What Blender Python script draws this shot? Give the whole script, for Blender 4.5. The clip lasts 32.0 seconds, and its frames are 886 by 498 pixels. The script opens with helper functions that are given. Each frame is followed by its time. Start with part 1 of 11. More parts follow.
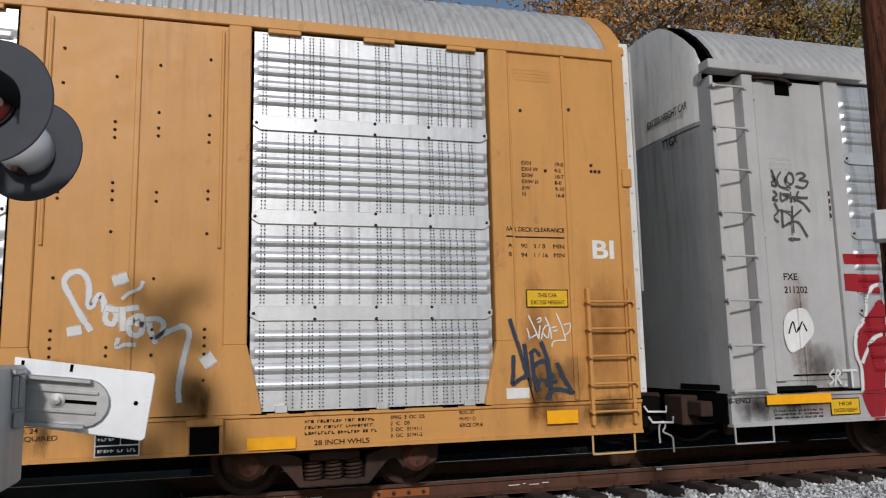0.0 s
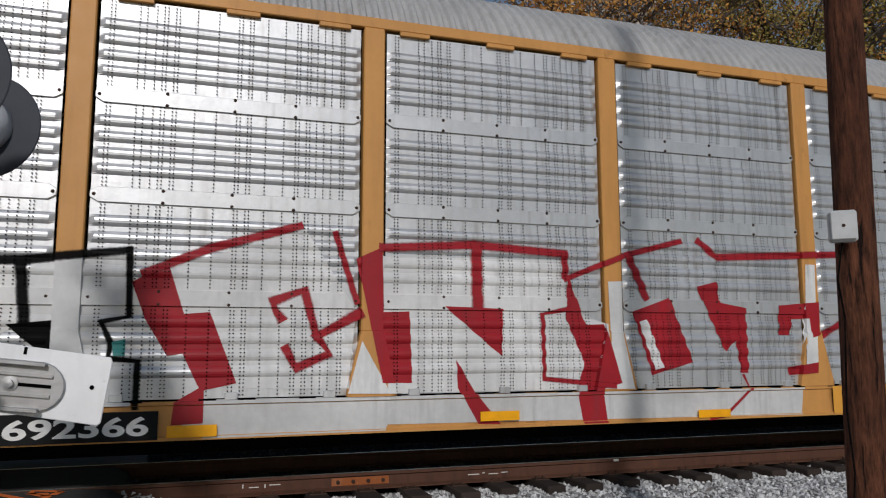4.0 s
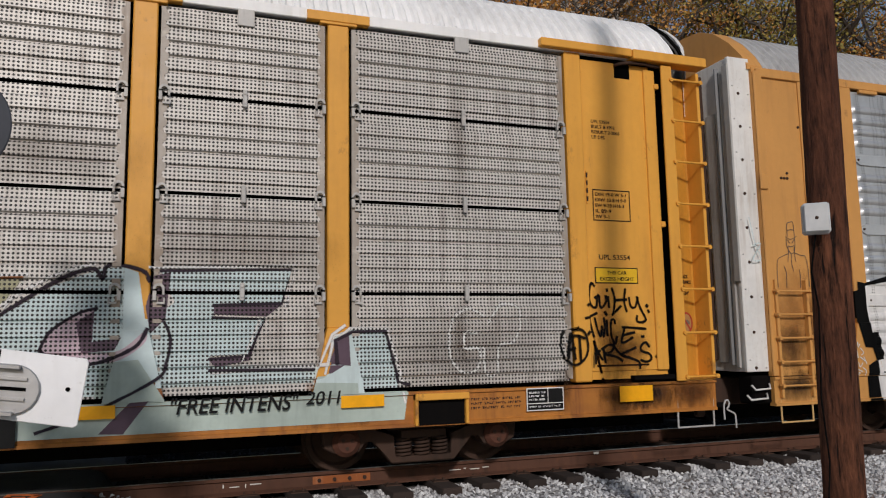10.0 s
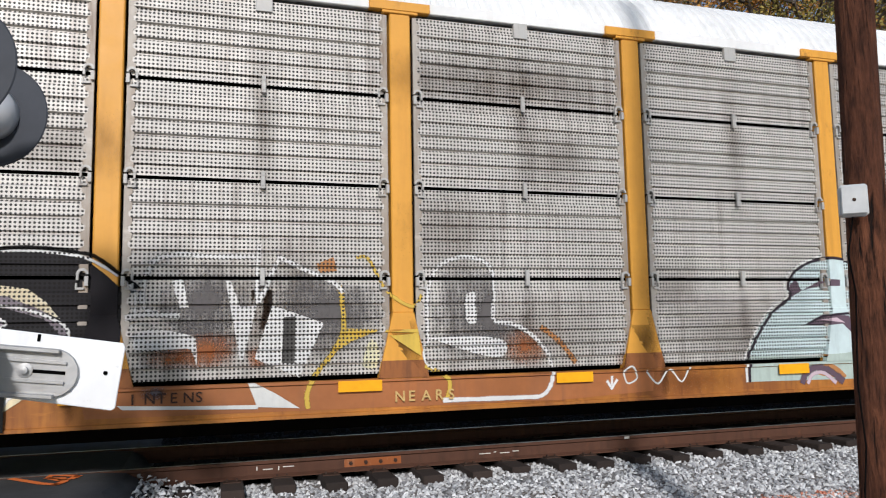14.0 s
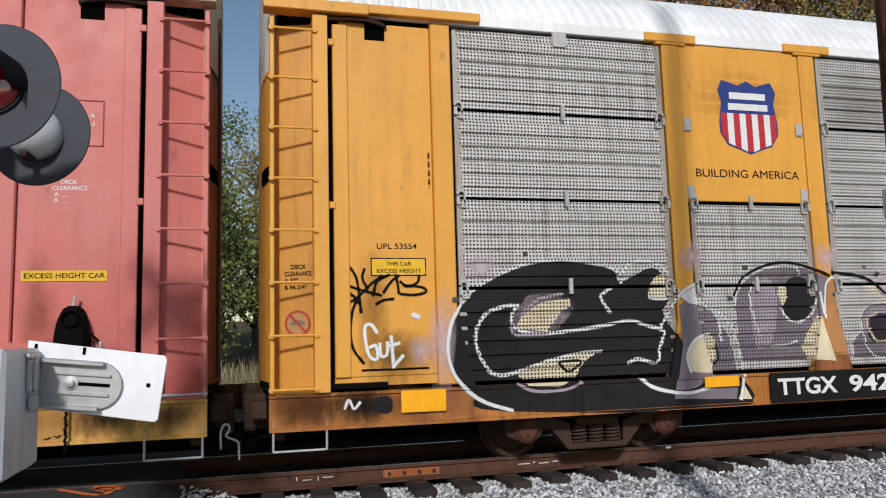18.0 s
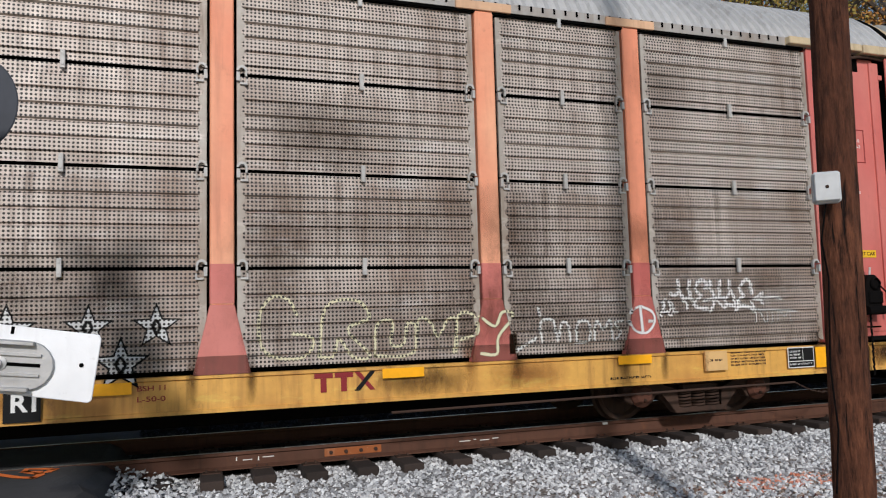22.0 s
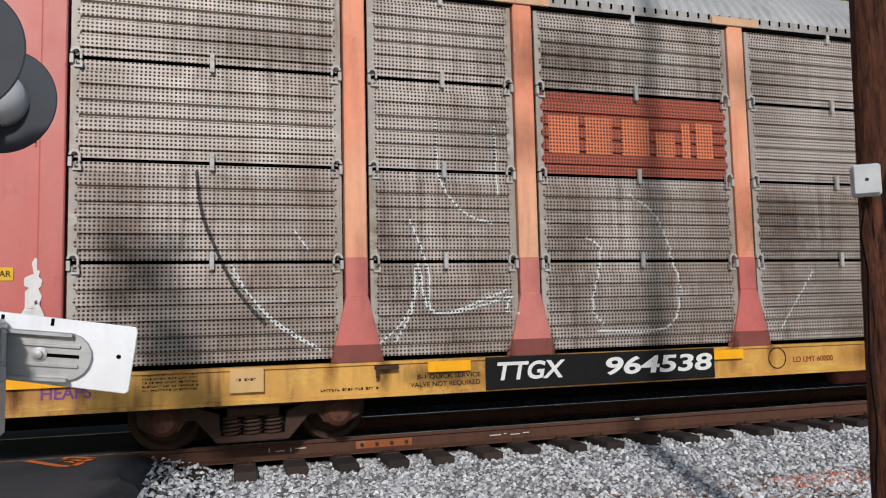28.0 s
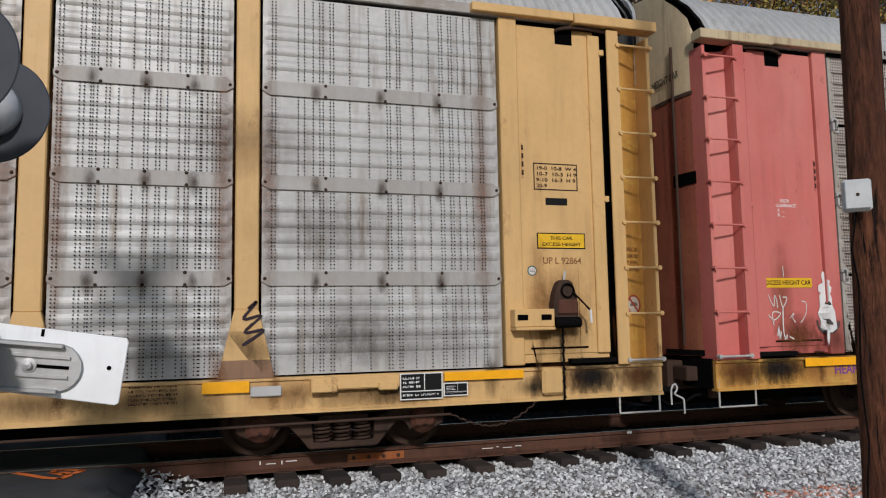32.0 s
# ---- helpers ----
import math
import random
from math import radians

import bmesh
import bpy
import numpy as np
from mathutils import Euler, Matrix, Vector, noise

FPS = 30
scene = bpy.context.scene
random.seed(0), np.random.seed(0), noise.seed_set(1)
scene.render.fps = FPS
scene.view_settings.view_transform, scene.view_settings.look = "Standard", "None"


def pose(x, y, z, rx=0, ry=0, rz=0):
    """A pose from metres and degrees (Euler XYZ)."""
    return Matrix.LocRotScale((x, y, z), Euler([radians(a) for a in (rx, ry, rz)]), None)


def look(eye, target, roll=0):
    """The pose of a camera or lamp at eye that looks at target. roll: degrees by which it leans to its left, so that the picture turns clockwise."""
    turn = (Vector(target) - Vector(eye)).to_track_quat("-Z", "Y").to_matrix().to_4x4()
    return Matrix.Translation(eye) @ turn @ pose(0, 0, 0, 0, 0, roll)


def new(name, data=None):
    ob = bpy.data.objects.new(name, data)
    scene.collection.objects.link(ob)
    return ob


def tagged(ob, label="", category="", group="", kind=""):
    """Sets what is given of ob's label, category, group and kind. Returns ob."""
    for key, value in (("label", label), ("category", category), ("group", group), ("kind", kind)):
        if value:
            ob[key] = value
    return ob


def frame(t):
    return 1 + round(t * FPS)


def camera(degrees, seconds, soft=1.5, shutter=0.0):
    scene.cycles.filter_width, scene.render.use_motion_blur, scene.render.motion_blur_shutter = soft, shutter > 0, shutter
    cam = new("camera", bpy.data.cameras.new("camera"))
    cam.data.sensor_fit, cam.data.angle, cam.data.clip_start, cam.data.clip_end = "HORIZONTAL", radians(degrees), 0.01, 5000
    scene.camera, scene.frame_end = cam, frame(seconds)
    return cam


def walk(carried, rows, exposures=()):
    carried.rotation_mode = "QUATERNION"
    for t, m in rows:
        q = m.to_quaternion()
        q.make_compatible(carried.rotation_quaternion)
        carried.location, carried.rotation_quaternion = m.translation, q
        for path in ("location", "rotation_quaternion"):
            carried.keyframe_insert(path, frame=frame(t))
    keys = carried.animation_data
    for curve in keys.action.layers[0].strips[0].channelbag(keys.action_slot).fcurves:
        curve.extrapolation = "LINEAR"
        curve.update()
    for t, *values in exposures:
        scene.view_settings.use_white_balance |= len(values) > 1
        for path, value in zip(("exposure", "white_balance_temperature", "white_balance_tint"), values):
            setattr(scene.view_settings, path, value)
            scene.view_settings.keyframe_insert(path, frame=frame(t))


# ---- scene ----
# World: x along the track, y away from the camera, z = 0 at the rail top.
EYE_Z = 1.40
YC = 9.25            # track centre line
CENTRES = (19.35, -9.09, -37.28, -65.42, -93.72)   # railcar centres at the start
cam = camera(61.07, 32.0, soft=1.1, shutter=0.09)
# seconds, heading, tilt, roll of the camera, and how far the train has rolled
ROWS = [
    (0, -15.61, 8.14, 1.19, 0.000),
    (0.5, -16.68, 8.09, 0.85, 1.554),
    (1, -17.19, 8.07, 0.50, 3.108),
    (1.5, -17.30, 7.75, 0.29, 4.656),
    (2, -17.78, 7.30, 0.27, 6.200),
    (2.5, -18.18, 7.25, 0.21, 7.739),
    (3, -18.26, 7.22, 0.18, 9.266),
    (3.5, -18.27, 7.19, 0.09, 10.774),
    (5.5, -18.26, 8.06, 0.52, 16.736),
    (6, -18.28, 7.96, 0.56, 18.209),
    (6.5, -18.38, 7.69, 0.54, 19.674),
    (7, -18.48, 7.52, 0.53, 21.141),
    (7.5, -18.84, 7.39, 0.52, 22.597),
    (8, -19.13, 7.30, 0.63, 24.057),
    (8.5, -19.36, 7.17, 0.77, 25.518),
    (9, -19.47, 7.18, 0.85, 26.960),
    (9.5, -19.76, 7.11, 1.00, 28.382),
    (10, -19.88, 7.02, 0.98, 29.793),
    (10.5, -20.06, 6.82, 1.04, 31.198),
    (11, -20.17, 6.69, 1.19, 32.593),
    (11.5, -20.10, 6.29, 1.29, 33.971),
    (12, -19.36, 6.19, 1.17, 35.327),
    (12.5, -19.04, 6.40, 1.23, 36.659),
    (13, -18.73, 5.92, 1.19, 37.997),
    (13.5, -18.29, 5.98, 1.14, 39.337),
    (14, -17.62, 5.90, 1.01, 40.691),
    (14.5, -14.84, 6.97, 0.79, 42.049),
    (15, -12.71, 7.67, 0.59, 43.400),
    (15.5, -12.05, 8.20, 0.73, 44.741),
    (17.5, -14.11, 7.25, 1.55, 50.000),
    (18, -14.93, 6.70, 1.59, 51.301),
    (18.5, -15.95, 6.28, 1.33, 52.600),
    (19, -16.76, 6.08, 1.29, 53.890),
    (19.5, -17.45, 5.94, 1.21, 55.165),
    (20, -17.91, 5.83, 1.24, 56.431),
    (20.5, -18.62, 5.82, 1.31, 57.692),
    (21, -19.46, 5.48, 1.44, 58.951),
    (21.5, -19.58, 5.23, 1.50, 60.215),
    (22, -19.22, 5.00, 1.52, 61.480),
    (22.5, -19.02, 4.73, 1.57, 62.729),
    (23, -18.92, 4.49, 1.67, 63.957),
    (23.5, -18.78, 4.58, 1.65, 65.175),
    (24, -18.35, 4.66, 1.63, 66.384),
    (24.5, -17.75, 5.13, 1.53, 67.586),
    (26.5, -17.41, 5.72, 1.46, 72.363),
    (27, -17.24, 5.36, 1.40, 73.550),
    (27.5, -16.98, 5.22, 1.37, 74.731),
    (28, -16.87, 4.60, 1.28, 75.908),
    (28.5, -17.02, 4.42, 1.25, 77.078),
    (29, -17.04, 4.34, 1.11, 78.241),
    (29.5, -17.23, 4.40, 1.06, 79.389),
    (30, -17.34, 4.75, 0.93, 80.527),
    (30.5, -17.53, 5.05, 0.96, 81.648),
    (31, -17.63, 5.20, 0.94, 82.771),
    (31.5, -17.64, 5.35, 0.93, 83.881),
    (32, -17.41, 5.53, 1.01, 84.983),
]
EXPOSURES = [(0, -0.87, 6500, 10.0), (1, -1.0, 6507, 10.1), (3, -1.21, 6521, 10.2), (6, -1.02, 6542, 10.4), (7, -1.22, 6550, 10.5), (8, -1.33, 6750, 12.0), (9, -1.35, 6950, 14.0), (10, -1.0, 6800, 13.0), (11, -0.78, 6666, 11.7), (12, -0.81, 6570, 10.8), (13, -0.65, 6510, 10.4), (13.8, -0.46, 6462, 10.1), (14.8, -0.23, 6330, 9.2), (15.5, -0.2, 6300, 9.0), (17.5, -0.5, 6375, 9.1), (19, -0.64, 6425, 9.6), (20, -0.5, 6450, 10.0), (21, -0.55, 6454, 10.0), (22, -0.56, 6458, 10.0), (25, -0.64, 6470, 10.0), (27, -0.68, 6480, 10.0), (29, -0.55, 6483, 10.0), (30, -0.60, 6488, 10.0), (31, -0.74, 6494, 10.0), (32, -0.80, 6500, 10.0)]
walk(cam, [(t, pose(0, 0, EYE_Z, 90 + p, 0, y) @ pose(0, 0, 0, 0, 0, -r)) for t, y, p, r, s in ROWS], EXPOSURES)

# ---- light ----
SUN_EL, SUN_AZ = 28.0, 14.2     # the sun stands behind the camera, a little to its left
world = bpy.data.worlds.new("world")
scene.world = world
world.use_nodes = True
wn = world.node_tree
sky = wn.nodes.new("ShaderNodeTexSky")
sky.sky_type, sky.sun_disc = "NISHITA", False
sky.sun_elevation, sky.sun_rotation = radians(SUN_EL), radians(180 + SUN_AZ)
sky.air_density, sky.dust_density = 1.1, 0.5
wn.nodes["Background"].inputs[1].default_value = 0.13
wn.links.new(sky.outputs[0], wn.nodes["Background"].inputs[0])
sun = new("sun", bpy.data.lights.new("sun", "SUN"))
sun.data.energy, sun.data.angle, sun.data.color = 4.1, radians(4.0), (1.0, 0.97, 0.965)
sun.matrix_world = look((-math.sin(radians(SUN_AZ)) * 50, -50, 50 * math.tan(radians(SUN_EL))), (0, 0, 0))


# ---- materials ----
def nodes_of(name):
    m = bpy.data.materials.new(name)
    m.use_nodes = True
    return m, m.node_tree, m.node_tree.nodes["Principled BSDF"]


def node(nt, kind, **inputs):
    n = nt.nodes.new(kind)
    for key, value in inputs.items():
        n.inputs[key.replace("_", " ")].default_value = value
    return n


def math_node(nt, op, a, b=None):
    n = nt.nodes.new("ShaderNodeMath")
    n.operation = op
    for i, v in enumerate((a, b)):
        if v is None:
            continue
        if isinstance(v, (int, float)):
            n.inputs[i].default_value = v
        else:
            nt.links.new(v, n.inputs[i])
    return n.outputs[0]


def mix_colour(nt, fac, a, b, blend="MIX"):
    n = nt.nodes.new("ShaderNodeMix")
    n.data_type, n.blend_type = "RGBA", blend
    for i, v in ((0, fac), (6, a), (7, b)):
        if isinstance(v, (int, float)):
            n.inputs[i].default_value = v
        elif isinstance(v, tuple):
            n.inputs[i].default_value = (*v, 1)
        else:
            nt.links.new(v, n.inputs[i])
    return n.outputs[2]


def ramp(nt, fac, lo, hi):
    n = nt.nodes.new("ShaderNodeMapRange")
    n.inputs[1].default_value, n.inputs[2].default_value = lo, hi
    nt.links.new(fac, n.inputs[0])
    return n.outputs[0]


def noise_at(nt, scale, detail=4, stretch=(1, 1, 1), rough=0.6):
    co = nt.nodes.new("ShaderNodeTexCoord")
    mp = node(nt, "ShaderNodeMapping", Scale=stretch)
    nt.links.new(co.outputs["Object"], mp.inputs[0])
    n = node(nt, "ShaderNodeTexNoise", Scale=scale, Detail=detail, Roughness=rough)
    nt.links.new(mp.outputs[0], n.inputs[0])
    return n.outputs[0]


def weathered(name, colour, dirt=(0.12, 0.06, 0.03), amount=0.5, rough=0.5, metal=0.0, streak=True, holes=None, bump=0.15, vary=0.12, fade=None, gloss=0.4, stain=None, rust=None):
    """Paint or metal with blotches, streaks that run down, specks and, if wanted, rows of punched holes (dx, dz, radius)."""
    m, nt, bsdf = nodes_of(name)
    big = noise_at(nt, 0.9, 5)
    fine = noise_at(nt, 14.0, 4)
    col = mix_colour(nt, ramp(nt, big, 0.3, 0.7), tuple(c * (1 - vary) for c in colour), tuple(min(1, c * (1 + vary)) for c in colour))
    if fade:
        col = mix_colour(nt, ramp(nt, noise_at(nt, 0.6, 3, (1, 1, 0.5)), 0.42, 0.62), col, fade)
    col = mix_colour(nt, math_node(nt, "MULTIPLY", ramp(nt, fine, 0.35, 0.75), 0.25 * amount), col, tuple(c * 0.45 for c in colour))
    if streak:
        run = noise_at(nt, 5.0, 4, (1.9, 1.9, 0.16), 0.6)
        mask = math_node(nt, "MULTIPLY", ramp(nt, run, 0.49, 0.72), ramp(nt, noise_at(nt, 0.8, 3), 0.34, 0.64))
        col = mix_colour(nt, math_node(nt, "MULTIPLY", mask, amount), col, dirt)
    if stain:
        band = ramp(nt, noise_at(nt, 0.55, 4, (1.6, 1.0, 0.45), 0.65), 0.42, 0.66)
        layer = ramp(nt, noise_at(nt, 1.6, 3, (0.15, 1.0, 1.0)), 0.3, 0.62)
        col = mix_colour(nt, math_node(nt, "MULTIPLY", math_node(nt, "MULTIPLY", band, layer), 0.85), col, stain)
        pale = ramp(nt, noise_at(nt, 3.0, 5, (0.35, 1.0, 1.3), 0.75), 0.56, 0.74)
        col = mix_colour(nt, math_node(nt, "MULTIPLY", pale, 0.55), col, tuple(min(0.75, c * 1.7) for c in colour))
    if rust:
        scab = ramp(nt, noise_at(nt, 4.5, 7, (1, 1, 0.55), 0.72), 0.60, 0.72)
        where = ramp(nt, noise_at(nt, 0.7, 3), 0.42, 0.62)
        col = mix_colour(nt, math_node(nt, "MULTIPLY", math_node(nt, "MULTIPLY", scab, where), 0.8), col, rust)
        haze = ramp(nt, noise_at(nt, 2.3, 5, (1, 1, 0.3), 0.65), 0.5, 0.75)
        col = mix_colour(nt, math_node(nt, "MULTIPLY", haze, 0.13), col, tuple(c * 0.5 for c in colour))
    spots = noise_at(nt, 45.0, 2)
    col = mix_colour(nt, math_node(nt, "MULTIPLY", ramp(nt, spots, 0.68, 0.76), amount * 0.6), col, dirt)
    if holes:
        dx, dz, r = holes
        co = nt.nodes.new("ShaderNodeTexCoord")
        sep = nt.nodes.new("ShaderNodeSeparateXYZ")
        nt.links.new(co.outputs["Object"], sep.inputs[0])
        u = math_node(nt, "ABSOLUTE", math_node(nt, "SUBTRACT", math_node(nt, "FRACT", math_node(nt, "DIVIDE", math_node(nt, "ADD", sep.outputs[0], 50.0), dx)), 0.5))
        v = math_node(nt, "ABSOLUTE", math_node(nt, "SUBTRACT", math_node(nt, "FRACT", math_node(nt, "DIVIDE", math_node(nt, "ADD", sep.outputs[2], 50.0), dz)), 0.5))
        u = math_node(nt, "MULTIPLY", u, dx)
        v = math_node(nt, "MULTIPLY", v, dz)
        d = math_node(nt, "SQRT", math_node(nt, "ADD", math_node(nt, "MULTIPLY", u, u), math_node(nt, "MULTIPLY", v, v)))
        hole = math_node(nt, "LESS_THAN", d, r)
        col = mix_colour(nt, hole, col, (0.02, 0.019, 0.018))
    nt.links.new(col, bsdf.inputs["Base Color"])
    bsdf.inputs["Metallic"].default_value, bsdf.inputs["Specular IOR Level"].default_value = metal, gloss
    rr = nt.nodes.new("ShaderNodeMapRange")
    rr.inputs[3].default_value, rr.inputs[4].default_value = rough - 0.1, min(1, rough + 0.15)
    nt.links.new(noise_at(nt, 6.0, 4), rr.inputs[0])
    nt.links.new(rr.outputs[0], bsdf.inputs["Roughness"])
    if bump:
        b = node(nt, "ShaderNodeBump", Strength=bump, Distance=0.01)
        nt.links.new(noise_at(nt, 22.0, 5), b.inputs["Height"])
        nt.links.new(b.outputs[0], bsdf.inputs["Normal"])
    return m


def plain(name, colour, rough=0.6, metal=0.0, emit=0.0, gloss=0.3):
    m, nt, bsdf = nodes_of(name)
    col = mix_colour(nt, ramp(nt, noise_at(nt, 9.0, 4), 0.35, 0.7), tuple(c * 0.86 for c in colour), colour)
    nt.links.new(col, bsdf.inputs["Base Color"])
    bsdf.inputs["Roughness"].default_value, bsdf.inputs["Metallic"].default_value, bsdf.inputs["Specular IOR Level"].default_value = rough, metal, gloss
    if emit:
        bsdf.inputs["Emission Color"].default_value = (*colour, 1)
        bsdf.inputs["Emission Strength"].default_value = emit
    return m


def varied(name, a, b, rough=0.9, per="island"):
    """Colour that differs from piece to piece."""
    m, nt, bsdf = nodes_of(name)
    if per == "island":
        src = nt.nodes.new("ShaderNodeNewGeometry").outputs["Random Per Island"]
    else:
        src = nt.nodes.new("ShaderNodeObjectInfo").outputs["Random"]
    col = mix_colour(nt, src, a, b)
    col = mix_colour(nt, math_node(nt, "MULTIPLY", ramp(nt, noise_at(nt, 30.0, 3), 0.3, 0.8), 0.3), col, tuple(c * 0.5 for c in a))
    nt.links.new(col, bsdf.inputs["Base Color"])
    bsdf.inputs["Roughness"].default_value = rough
    return m


HOLES = (0.040, 0.040, 0.0122)
STRIP = weathered("galvanised_strip", (0.47, 0.46, 0.44), (0.16, 0.11, 0.07), 0.8, 0.55, 0.2)
PANELSTRIP = weathered("stained_galvanised_strip", (0.44, 0.40, 0.355), (0.14, 0.085, 0.05), 0.9, 0.55, 0.2, stain=(0.25, 0.19, 0.14), rust=(0.16, 0.09, 0.05))
TAN = weathered("bare_tan_paint", (0.66, 0.41, 0.25), (0.3, 0.14, 0.08), 0.6, 0.55, rust=(0.3, 0.13, 0.07))
OCHRE = weathered("ochre_paint", (0.59, 0.285, 0.078), (0.26, 0.11, 0.04), 0.32, 0.5, bump=0.06, vary=0.07, rust=(0.17, 0.07, 0.03))
AMBER = weathered("amber_paint", (0.73, 0.345, 0.05), (0.36, 0.14, 0.03), 0.3, 0.48, bump=0.06, vary=0.07, rust=(0.17, 0.07, 0.03))
AMBERSILL = weathered("rust_stained_amber_paint", (0.45, 0.17, 0.028), (0.15, 0.045, 0.016), 0.95, 0.55, stain=(0.17, 0.05, 0.018), rust=(0.15, 0.055, 0.025))
BAYAMBER = weathered("darker_amber_paint", (0.60, 0.275, 0.035), (0.2, 0.07, 0.02), 0.7, 0.5, rust=(0.17, 0.06, 0.025))
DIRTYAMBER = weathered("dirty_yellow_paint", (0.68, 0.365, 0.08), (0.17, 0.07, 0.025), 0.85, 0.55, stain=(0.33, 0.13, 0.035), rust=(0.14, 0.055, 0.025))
CREAM = weathered("faded_yellow_paint", (0.64, 0.40, 0.165), (0.34, 0.18, 0.07), 0.42, 0.52, bump=0.08, vary=0.08, rust=(0.17, 0.07, 0.03))
REDPAINT = weathered("red_paint", (0.56, 0.135, 0.115), (0.3, 0.08, 0.06), 0.3, 0.5, bump=0.08, fade=(0.60, 0.2, 0.165), rust=(0.22, 0.06, 0.045))
SALMON = weathered("faded_orange_red_paint", (0.80, 0.29, 0.165), (0.3, 0.10, 0.06), 0.4, 0.55, fade=(0.85, 0.45, 0.27), rust=(0.4, 0.13, 0.07))
GREYPAINT = weathered("grey_paint", (0.45, 0.44, 0.43), (0.2, 0.17, 0.15), 0.3, 0.5, bump=0.08)
DARKGREY = weathered("dark_grey_paint", (0.25, 0.255, 0.26), (0.08, 0.07, 0.06), 0.5, 0.5)
WHITEPAINT = weathered("white_paint", (0.74, 0.73, 0.70), (0.3, 0.2, 0.12), 0.6, 0.45, rust=(0.25, 0.12, 0.06))
SILVER = weathered("silver_panel", (0.63, 0.64, 0.65), (0.3, 0.28, 0.26), 0.6, 0.42, 0.65, vary=0.12)
BRIGHTSILVER = weathered("pale_sheet_panel", (0.47, 0.465, 0.45), (0.2, 0.15, 0.11), 0.8, 0.5, 0.25, vary=0.12)
DULLSILVER = weathered("dull_silver_panel", (0.40, 0.385, 0.365), (0.2, 0.15, 0.11), 0.7, 0.55, 0.15, vary=0.14, stain=(0.24, 0.19, 0.15))
PERF = weathered("grey_perforated_steel", (0.60, 0.572, 0.535), (0.17, 0.12, 0.09), 0.6, 0.5, 0.18, holes=HOLES)
PERFDARK = weathered("grimy_perforated_steel", (0.56, 0.485, 0.43), (0.12, 0.075, 0.05), 0.8, 0.54, 0.2, holes=HOLES, stain=(0.20, 0.125, 0.085))
PERFRED = weathered("faded_red_perforated_steel", (0.40, 0.085, 0.045), (0.13, 0.05, 0.03), 0.5, 0.55, holes=HOLES)
ROOFGREY = weathered("galvanised_roof", (0.50, 0.495, 0.485), (0.2, 0.18, 0.16), 0.5, 0.5, 0.2)
ROOFWHITE = weathered("white_roof", (0.84, 0.84, 0.83), (0.4, 0.36, 0.3), 0.25, 0.4)
# Black paint, taken down further so the colour holds the shade under the cars.
BLACK = weathered("shaded_black_underframe", (0.006, 0.0055, 0.0055), (0.012, 0.009, 0.007), 0.6, 0.95, gloss=0.02)
# Near-black that paints the shade inside hollows, slots and holes.
SHADE_BLACK = plain("shade_black", (0.003, 0.003, 0.003), 0.98, gloss=0.0)
RUSTY = weathered("rusty_steel", (0.058, 0.034, 0.025), (0.02, 0.019, 0.016), 0.7, 0.8, 0.0, gloss=0.15)
BEARING = weathered("reddish_rusty_steel", (0.10, 0.042, 0.028), (0.03, 0.02, 0.016), 0.7, 0.8, 0.0, gloss=0.15)
RAILMAT = weathered("rusty_rail", (0.10, 0.047, 0.031), (0.035, 0.022, 0.016), 0.7, 0.75, 0.0, rust=(0.2, 0.075, 0.03), gloss=0.15)
RAILTOP = weathered("worn_rail_head", (0.35, 0.33, 0.32), (0.15, 0.1, 0.08), 0.3, 0.3, 0.8)
TIMBER = varied("tie_timber", (0.020, 0.013, 0.010), (0.045, 0.029, 0.022), 0.9, "object")
STONE = varied("ballast_stone", (0.24, 0.24, 0.245), (0.86, 0.86, 0.85), 0.85)
REDEND = weathered("grimy_dark_red_paint", (0.25, 0.07, 0.045), (0.08, 0.035, 0.025), 0.9, 0.6, rust=(0.13, 0.05, 0.03), stain=(0.30, 0.12, 0.06))
CREAMDIRT = weathered("rusted_cream_paint", (0.55, 0.44, 0.28), (0.16, 0.08, 0.045), 0.9, 0.6, rust=(0.12, 0.055, 0.03))
FOOTRED = weathered("grimy_red_paint", (0.22, 0.06, 0.045), (0.08, 0.04, 0.03), 0.6, 0.6)
FOOTRUST = weathered("rusted_amber_paint", (0.30, 0.105, 0.03), (0.1, 0.04, 0.02), 0.9, 0.65, rust=(0.10, 0.045, 0.025))
FOOTBROWN = weathered("grimy_brown_paint", (0.27, 0.15, 0.085), (0.1, 0.06, 0.04), 0.6, 0.6)
PINK = plain("stencil_white", (0.78, 0.77, 0.74), 0.6)
INK = plain("stencil_black", (0.012, 0.012, 0.012), 0.7, gloss=0.12)
SIGNY = plain("sign_yellow", (0.80, 0.47, 0.02), 0.5)
REFLECT = plain("reflective_yellow", (0.98, 0.44, 0.01), 0.4)


# ---- mesh helpers ----
def box(bm, x0, x1, y0, y1, z0, z1):
    vs = [bm.verts.new((x, y, z)) for x in (x0, x1) for y in (y0, y1) for z in (z0, z1)]
    for f in ((0, 1, 3, 2), (4, 6, 7, 5), (0, 4, 5, 1), (2, 3, 7, 6), (0, 2, 6, 4), (1, 5, 7, 3)):
        bm.faces.new([vs[i] for i in f])
    return bm


def boxes(*dims):
    bm = bmesh.new()
    for d in dims:
        box(bm, *d)
    return bm


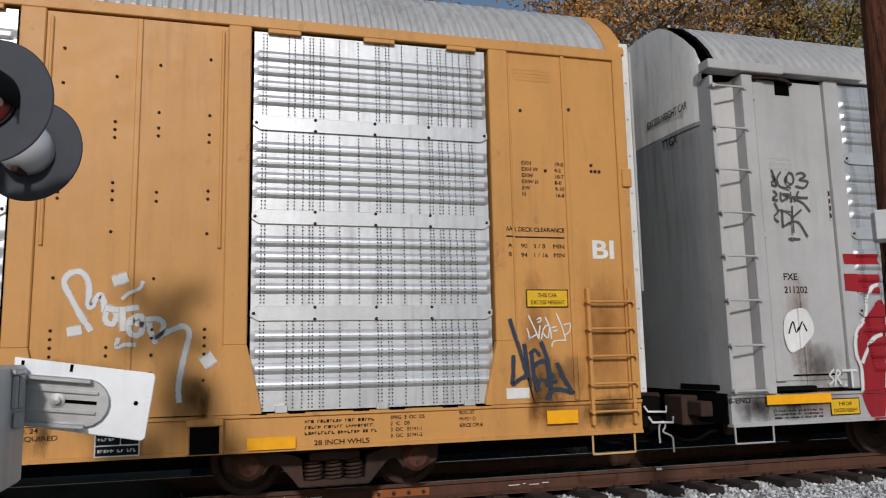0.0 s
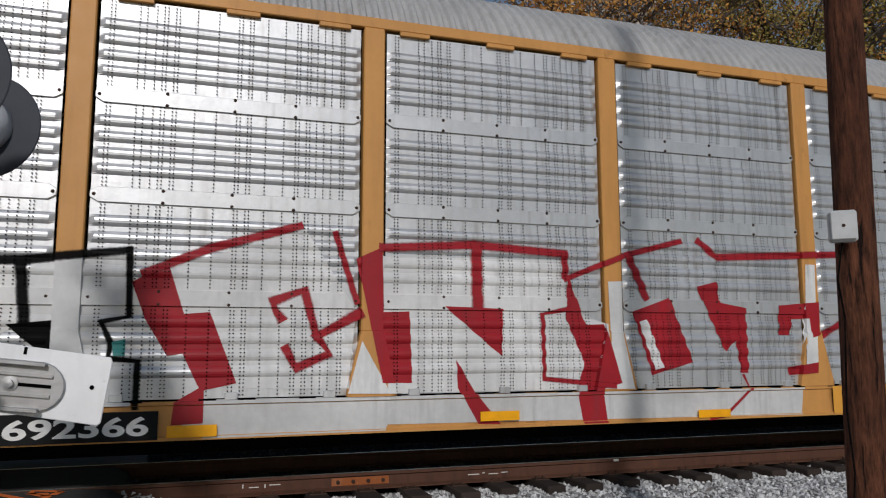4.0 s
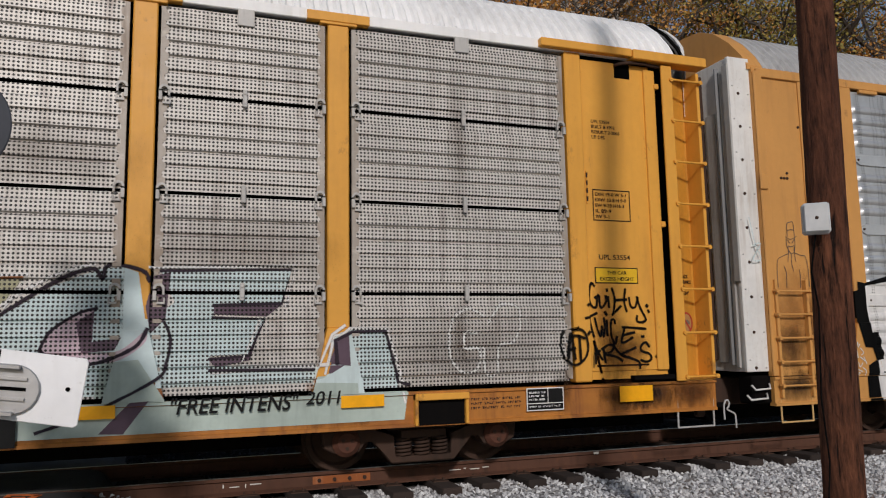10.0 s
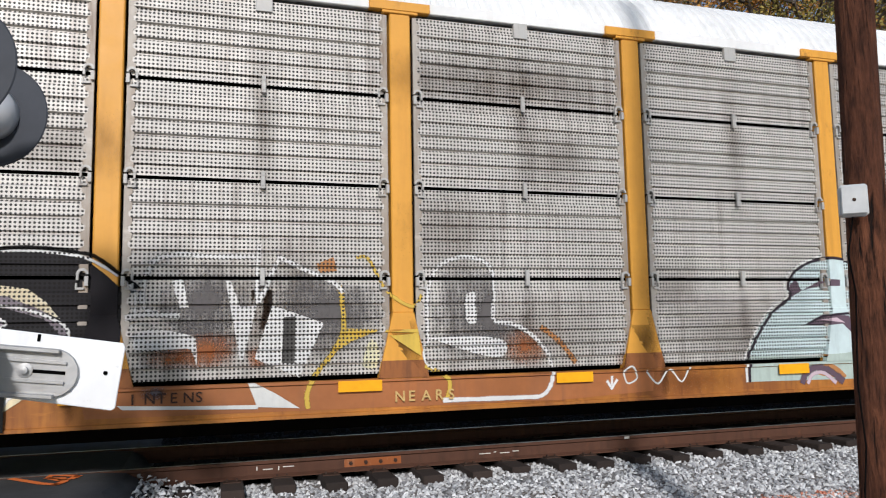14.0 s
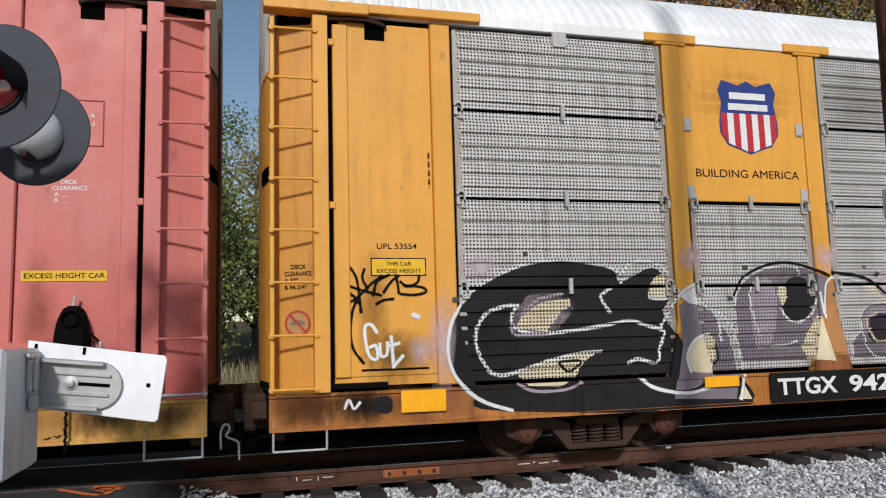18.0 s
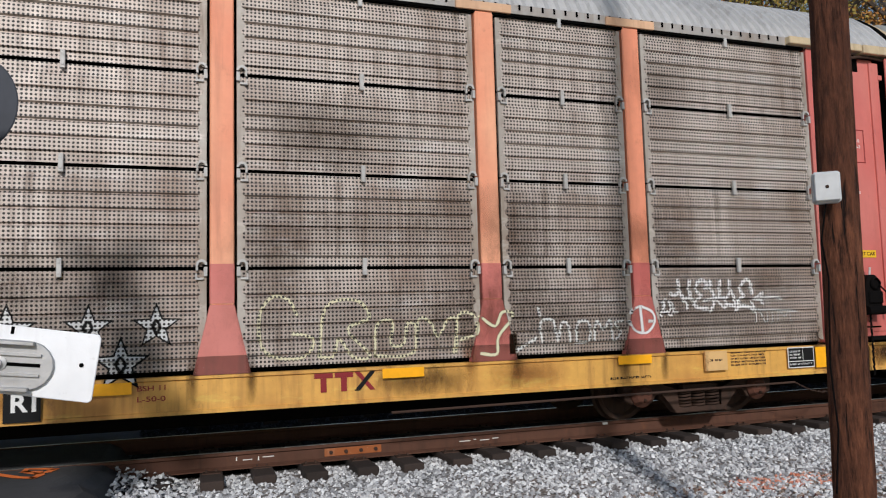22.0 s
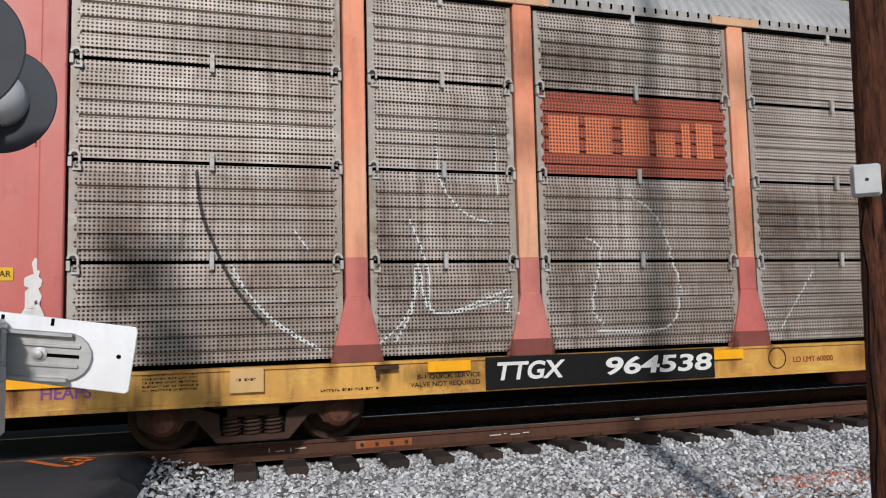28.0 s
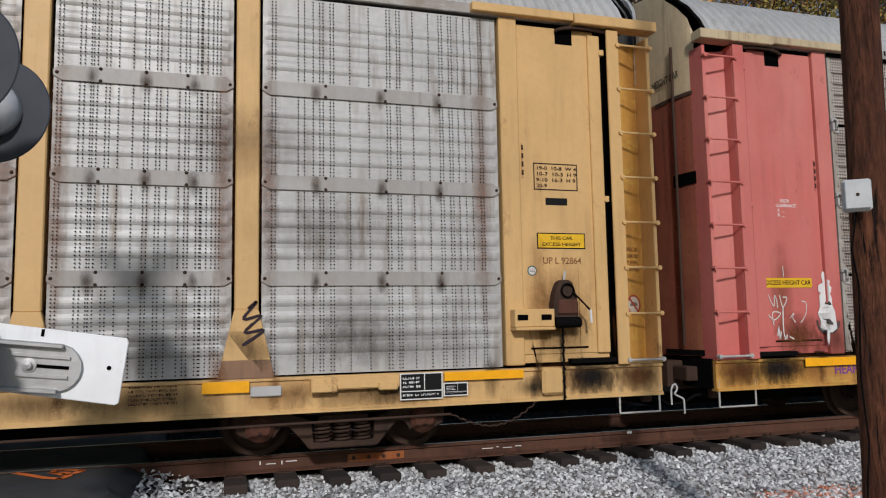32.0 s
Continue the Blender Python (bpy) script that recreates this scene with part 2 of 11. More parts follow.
def rod(bm, a, b, r, n=8):
    """A round bar from a to b."""
    a, b = Vector(a), Vector(b)
    q = (b - a).to_track_quat("Z", "Y")
    rings = [[bm.verts.new(p + q @ Vector((r * math.cos(6.2832 * i / n), r * math.sin(6.2832 * i / n), 0))) for i in range(n)] for p in (a, b)]
    for i in range(n):
        bm.faces.new((rings[0][i], rings[0][(i + 1) % n], rings[1][(i + 1) % n], rings[1][i]))
    bm.faces.new(rings[0][::-1])
    bm.faces.new(rings[1])
    return bm


def pipe(points, r, n=8):
    bm = bmesh.new()
    for a, b in zip(points, points[1:]):
        rod(bm, a, b, r, n)
    return bm


def tube(points, r, n=6):
    """A round bar bent along a line, in one piece."""
    bm = bmesh.new()
    pts = [Vector(p) for p in points]
    rings = []
    for i, p in enumerate(pts):
        q = (pts[min(i + 1, len(pts) - 1)] - pts[max(i - 1, 0)]).to_track_quat("Z", "Y")
        rings.append([bm.verts.new(p + q @ Vector((r * math.cos(6.2832 * k / n), r * math.sin(6.2832 * k / n), 0))) for k in range(n)])
    for a, b in zip(rings, rings[1:]):
        for k in range(n):
            bm.faces.new((a[k], a[(k + 1) % n], b[(k + 1) % n], b[k]))
    bm.faces.new(rings[0][::-1])
    bm.faces.new(rings[-1])
    return bm


def lathe(bm, profile, axis="y", n=28, at=(0, 0, 0)):
    """Turn a profile of (radius, height) round an axis."""
    at = Vector(at)
    rings = []
    for r, h in profile:
        ring = []
        for i in range(n):
            c, s = r * math.cos(2 * math.pi * i / n), r * math.sin(2 * math.pi * i / n)
            ring.append(bm.verts.new(at + Vector({"y": (c, h, s), "z": (c, s, h), "x": (h, c, s)}[axis])))
        rings.append(ring)
    for p, q in zip(rings, rings[1:]):
        for i in range(n):
            bm.faces.new((p[i], p[(i + 1) % n], q[(i + 1) % n], q[i]))
    for ring, (r, h) in ((rings[0], profile[0]), (rings[-1], profile[-1])):
        if r > 1e-5 and profile[0] != profile[-1]:
            bm.faces.new(ring)
    return bm


def prism(outline, y0, y1):
    """An outline in x and z, thick from y0 to y1."""
    bm = bmesh.new()
    a = [bm.verts.new((x, y0, z)) for x, z in outline]
    b = [bm.verts.new((x, y1, z)) for x, z in outline]
    bm.faces.new(a)
    bm.faces.new(b[::-1])
    for i in range(len(a)):
        j = (i + 1) % len(a)
        bm.faces.new((a[j], a[i], b[i], b[j]))
    return bm


def mesh_of(name, bm, material, smooth=False, bevel=0.0):
    if bevel:
        bmesh.ops.bevel(bm, geom=bm.edges[:], offset=bevel, segments=1, affect="EDGES", clamp_overlap=True)
    bmesh.ops.recalc_face_normals(bm, faces=bm.faces[:])
    me = bpy.data.meshes.new(name)
    bm.to_mesh(me)
    bm.free()
    if smooth:
        me.polygons.foreach_set("use_smooth", [True] * len(me.polygons))
    me.materials.append(material)
    return me


def part(name, bm, material, parent, label="", smooth=False, bevel=0.0, at=(0, 0, 0)):
    """One mesh object under a thing or a part."""
    me = bm if isinstance(bm, bpy.types.Mesh) else mesh_of(name, bm, material, smooth, bevel)
    ob = new(name, me)
    ob.parent, ob.location = parent, at
    return tagged(ob, label)


def thing(name, label, category, at=(0, 0, 0), group="", kind=""):
    ob = new(name)
    ob.location = at
    return tagged(ob, label, category, group, kind)


def solo(name, bm, material, label, category, kind="", smooth=False, bevel=0.0, group="", at=(0, 0, 0)):
    ob = new(name, mesh_of(name, bm, material, smooth, bevel))
    ob.location = at
    return tagged(ob, label, category, group, kind)


# ---- ground, track, road ----
def ground_sheet():
    bm = bmesh.new()
    ys = [-60, -6, 3.0, 6.2, 7.55, 7.95, 10.6, 11.0, 11.9, 12.2, 15.2, 15.6, 17, 22, 30, 60, 400, 1500]
    zs = [-0.45, -0.42, -0.40, -0.37, -0.31, -0.27, -0.25, -0.27, -0.28, -0.25, -0.25, -0.3, -0.5, -0.2, 0.6, 3.0, 6.0, 8.0]
    xs = [-1500, -200, -60, -20, -8, 0, 8, 20, 60, 200, 1500]
    grid = [[bm.verts.new((x, y, z)) for x in xs] for y, z in zip(ys, zs)]
    for a, b in zip(grid, grid[1:]):
        for i in range(len(xs) - 1):
            bm.faces.new((a[i], a[i + 1], b[i + 1], b[i]))
    return bm


def ground_material():
    m, nt, bsdf = nodes_of("gravel_and_dirt")
    co = nt.nodes.new("ShaderNodeTexCoord")
    vor = node(nt, "ShaderNodeTexVoronoi", Scale=26.0)
    nt.links.new(co.outputs["Object"], vor.inputs[0])
    grain = mix_colour(nt, ramp(nt, vor.outputs["Distance"], 0.0, 0.7), (0.52, 0.51, 0.50), (0.14, 0.135, 0.13))
    patches = ramp(nt, noise_at(nt, 1.1, 5), 0.45, 0.62)
    col = mix_colour(nt, math_node(nt, "MULTIPLY", patches, 0.55), grain, (0.20, 0.155, 0.115))
    nt.links.new(col, bsdf.inputs["Base Color"])
    bsdf.inputs["Roughness"].default_value = 0.95
    b = node(nt, "ShaderNodeBump", Strength=0.8, Distance=0.03)
    nt.links.new(vor.outputs["Distance"], b.inputs["Height"])
    nt.links.new(b.outputs[0], bsdf.inputs["Normal"])
    return m


solo("ground", ground_sheet(), ground_material(), "grey gravel and dirt ground beside the railway", "ground", "structure")


# Stones and bed near-black: the train's shade is put into their colour.
SHADE_STONE = varied("shaded_ballast_stone", (0.005, 0.005, 0.0055), (0.03, 0.03, 0.033), 0.9)
SHADE_BED = weathered("shaded_trackbed", (0.006, 0.0055, 0.005), (0.004, 0.004, 0.004), 0.5, 0.95, streak=False, bump=0.8, gloss=0.05)
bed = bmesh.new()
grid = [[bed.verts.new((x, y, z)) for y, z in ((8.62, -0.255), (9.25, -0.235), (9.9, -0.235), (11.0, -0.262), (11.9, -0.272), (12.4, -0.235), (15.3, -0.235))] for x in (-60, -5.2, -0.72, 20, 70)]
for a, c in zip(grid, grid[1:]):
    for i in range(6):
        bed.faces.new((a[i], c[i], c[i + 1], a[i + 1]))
solo("trackbed", bed, SHADE_BED, "ground between and behind the rails, coloured near-black for shade", "ground", "structure")


verge = bmesh.new()
grid = [[verge.verts.new((x, y, z)) for y, z in ((15.45, -0.26), (17, -0.46), (22, -0.16), (30, 0.64), (60, 3.04))] for x in (-60, -20, 0, 20, 70)]
for a, c in zip(grid, grid[1:]):
    for i in range(4):
        verge.faces.new((a[i], c[i], c[i + 1], a[i + 1]))
solo("verge", verge, weathered("dry_earth", (0.12, 0.095, 0.05), (0.05, 0.04, 0.02), 0.7, 0.95, streak=False, bump=0.8, vary=0.3, gloss=0.05), "brown earth with dry grass beyond the tracks", "ground", "structure")


def rail_mesh(x0, x1, yc, z_top=0.0):
    """A flat-bottomed rail: foot, web and head."""
    half = [(0.070, -0.180), (0.070, -0.168), (0.012, -0.145), (0.009, -0.045), (0.036, -0.032), (0.036, -0.006), (0.028, 0.0)]
    outline = [(-a, b) for a, b in half] + [(a, b) for a, b in half[::-1]]
    bm = bmesh.new()
    ends = [[bm.verts.new((x, yc + a, b + z_top)) for a, b in outline] for x in (x0, x1)]
    n = len(outline)
    for i in range(n):
        bm.faces.new((ends[0][i], ends[0][(i + 1) % n], ends[1][(i + 1) % n], ends[1][i]))
    for e in ends:
        bm.faces.new(e)
    return bm


def track(name, yc, label, x0=-60, x1=70):
    tr = thing(name, label, "railway track", (0, 0, 0), kind="structure")
    for side in (-1, 1):
        r = part("rail", rail_mesh(x0, x1, yc + side * 0.754), RAILMAT, tr, "brown rusted steel rail")
        part("running_surface", boxes((x0, x1, yc + side * 0.754 - 0.024, yc + side * 0.754 + 0.024, 0.0005, 0.002)), RAILTOP, r, "worn bright rail head")
    tie = mesh_of("tie", boxes((-0.115, 0.115, -1.3, 1.3, -0.36, -0.178)), TIMBER, bevel=0.012)
    plate = mesh_of("tie_plate", boxes((-0.09, 0.09, -0.17, 0.17, -0.1775, -0.166), (-0.06, -0.04, -0.11, -0.085, -0.17, -0.145), (0.04, 0.06, -0.11, -0.085, -0.17, -0.145)), RUSTY)
    rnd = random.Random(4)
    for i in range(int((x1 - x0) / 0.52)):
        x = x0 + i * 0.52
        if not -16 < x < 40 or -5.5 < x < -0.75:
            continue
        t = part("tie", tie, None, tr, at=(x + rnd.uniform(-0.03, 0.03), yc + rnd.uniform(-0.05, 0.05), rnd.uniform(-0.006, 0.0)))
        t.rotation_euler[2] = rnd.uniform(-0.02, 0.02)
        for side in (-1, 1):
            part("tie_plate", plate, None, t, at=(0, side * 0.754, 0))
    return tr


near_track = track("near_track", YC, "railway track of rusted rails on dark timber ties")
far_track = track("far_track", YC + 4.3, "second railway track beyond the train, rusted rails")

ASPHALT = weathered("asphalt", (0.075, 0.074, 0.075), (0.03, 0.03, 0.03), 0.6, 0.85, streak=False, bump=0.5, vary=0.2, gloss=0.15)
road = bmesh.new()
# worn edges slope down into the ballast
for y0, y1, rough_edge in ((-40.0, 8.45, 0.05), (8.56, 9.92, 0.0), (10.05, 30, 0.0)):
    rnd = random.Random(7)
    n = 160 if rough_edge else 12
    rows = []
    for i in range(n + 1):
        y = y0 + (y1 - y0) * i / n
        e = float(np.interp(y, [-40, 4.5, 6.4, 30], [-2.7, -2.7, -0.80, -0.80])) + (rnd.uniform(-0.07, 0.07) if rough_edge else 0)
        rows.append([road.verts.new(v) for v in ((-5.6, y, -0.5), (-5.2, y, -0.006), (e - 0.25, y, -0.004), (e, y, -0.022), (e + 0.12, y, -0.09), (e + 0.34, y, -0.42))])
    for a, c in zip(rows, rows[1:]):
        for i in range(5):
            road.faces.new((a[i], c[i], c[i + 1], a[i + 1]))
    for r in (rows[0], rows[-1]):
        road.faces.new(r)
solo("road", road, ASPHALT, "grey worn asphalt road of the level crossing, flush with the rails", "road", "structure")


MARK = plain("chalk_white", (0.7, 0.68, 0.64), 0.8)
yf = YC - 0.754 - 0.0365
tagc = part("rail_tag", boxes((5.02, 5.09, yf - 0.004, yf, -0.035, -0.006)), MARK, near_track, "small white sticker on the rail")
for x, w, z in ((0.55, 0.012, -0.10), (0.62, 0.10, -0.10), (0.78, 0.012, -0.11), (0.83, 0.12, -0.085), (3.1, 0.14, -0.10), (3.28, 0.03, -0.09), (3.36, 0.12, -0.105), (3.52, 0.08, -0.095)):
    part("chalk_mark", boxes((x, x + w, YC - 0.754 - 0.0132, YC - 0.754 - 0.010, z, z + (0.04 if w < 0.02 else 0.010))), MARK, near_track)
RAWRUST = weathered("fresh_rust", (0.33, 0.10, 0.03), (0.5, 0.3, 0.2), 0.8, 0.9)
part("joint_bar", boxes((1.50, 2.15, YC - 0.754 - 0.022, YC - 0.754 - 0.010, -0.135, -0.05)), RAWRUST, near_track, "orange rusted rail joint", bevel=0.004)
for i in range(4):
    part("joint_bolt", lathe(bmesh.new(), [(0.022, 0.0), (0.022, -0.02), (0.0, -0.022)], "y", 6, (1.57 + i * 0.17, YC - 0.754 - 0.022, -0.092)), RUSTY, near_track)


def pebbles(count, area, size, seed, name, label, material):
    """Many small angular stones scattered on the ground, joined."""
    r = np.random.RandomState(seed)
    base = np.array([(1, 0, 0), (-0.5, 0.87, 0), (-0.5, -0.87, 0), (0.3, 0.3, 0.75), (-0.4, 0.1, 0.7), (0.1, -0.5, 0.6)])
    tri = np.array([(3, 4, 5), (0, 1, 3), (1, 4, 3), (1, 2, 4), (2, 5, 4), (2, 0, 5), (0, 3, 5)])
    x = r.uniform(area[0], area[1], count)
    y = r.uniform(area[2], area[3], count)
    z = np.interp(y, [6.2, 7.55, 7.95, 10.6, 11.0, 11.9, 12.2, 15.2], [-0.37, -0.31, -0.27, -0.25, -0.27, -0.28, -0.25, -0.25])
    z = z + np.clip((0.15 - x) / 0.7, 0, 1) * (y < 8.45) * r.uniform(0.02, 0.22, count)
    s = r.uniform(size[0], size[1], count)
    a = r.uniform(0, 6.283, count)
    v = base[None] + r.uniform(-0.28, 0.28, (count, 6, 3))
    v = v * s[:, None, None]
    ca, sa = np.cos(a)[:, None], np.sin(a)[:, None]
    vx, vy = v[:, :, 0] * ca - v[:, :, 1] * sa, v[:, :, 0] * sa + v[:, :, 1] * ca
    tilt = r.uniform(-0.6, 0.6, (count, 2))
    vz = v[:, :, 2] + vx * tilt[:, :1] + vy * tilt[:, 1:]
    pts = np.stack([vx + x[:, None], vy + y[:, None], vz + z[:, None]], -1).reshape(-1, 3)
    faces = (tri[None] + (np.arange(count) * 6)[:, None, None]).reshape(-1, 3)
    me = bpy.data.meshes.new(name)
    me.from_pydata(pts.tolist(), [], faces.tolist())
    me.materials.append(material)
    return tagged(new(name, me), label, "ballast", kind="stuff")


pebbles(26000, (-0.62, 14.0, 5.0, 8.46), (0.014, 0.038), 3, "ballast", "pale grey crushed stone ballast beside the rail", STONE)
# under the train the stones carry its shade in their colour
pebbles(14000, (-0.7, 16.0, 8.62, 13.0), (0.02, 0.04), 5, "ballast", "crushed stone ballast coloured near-black for the shade under the train", SHADE_STONE)


# ---- autorack railcars ----
SIDE = -1.55                       # near side plane in a railcar's own space
POSTS = (1.43, 4.31, 7.17, 9.10)
END_POST = 11.94
Z_SILL0, Z_SILL1, Z_TOP = 0.53, 0.88, 4.82
ROWS_Z = ((0.93, 1.895), (1.93, 2.875), (2.91, 3.865), (3.90, 4.80))
ROOF = [(1.50, 4.93), (1.50, 4.99), (1.40, 5.16), (1.18, 5.42), (0.90, 5.66), (0.635, 5.79), (0.3, 5.83)]


def rowprofile(z0, z1, pitch, depth, shape, most=9):
    """Heights and outward offsets of a corrugated sheet between z0 and z1."""
    pts = [(z0, 0.0)]
    n = min(most, max(1, int((z1 - z0 - 0.06) / pitch)))
    start = z0 + ((z1 - z0) - n * pitch) / 2
    for i in range(n):
        for a, d in shape:
            pts.append((start + (i + a) * pitch, d * depth))
    pts.append((z1, 0.0))
    return pts


FINE = ((0.04, 0.0), (0.12, 1.0), (0.86, 1.0), (0.96, 0.0))       # wide flats parted by narrow grooves
BOLD = ((0.14, 0.0), (0.24, 0.52), (0.37, 0.92), (0.5, 1.0), (0.64, 0.86), (0.77, 0.42), (0.86, 0.0))       # separate rounded ribs


def perforated_profile():
    out = []
    for z0, z1 in ROWS_Z:
        out.append(rowprofile(z0, z1, 0.152, 0.028, FINE))
    return out


def ribbed_profile():
    out = []
    for z0, z1 in ((0.93, 1.86), (1.86, 2.84), (2.84, 3.82), (3.82, 4.80)):
        out.append(rowprofile(z0 + 0.03, z1 - 0.03, 0.16, 0.025, BOLD, 4))
    return out


PROFILES = {"perforated": perforated_profile(), "ribbed": ribbed_profile()}


def sheet(profile, x0, x1, y, inset=0.0):
    """A sheet extruded along x from a profile of (height, outward offset); the ribs close at both ends."""
    bm = bmesh.new()
    xs = [x0, x0 + inset, x1 - inset, x1] if inset else [x0, x1]
    cols = []
    for k, x in enumerate(xs):
        flat = inset and k in (0, 3)
        cols.append([bm.verts.new((x, y - (0 if flat else d), z)) for z, d in profile])
    for a, b in zip(cols, cols[1:]):
        for i in range(len(profile) - 1):
            bm.faces.new((a[i], a[i + 1], b[i + 1], b[i]))
    return bm


def hole_columns(profile, x0, x1, y, seed):
    """Punched holes in upright columns, as small dark discs just proud of the sheet."""
    rnd = random.Random(seed)
    zs, ds = [p[0] for p in profile], [p[1] for p in profile]
    w = x1 - x0
    cols = []
    for f in (0.06, 0.25, 0.53, 0.76, 0.94):
        for o in ((0, 0.035, 0.11, 0.145) if f in (0.25, 0.53, 0.76) else (0, 0.035)):
            cols.append(x0 + f * w - 0.06 + o)
    for f in (0.14, 0.165, 0.2, 0.35, 0.43, 0.62, 0.69, 0.82, 0.85, 0.88):
        cols.append(x0 + f * w)
    verts, faces = [], []
    r = 0.0085
    for cx in cols:
        z = zs[0] + 0.03
        while z < zs[-1] - 0.02:
            k = len(verts)
            for i in range(5):
                vx, vz = cx + r * math.cos(i * 1.2566), z + r * math.sin(i * 1.2566)
                verts.append((vx, y - np.interp(vz, zs, ds) - 0.0145, vz))
            faces.append(tuple(range(k, k + 5)))
            z += 0.037
    me = bpy.data.meshes.new("punched_holes")
    me.from_pydata(verts, [], faces)
    me.materials.append(SHADE_BLACK)
    return me


def gusset_post(car, x, mat, cap, gusset_mat=None, foot_mat=None):
    """Upright hat-section post, with a T-shaped cap and a foot that flares to the sill."""
    w = 0.115
    post = part("side_post", boxes((x - w, x + w, SIDE - 0.05, SIDE + 0.10, 1.55, Z_TOP + 0.02)), mat, car, bevel=0.012)
    foot = [(x - w, 1.555), (x + w, 1.555), (x + 0.25, 0.97), (x + 0.265, Z_SILL1 + 0.002), (x - 0.265, Z_SILL1 + 0.002), (x - 0.25, 0.97)]
    part("gusset", prism(foot, SIDE - 0.062, SIDE + 0.05), gusset_mat or mat, post, bevel=0.006)
    if gusset_mat:
        part("lower_sleeve", boxes((x - w - 0.002, x + w + 0.002, SIDE - 0.053, SIDE + 0.09, 1.56, 1.96)), gusset_mat, post, "deeper red lower part of the post", bevel=0.008)
    if foot_mat:
        part("foot_band", prism([(x - 0.23, 1.06), (x + 0.23, 1.06), (x + 0.27, Z_SILL1 + 0.003), (x - 0.27, Z_SILL1 + 0.003)], SIDE - 0.066, SIDE - 0.05), foot_mat, post, "dark grimy foot of the post")
    if cap:
        part("post_cap", boxes((x - 0.34, x + 0.34, SIDE - 0.075, SIDE + 0.03, Z_TOP + 0.012, Z_TOP + 0.115), *(() if cap is TAN else ((x - 0.2, x + 0.2, SIDE - 0.070, SIDE + 0.02, Z_TOP - 0.02, Z_TOP + 0.011),))), mat if cap is True else cap, post, bevel=0.006)
    return post


def perforated_bay(car, x0, x1, mat, shared, mats=None, rows=(0, 1, 2, 3)):
    """Four corrugated perforated panels one over another, with scalloped edge strips and clips."""
    key = (round(x1 - x0, 2), mat.name)
    half = (x1 - x0) / 2 - 0.03
    xm = (x0 + x1) / 2
    for k in rows:
        m = (mats or {}).get(k, mat)
        kk = (key, k, m.name)
        if kk not in shared:
            z0, z1 = ROWS_Z[k]
            strips = []
            for q in (-1, 1):
                n = 6
                h = (z1 - z0 - 0.06) / n
                line = [(q * half, z0 + 0.02)]
                for i in range(n):
                    za = z0 + 0.03 + i * h
                    line += [(q * (half - 0.045), za), (q * (half - 0.075), za + h * 0.15), (q * (half - 0.08), za + h * 0.55), (q * (half - 0.045), za + h * 0.72)]
                line += [(q * (half - 0.045), z1 - 0.02), (q * half, z1 - 0.02)]
                strips.append(mesh_of("edge_strip", prism(line, SIDE - 0.034, SIDE - 0.002), PANELSTRIP))
            clip = bmesh.new()
            if k < 3:
                box(clip, -0.022, 0.022, SIDE - 0.062, SIDE - 0.024, z1 - 0.06, z1 + 0.115)
                box(clip, -0.012, 0.012, SIDE - 0.068, SIDE - 0.06, z1 - 0.035, z1 - 0.012)
                box(clip, -0.012, 0.012, SIDE - 0.068, SIDE - 0.06, z1 + 0.065, z1 + 0.088)
            else:
                wide = 0.085 if m is PERF else 0.024
                box(clip, -wide, wide, SIDE - 0.05, SIDE - 0.004, z1 - 0.13 if m is PERF else z1 - 0.07, z1 + 0.05)
            lugs = []
            for q in (-1, 1) if k < 3 else ():
                lug = bmesh.new()
                xa = q * (half + 0.005)
                for a, c, z0_, z1_, d in ((0.0, 0.032, -0.06, 0.03, 0.07), (0.085, 0.105, -0.005, 0.055, 0.05), (0.035, 0.11, -0.095, -0.075, 0.06), (0.095, 0.11, -0.075, -0.035, 0.06)):
                    xs = sorted((xa - q * a, xa - q * c))
                    box(lug, xs[0], xs[1], SIDE - d, SIDE - 0.02, z1 + z0_, z1 + z1_)
                xc = xa - q * 0.053
                arch = [(xc + 0.053 * math.cos(i * math.pi / 8), z1 + 0.05 + 0.055 * math.sin(i * math.pi / 8)) for i in range(9)] + [(xc + 0.03 * math.cos(i * math.pi / 8), z1 + 0.05 + 0.03 * math.sin(i * math.pi / 8)) for i in range(8, -1, -1)]
                rings = [[lug.verts.new((x, y, z)) for x, z in arch] for y in (SIDE - 0.055, SIDE - 0.02)]
                for i in range(18):
                    lug.faces.new((rings[0][i], rings[0][(i + 1) % 18], rings[1][(i + 1) % 18], rings[1][i]))
                for i in range(8):
                    lug.faces.new((rings[0][i], rings[0][i + 1], rings[0][16 - i], rings[0][17 - i]))
                lugs.append(mesh_of("hinge_lug", lug, STRIP))
            shared[kk] = (mesh_of("side_panel", sheet(PROFILES["perforated"][k], -half + 0.03, half - 0.03, SIDE), m),
                          strips, mesh_of("clip", clip, STRIP, bevel=0.004),
                          lugs)
        pan, strip, clip, lug = shared[kk]
        p = part("side_panel", pan, None, car, at=(xm, 0, 0))
        for st in strip:
            part("edge_strip", st, None, p)
        part("clip", clip, None, p)
        for g in lug:
            part("hinge_lug", g, None, p)


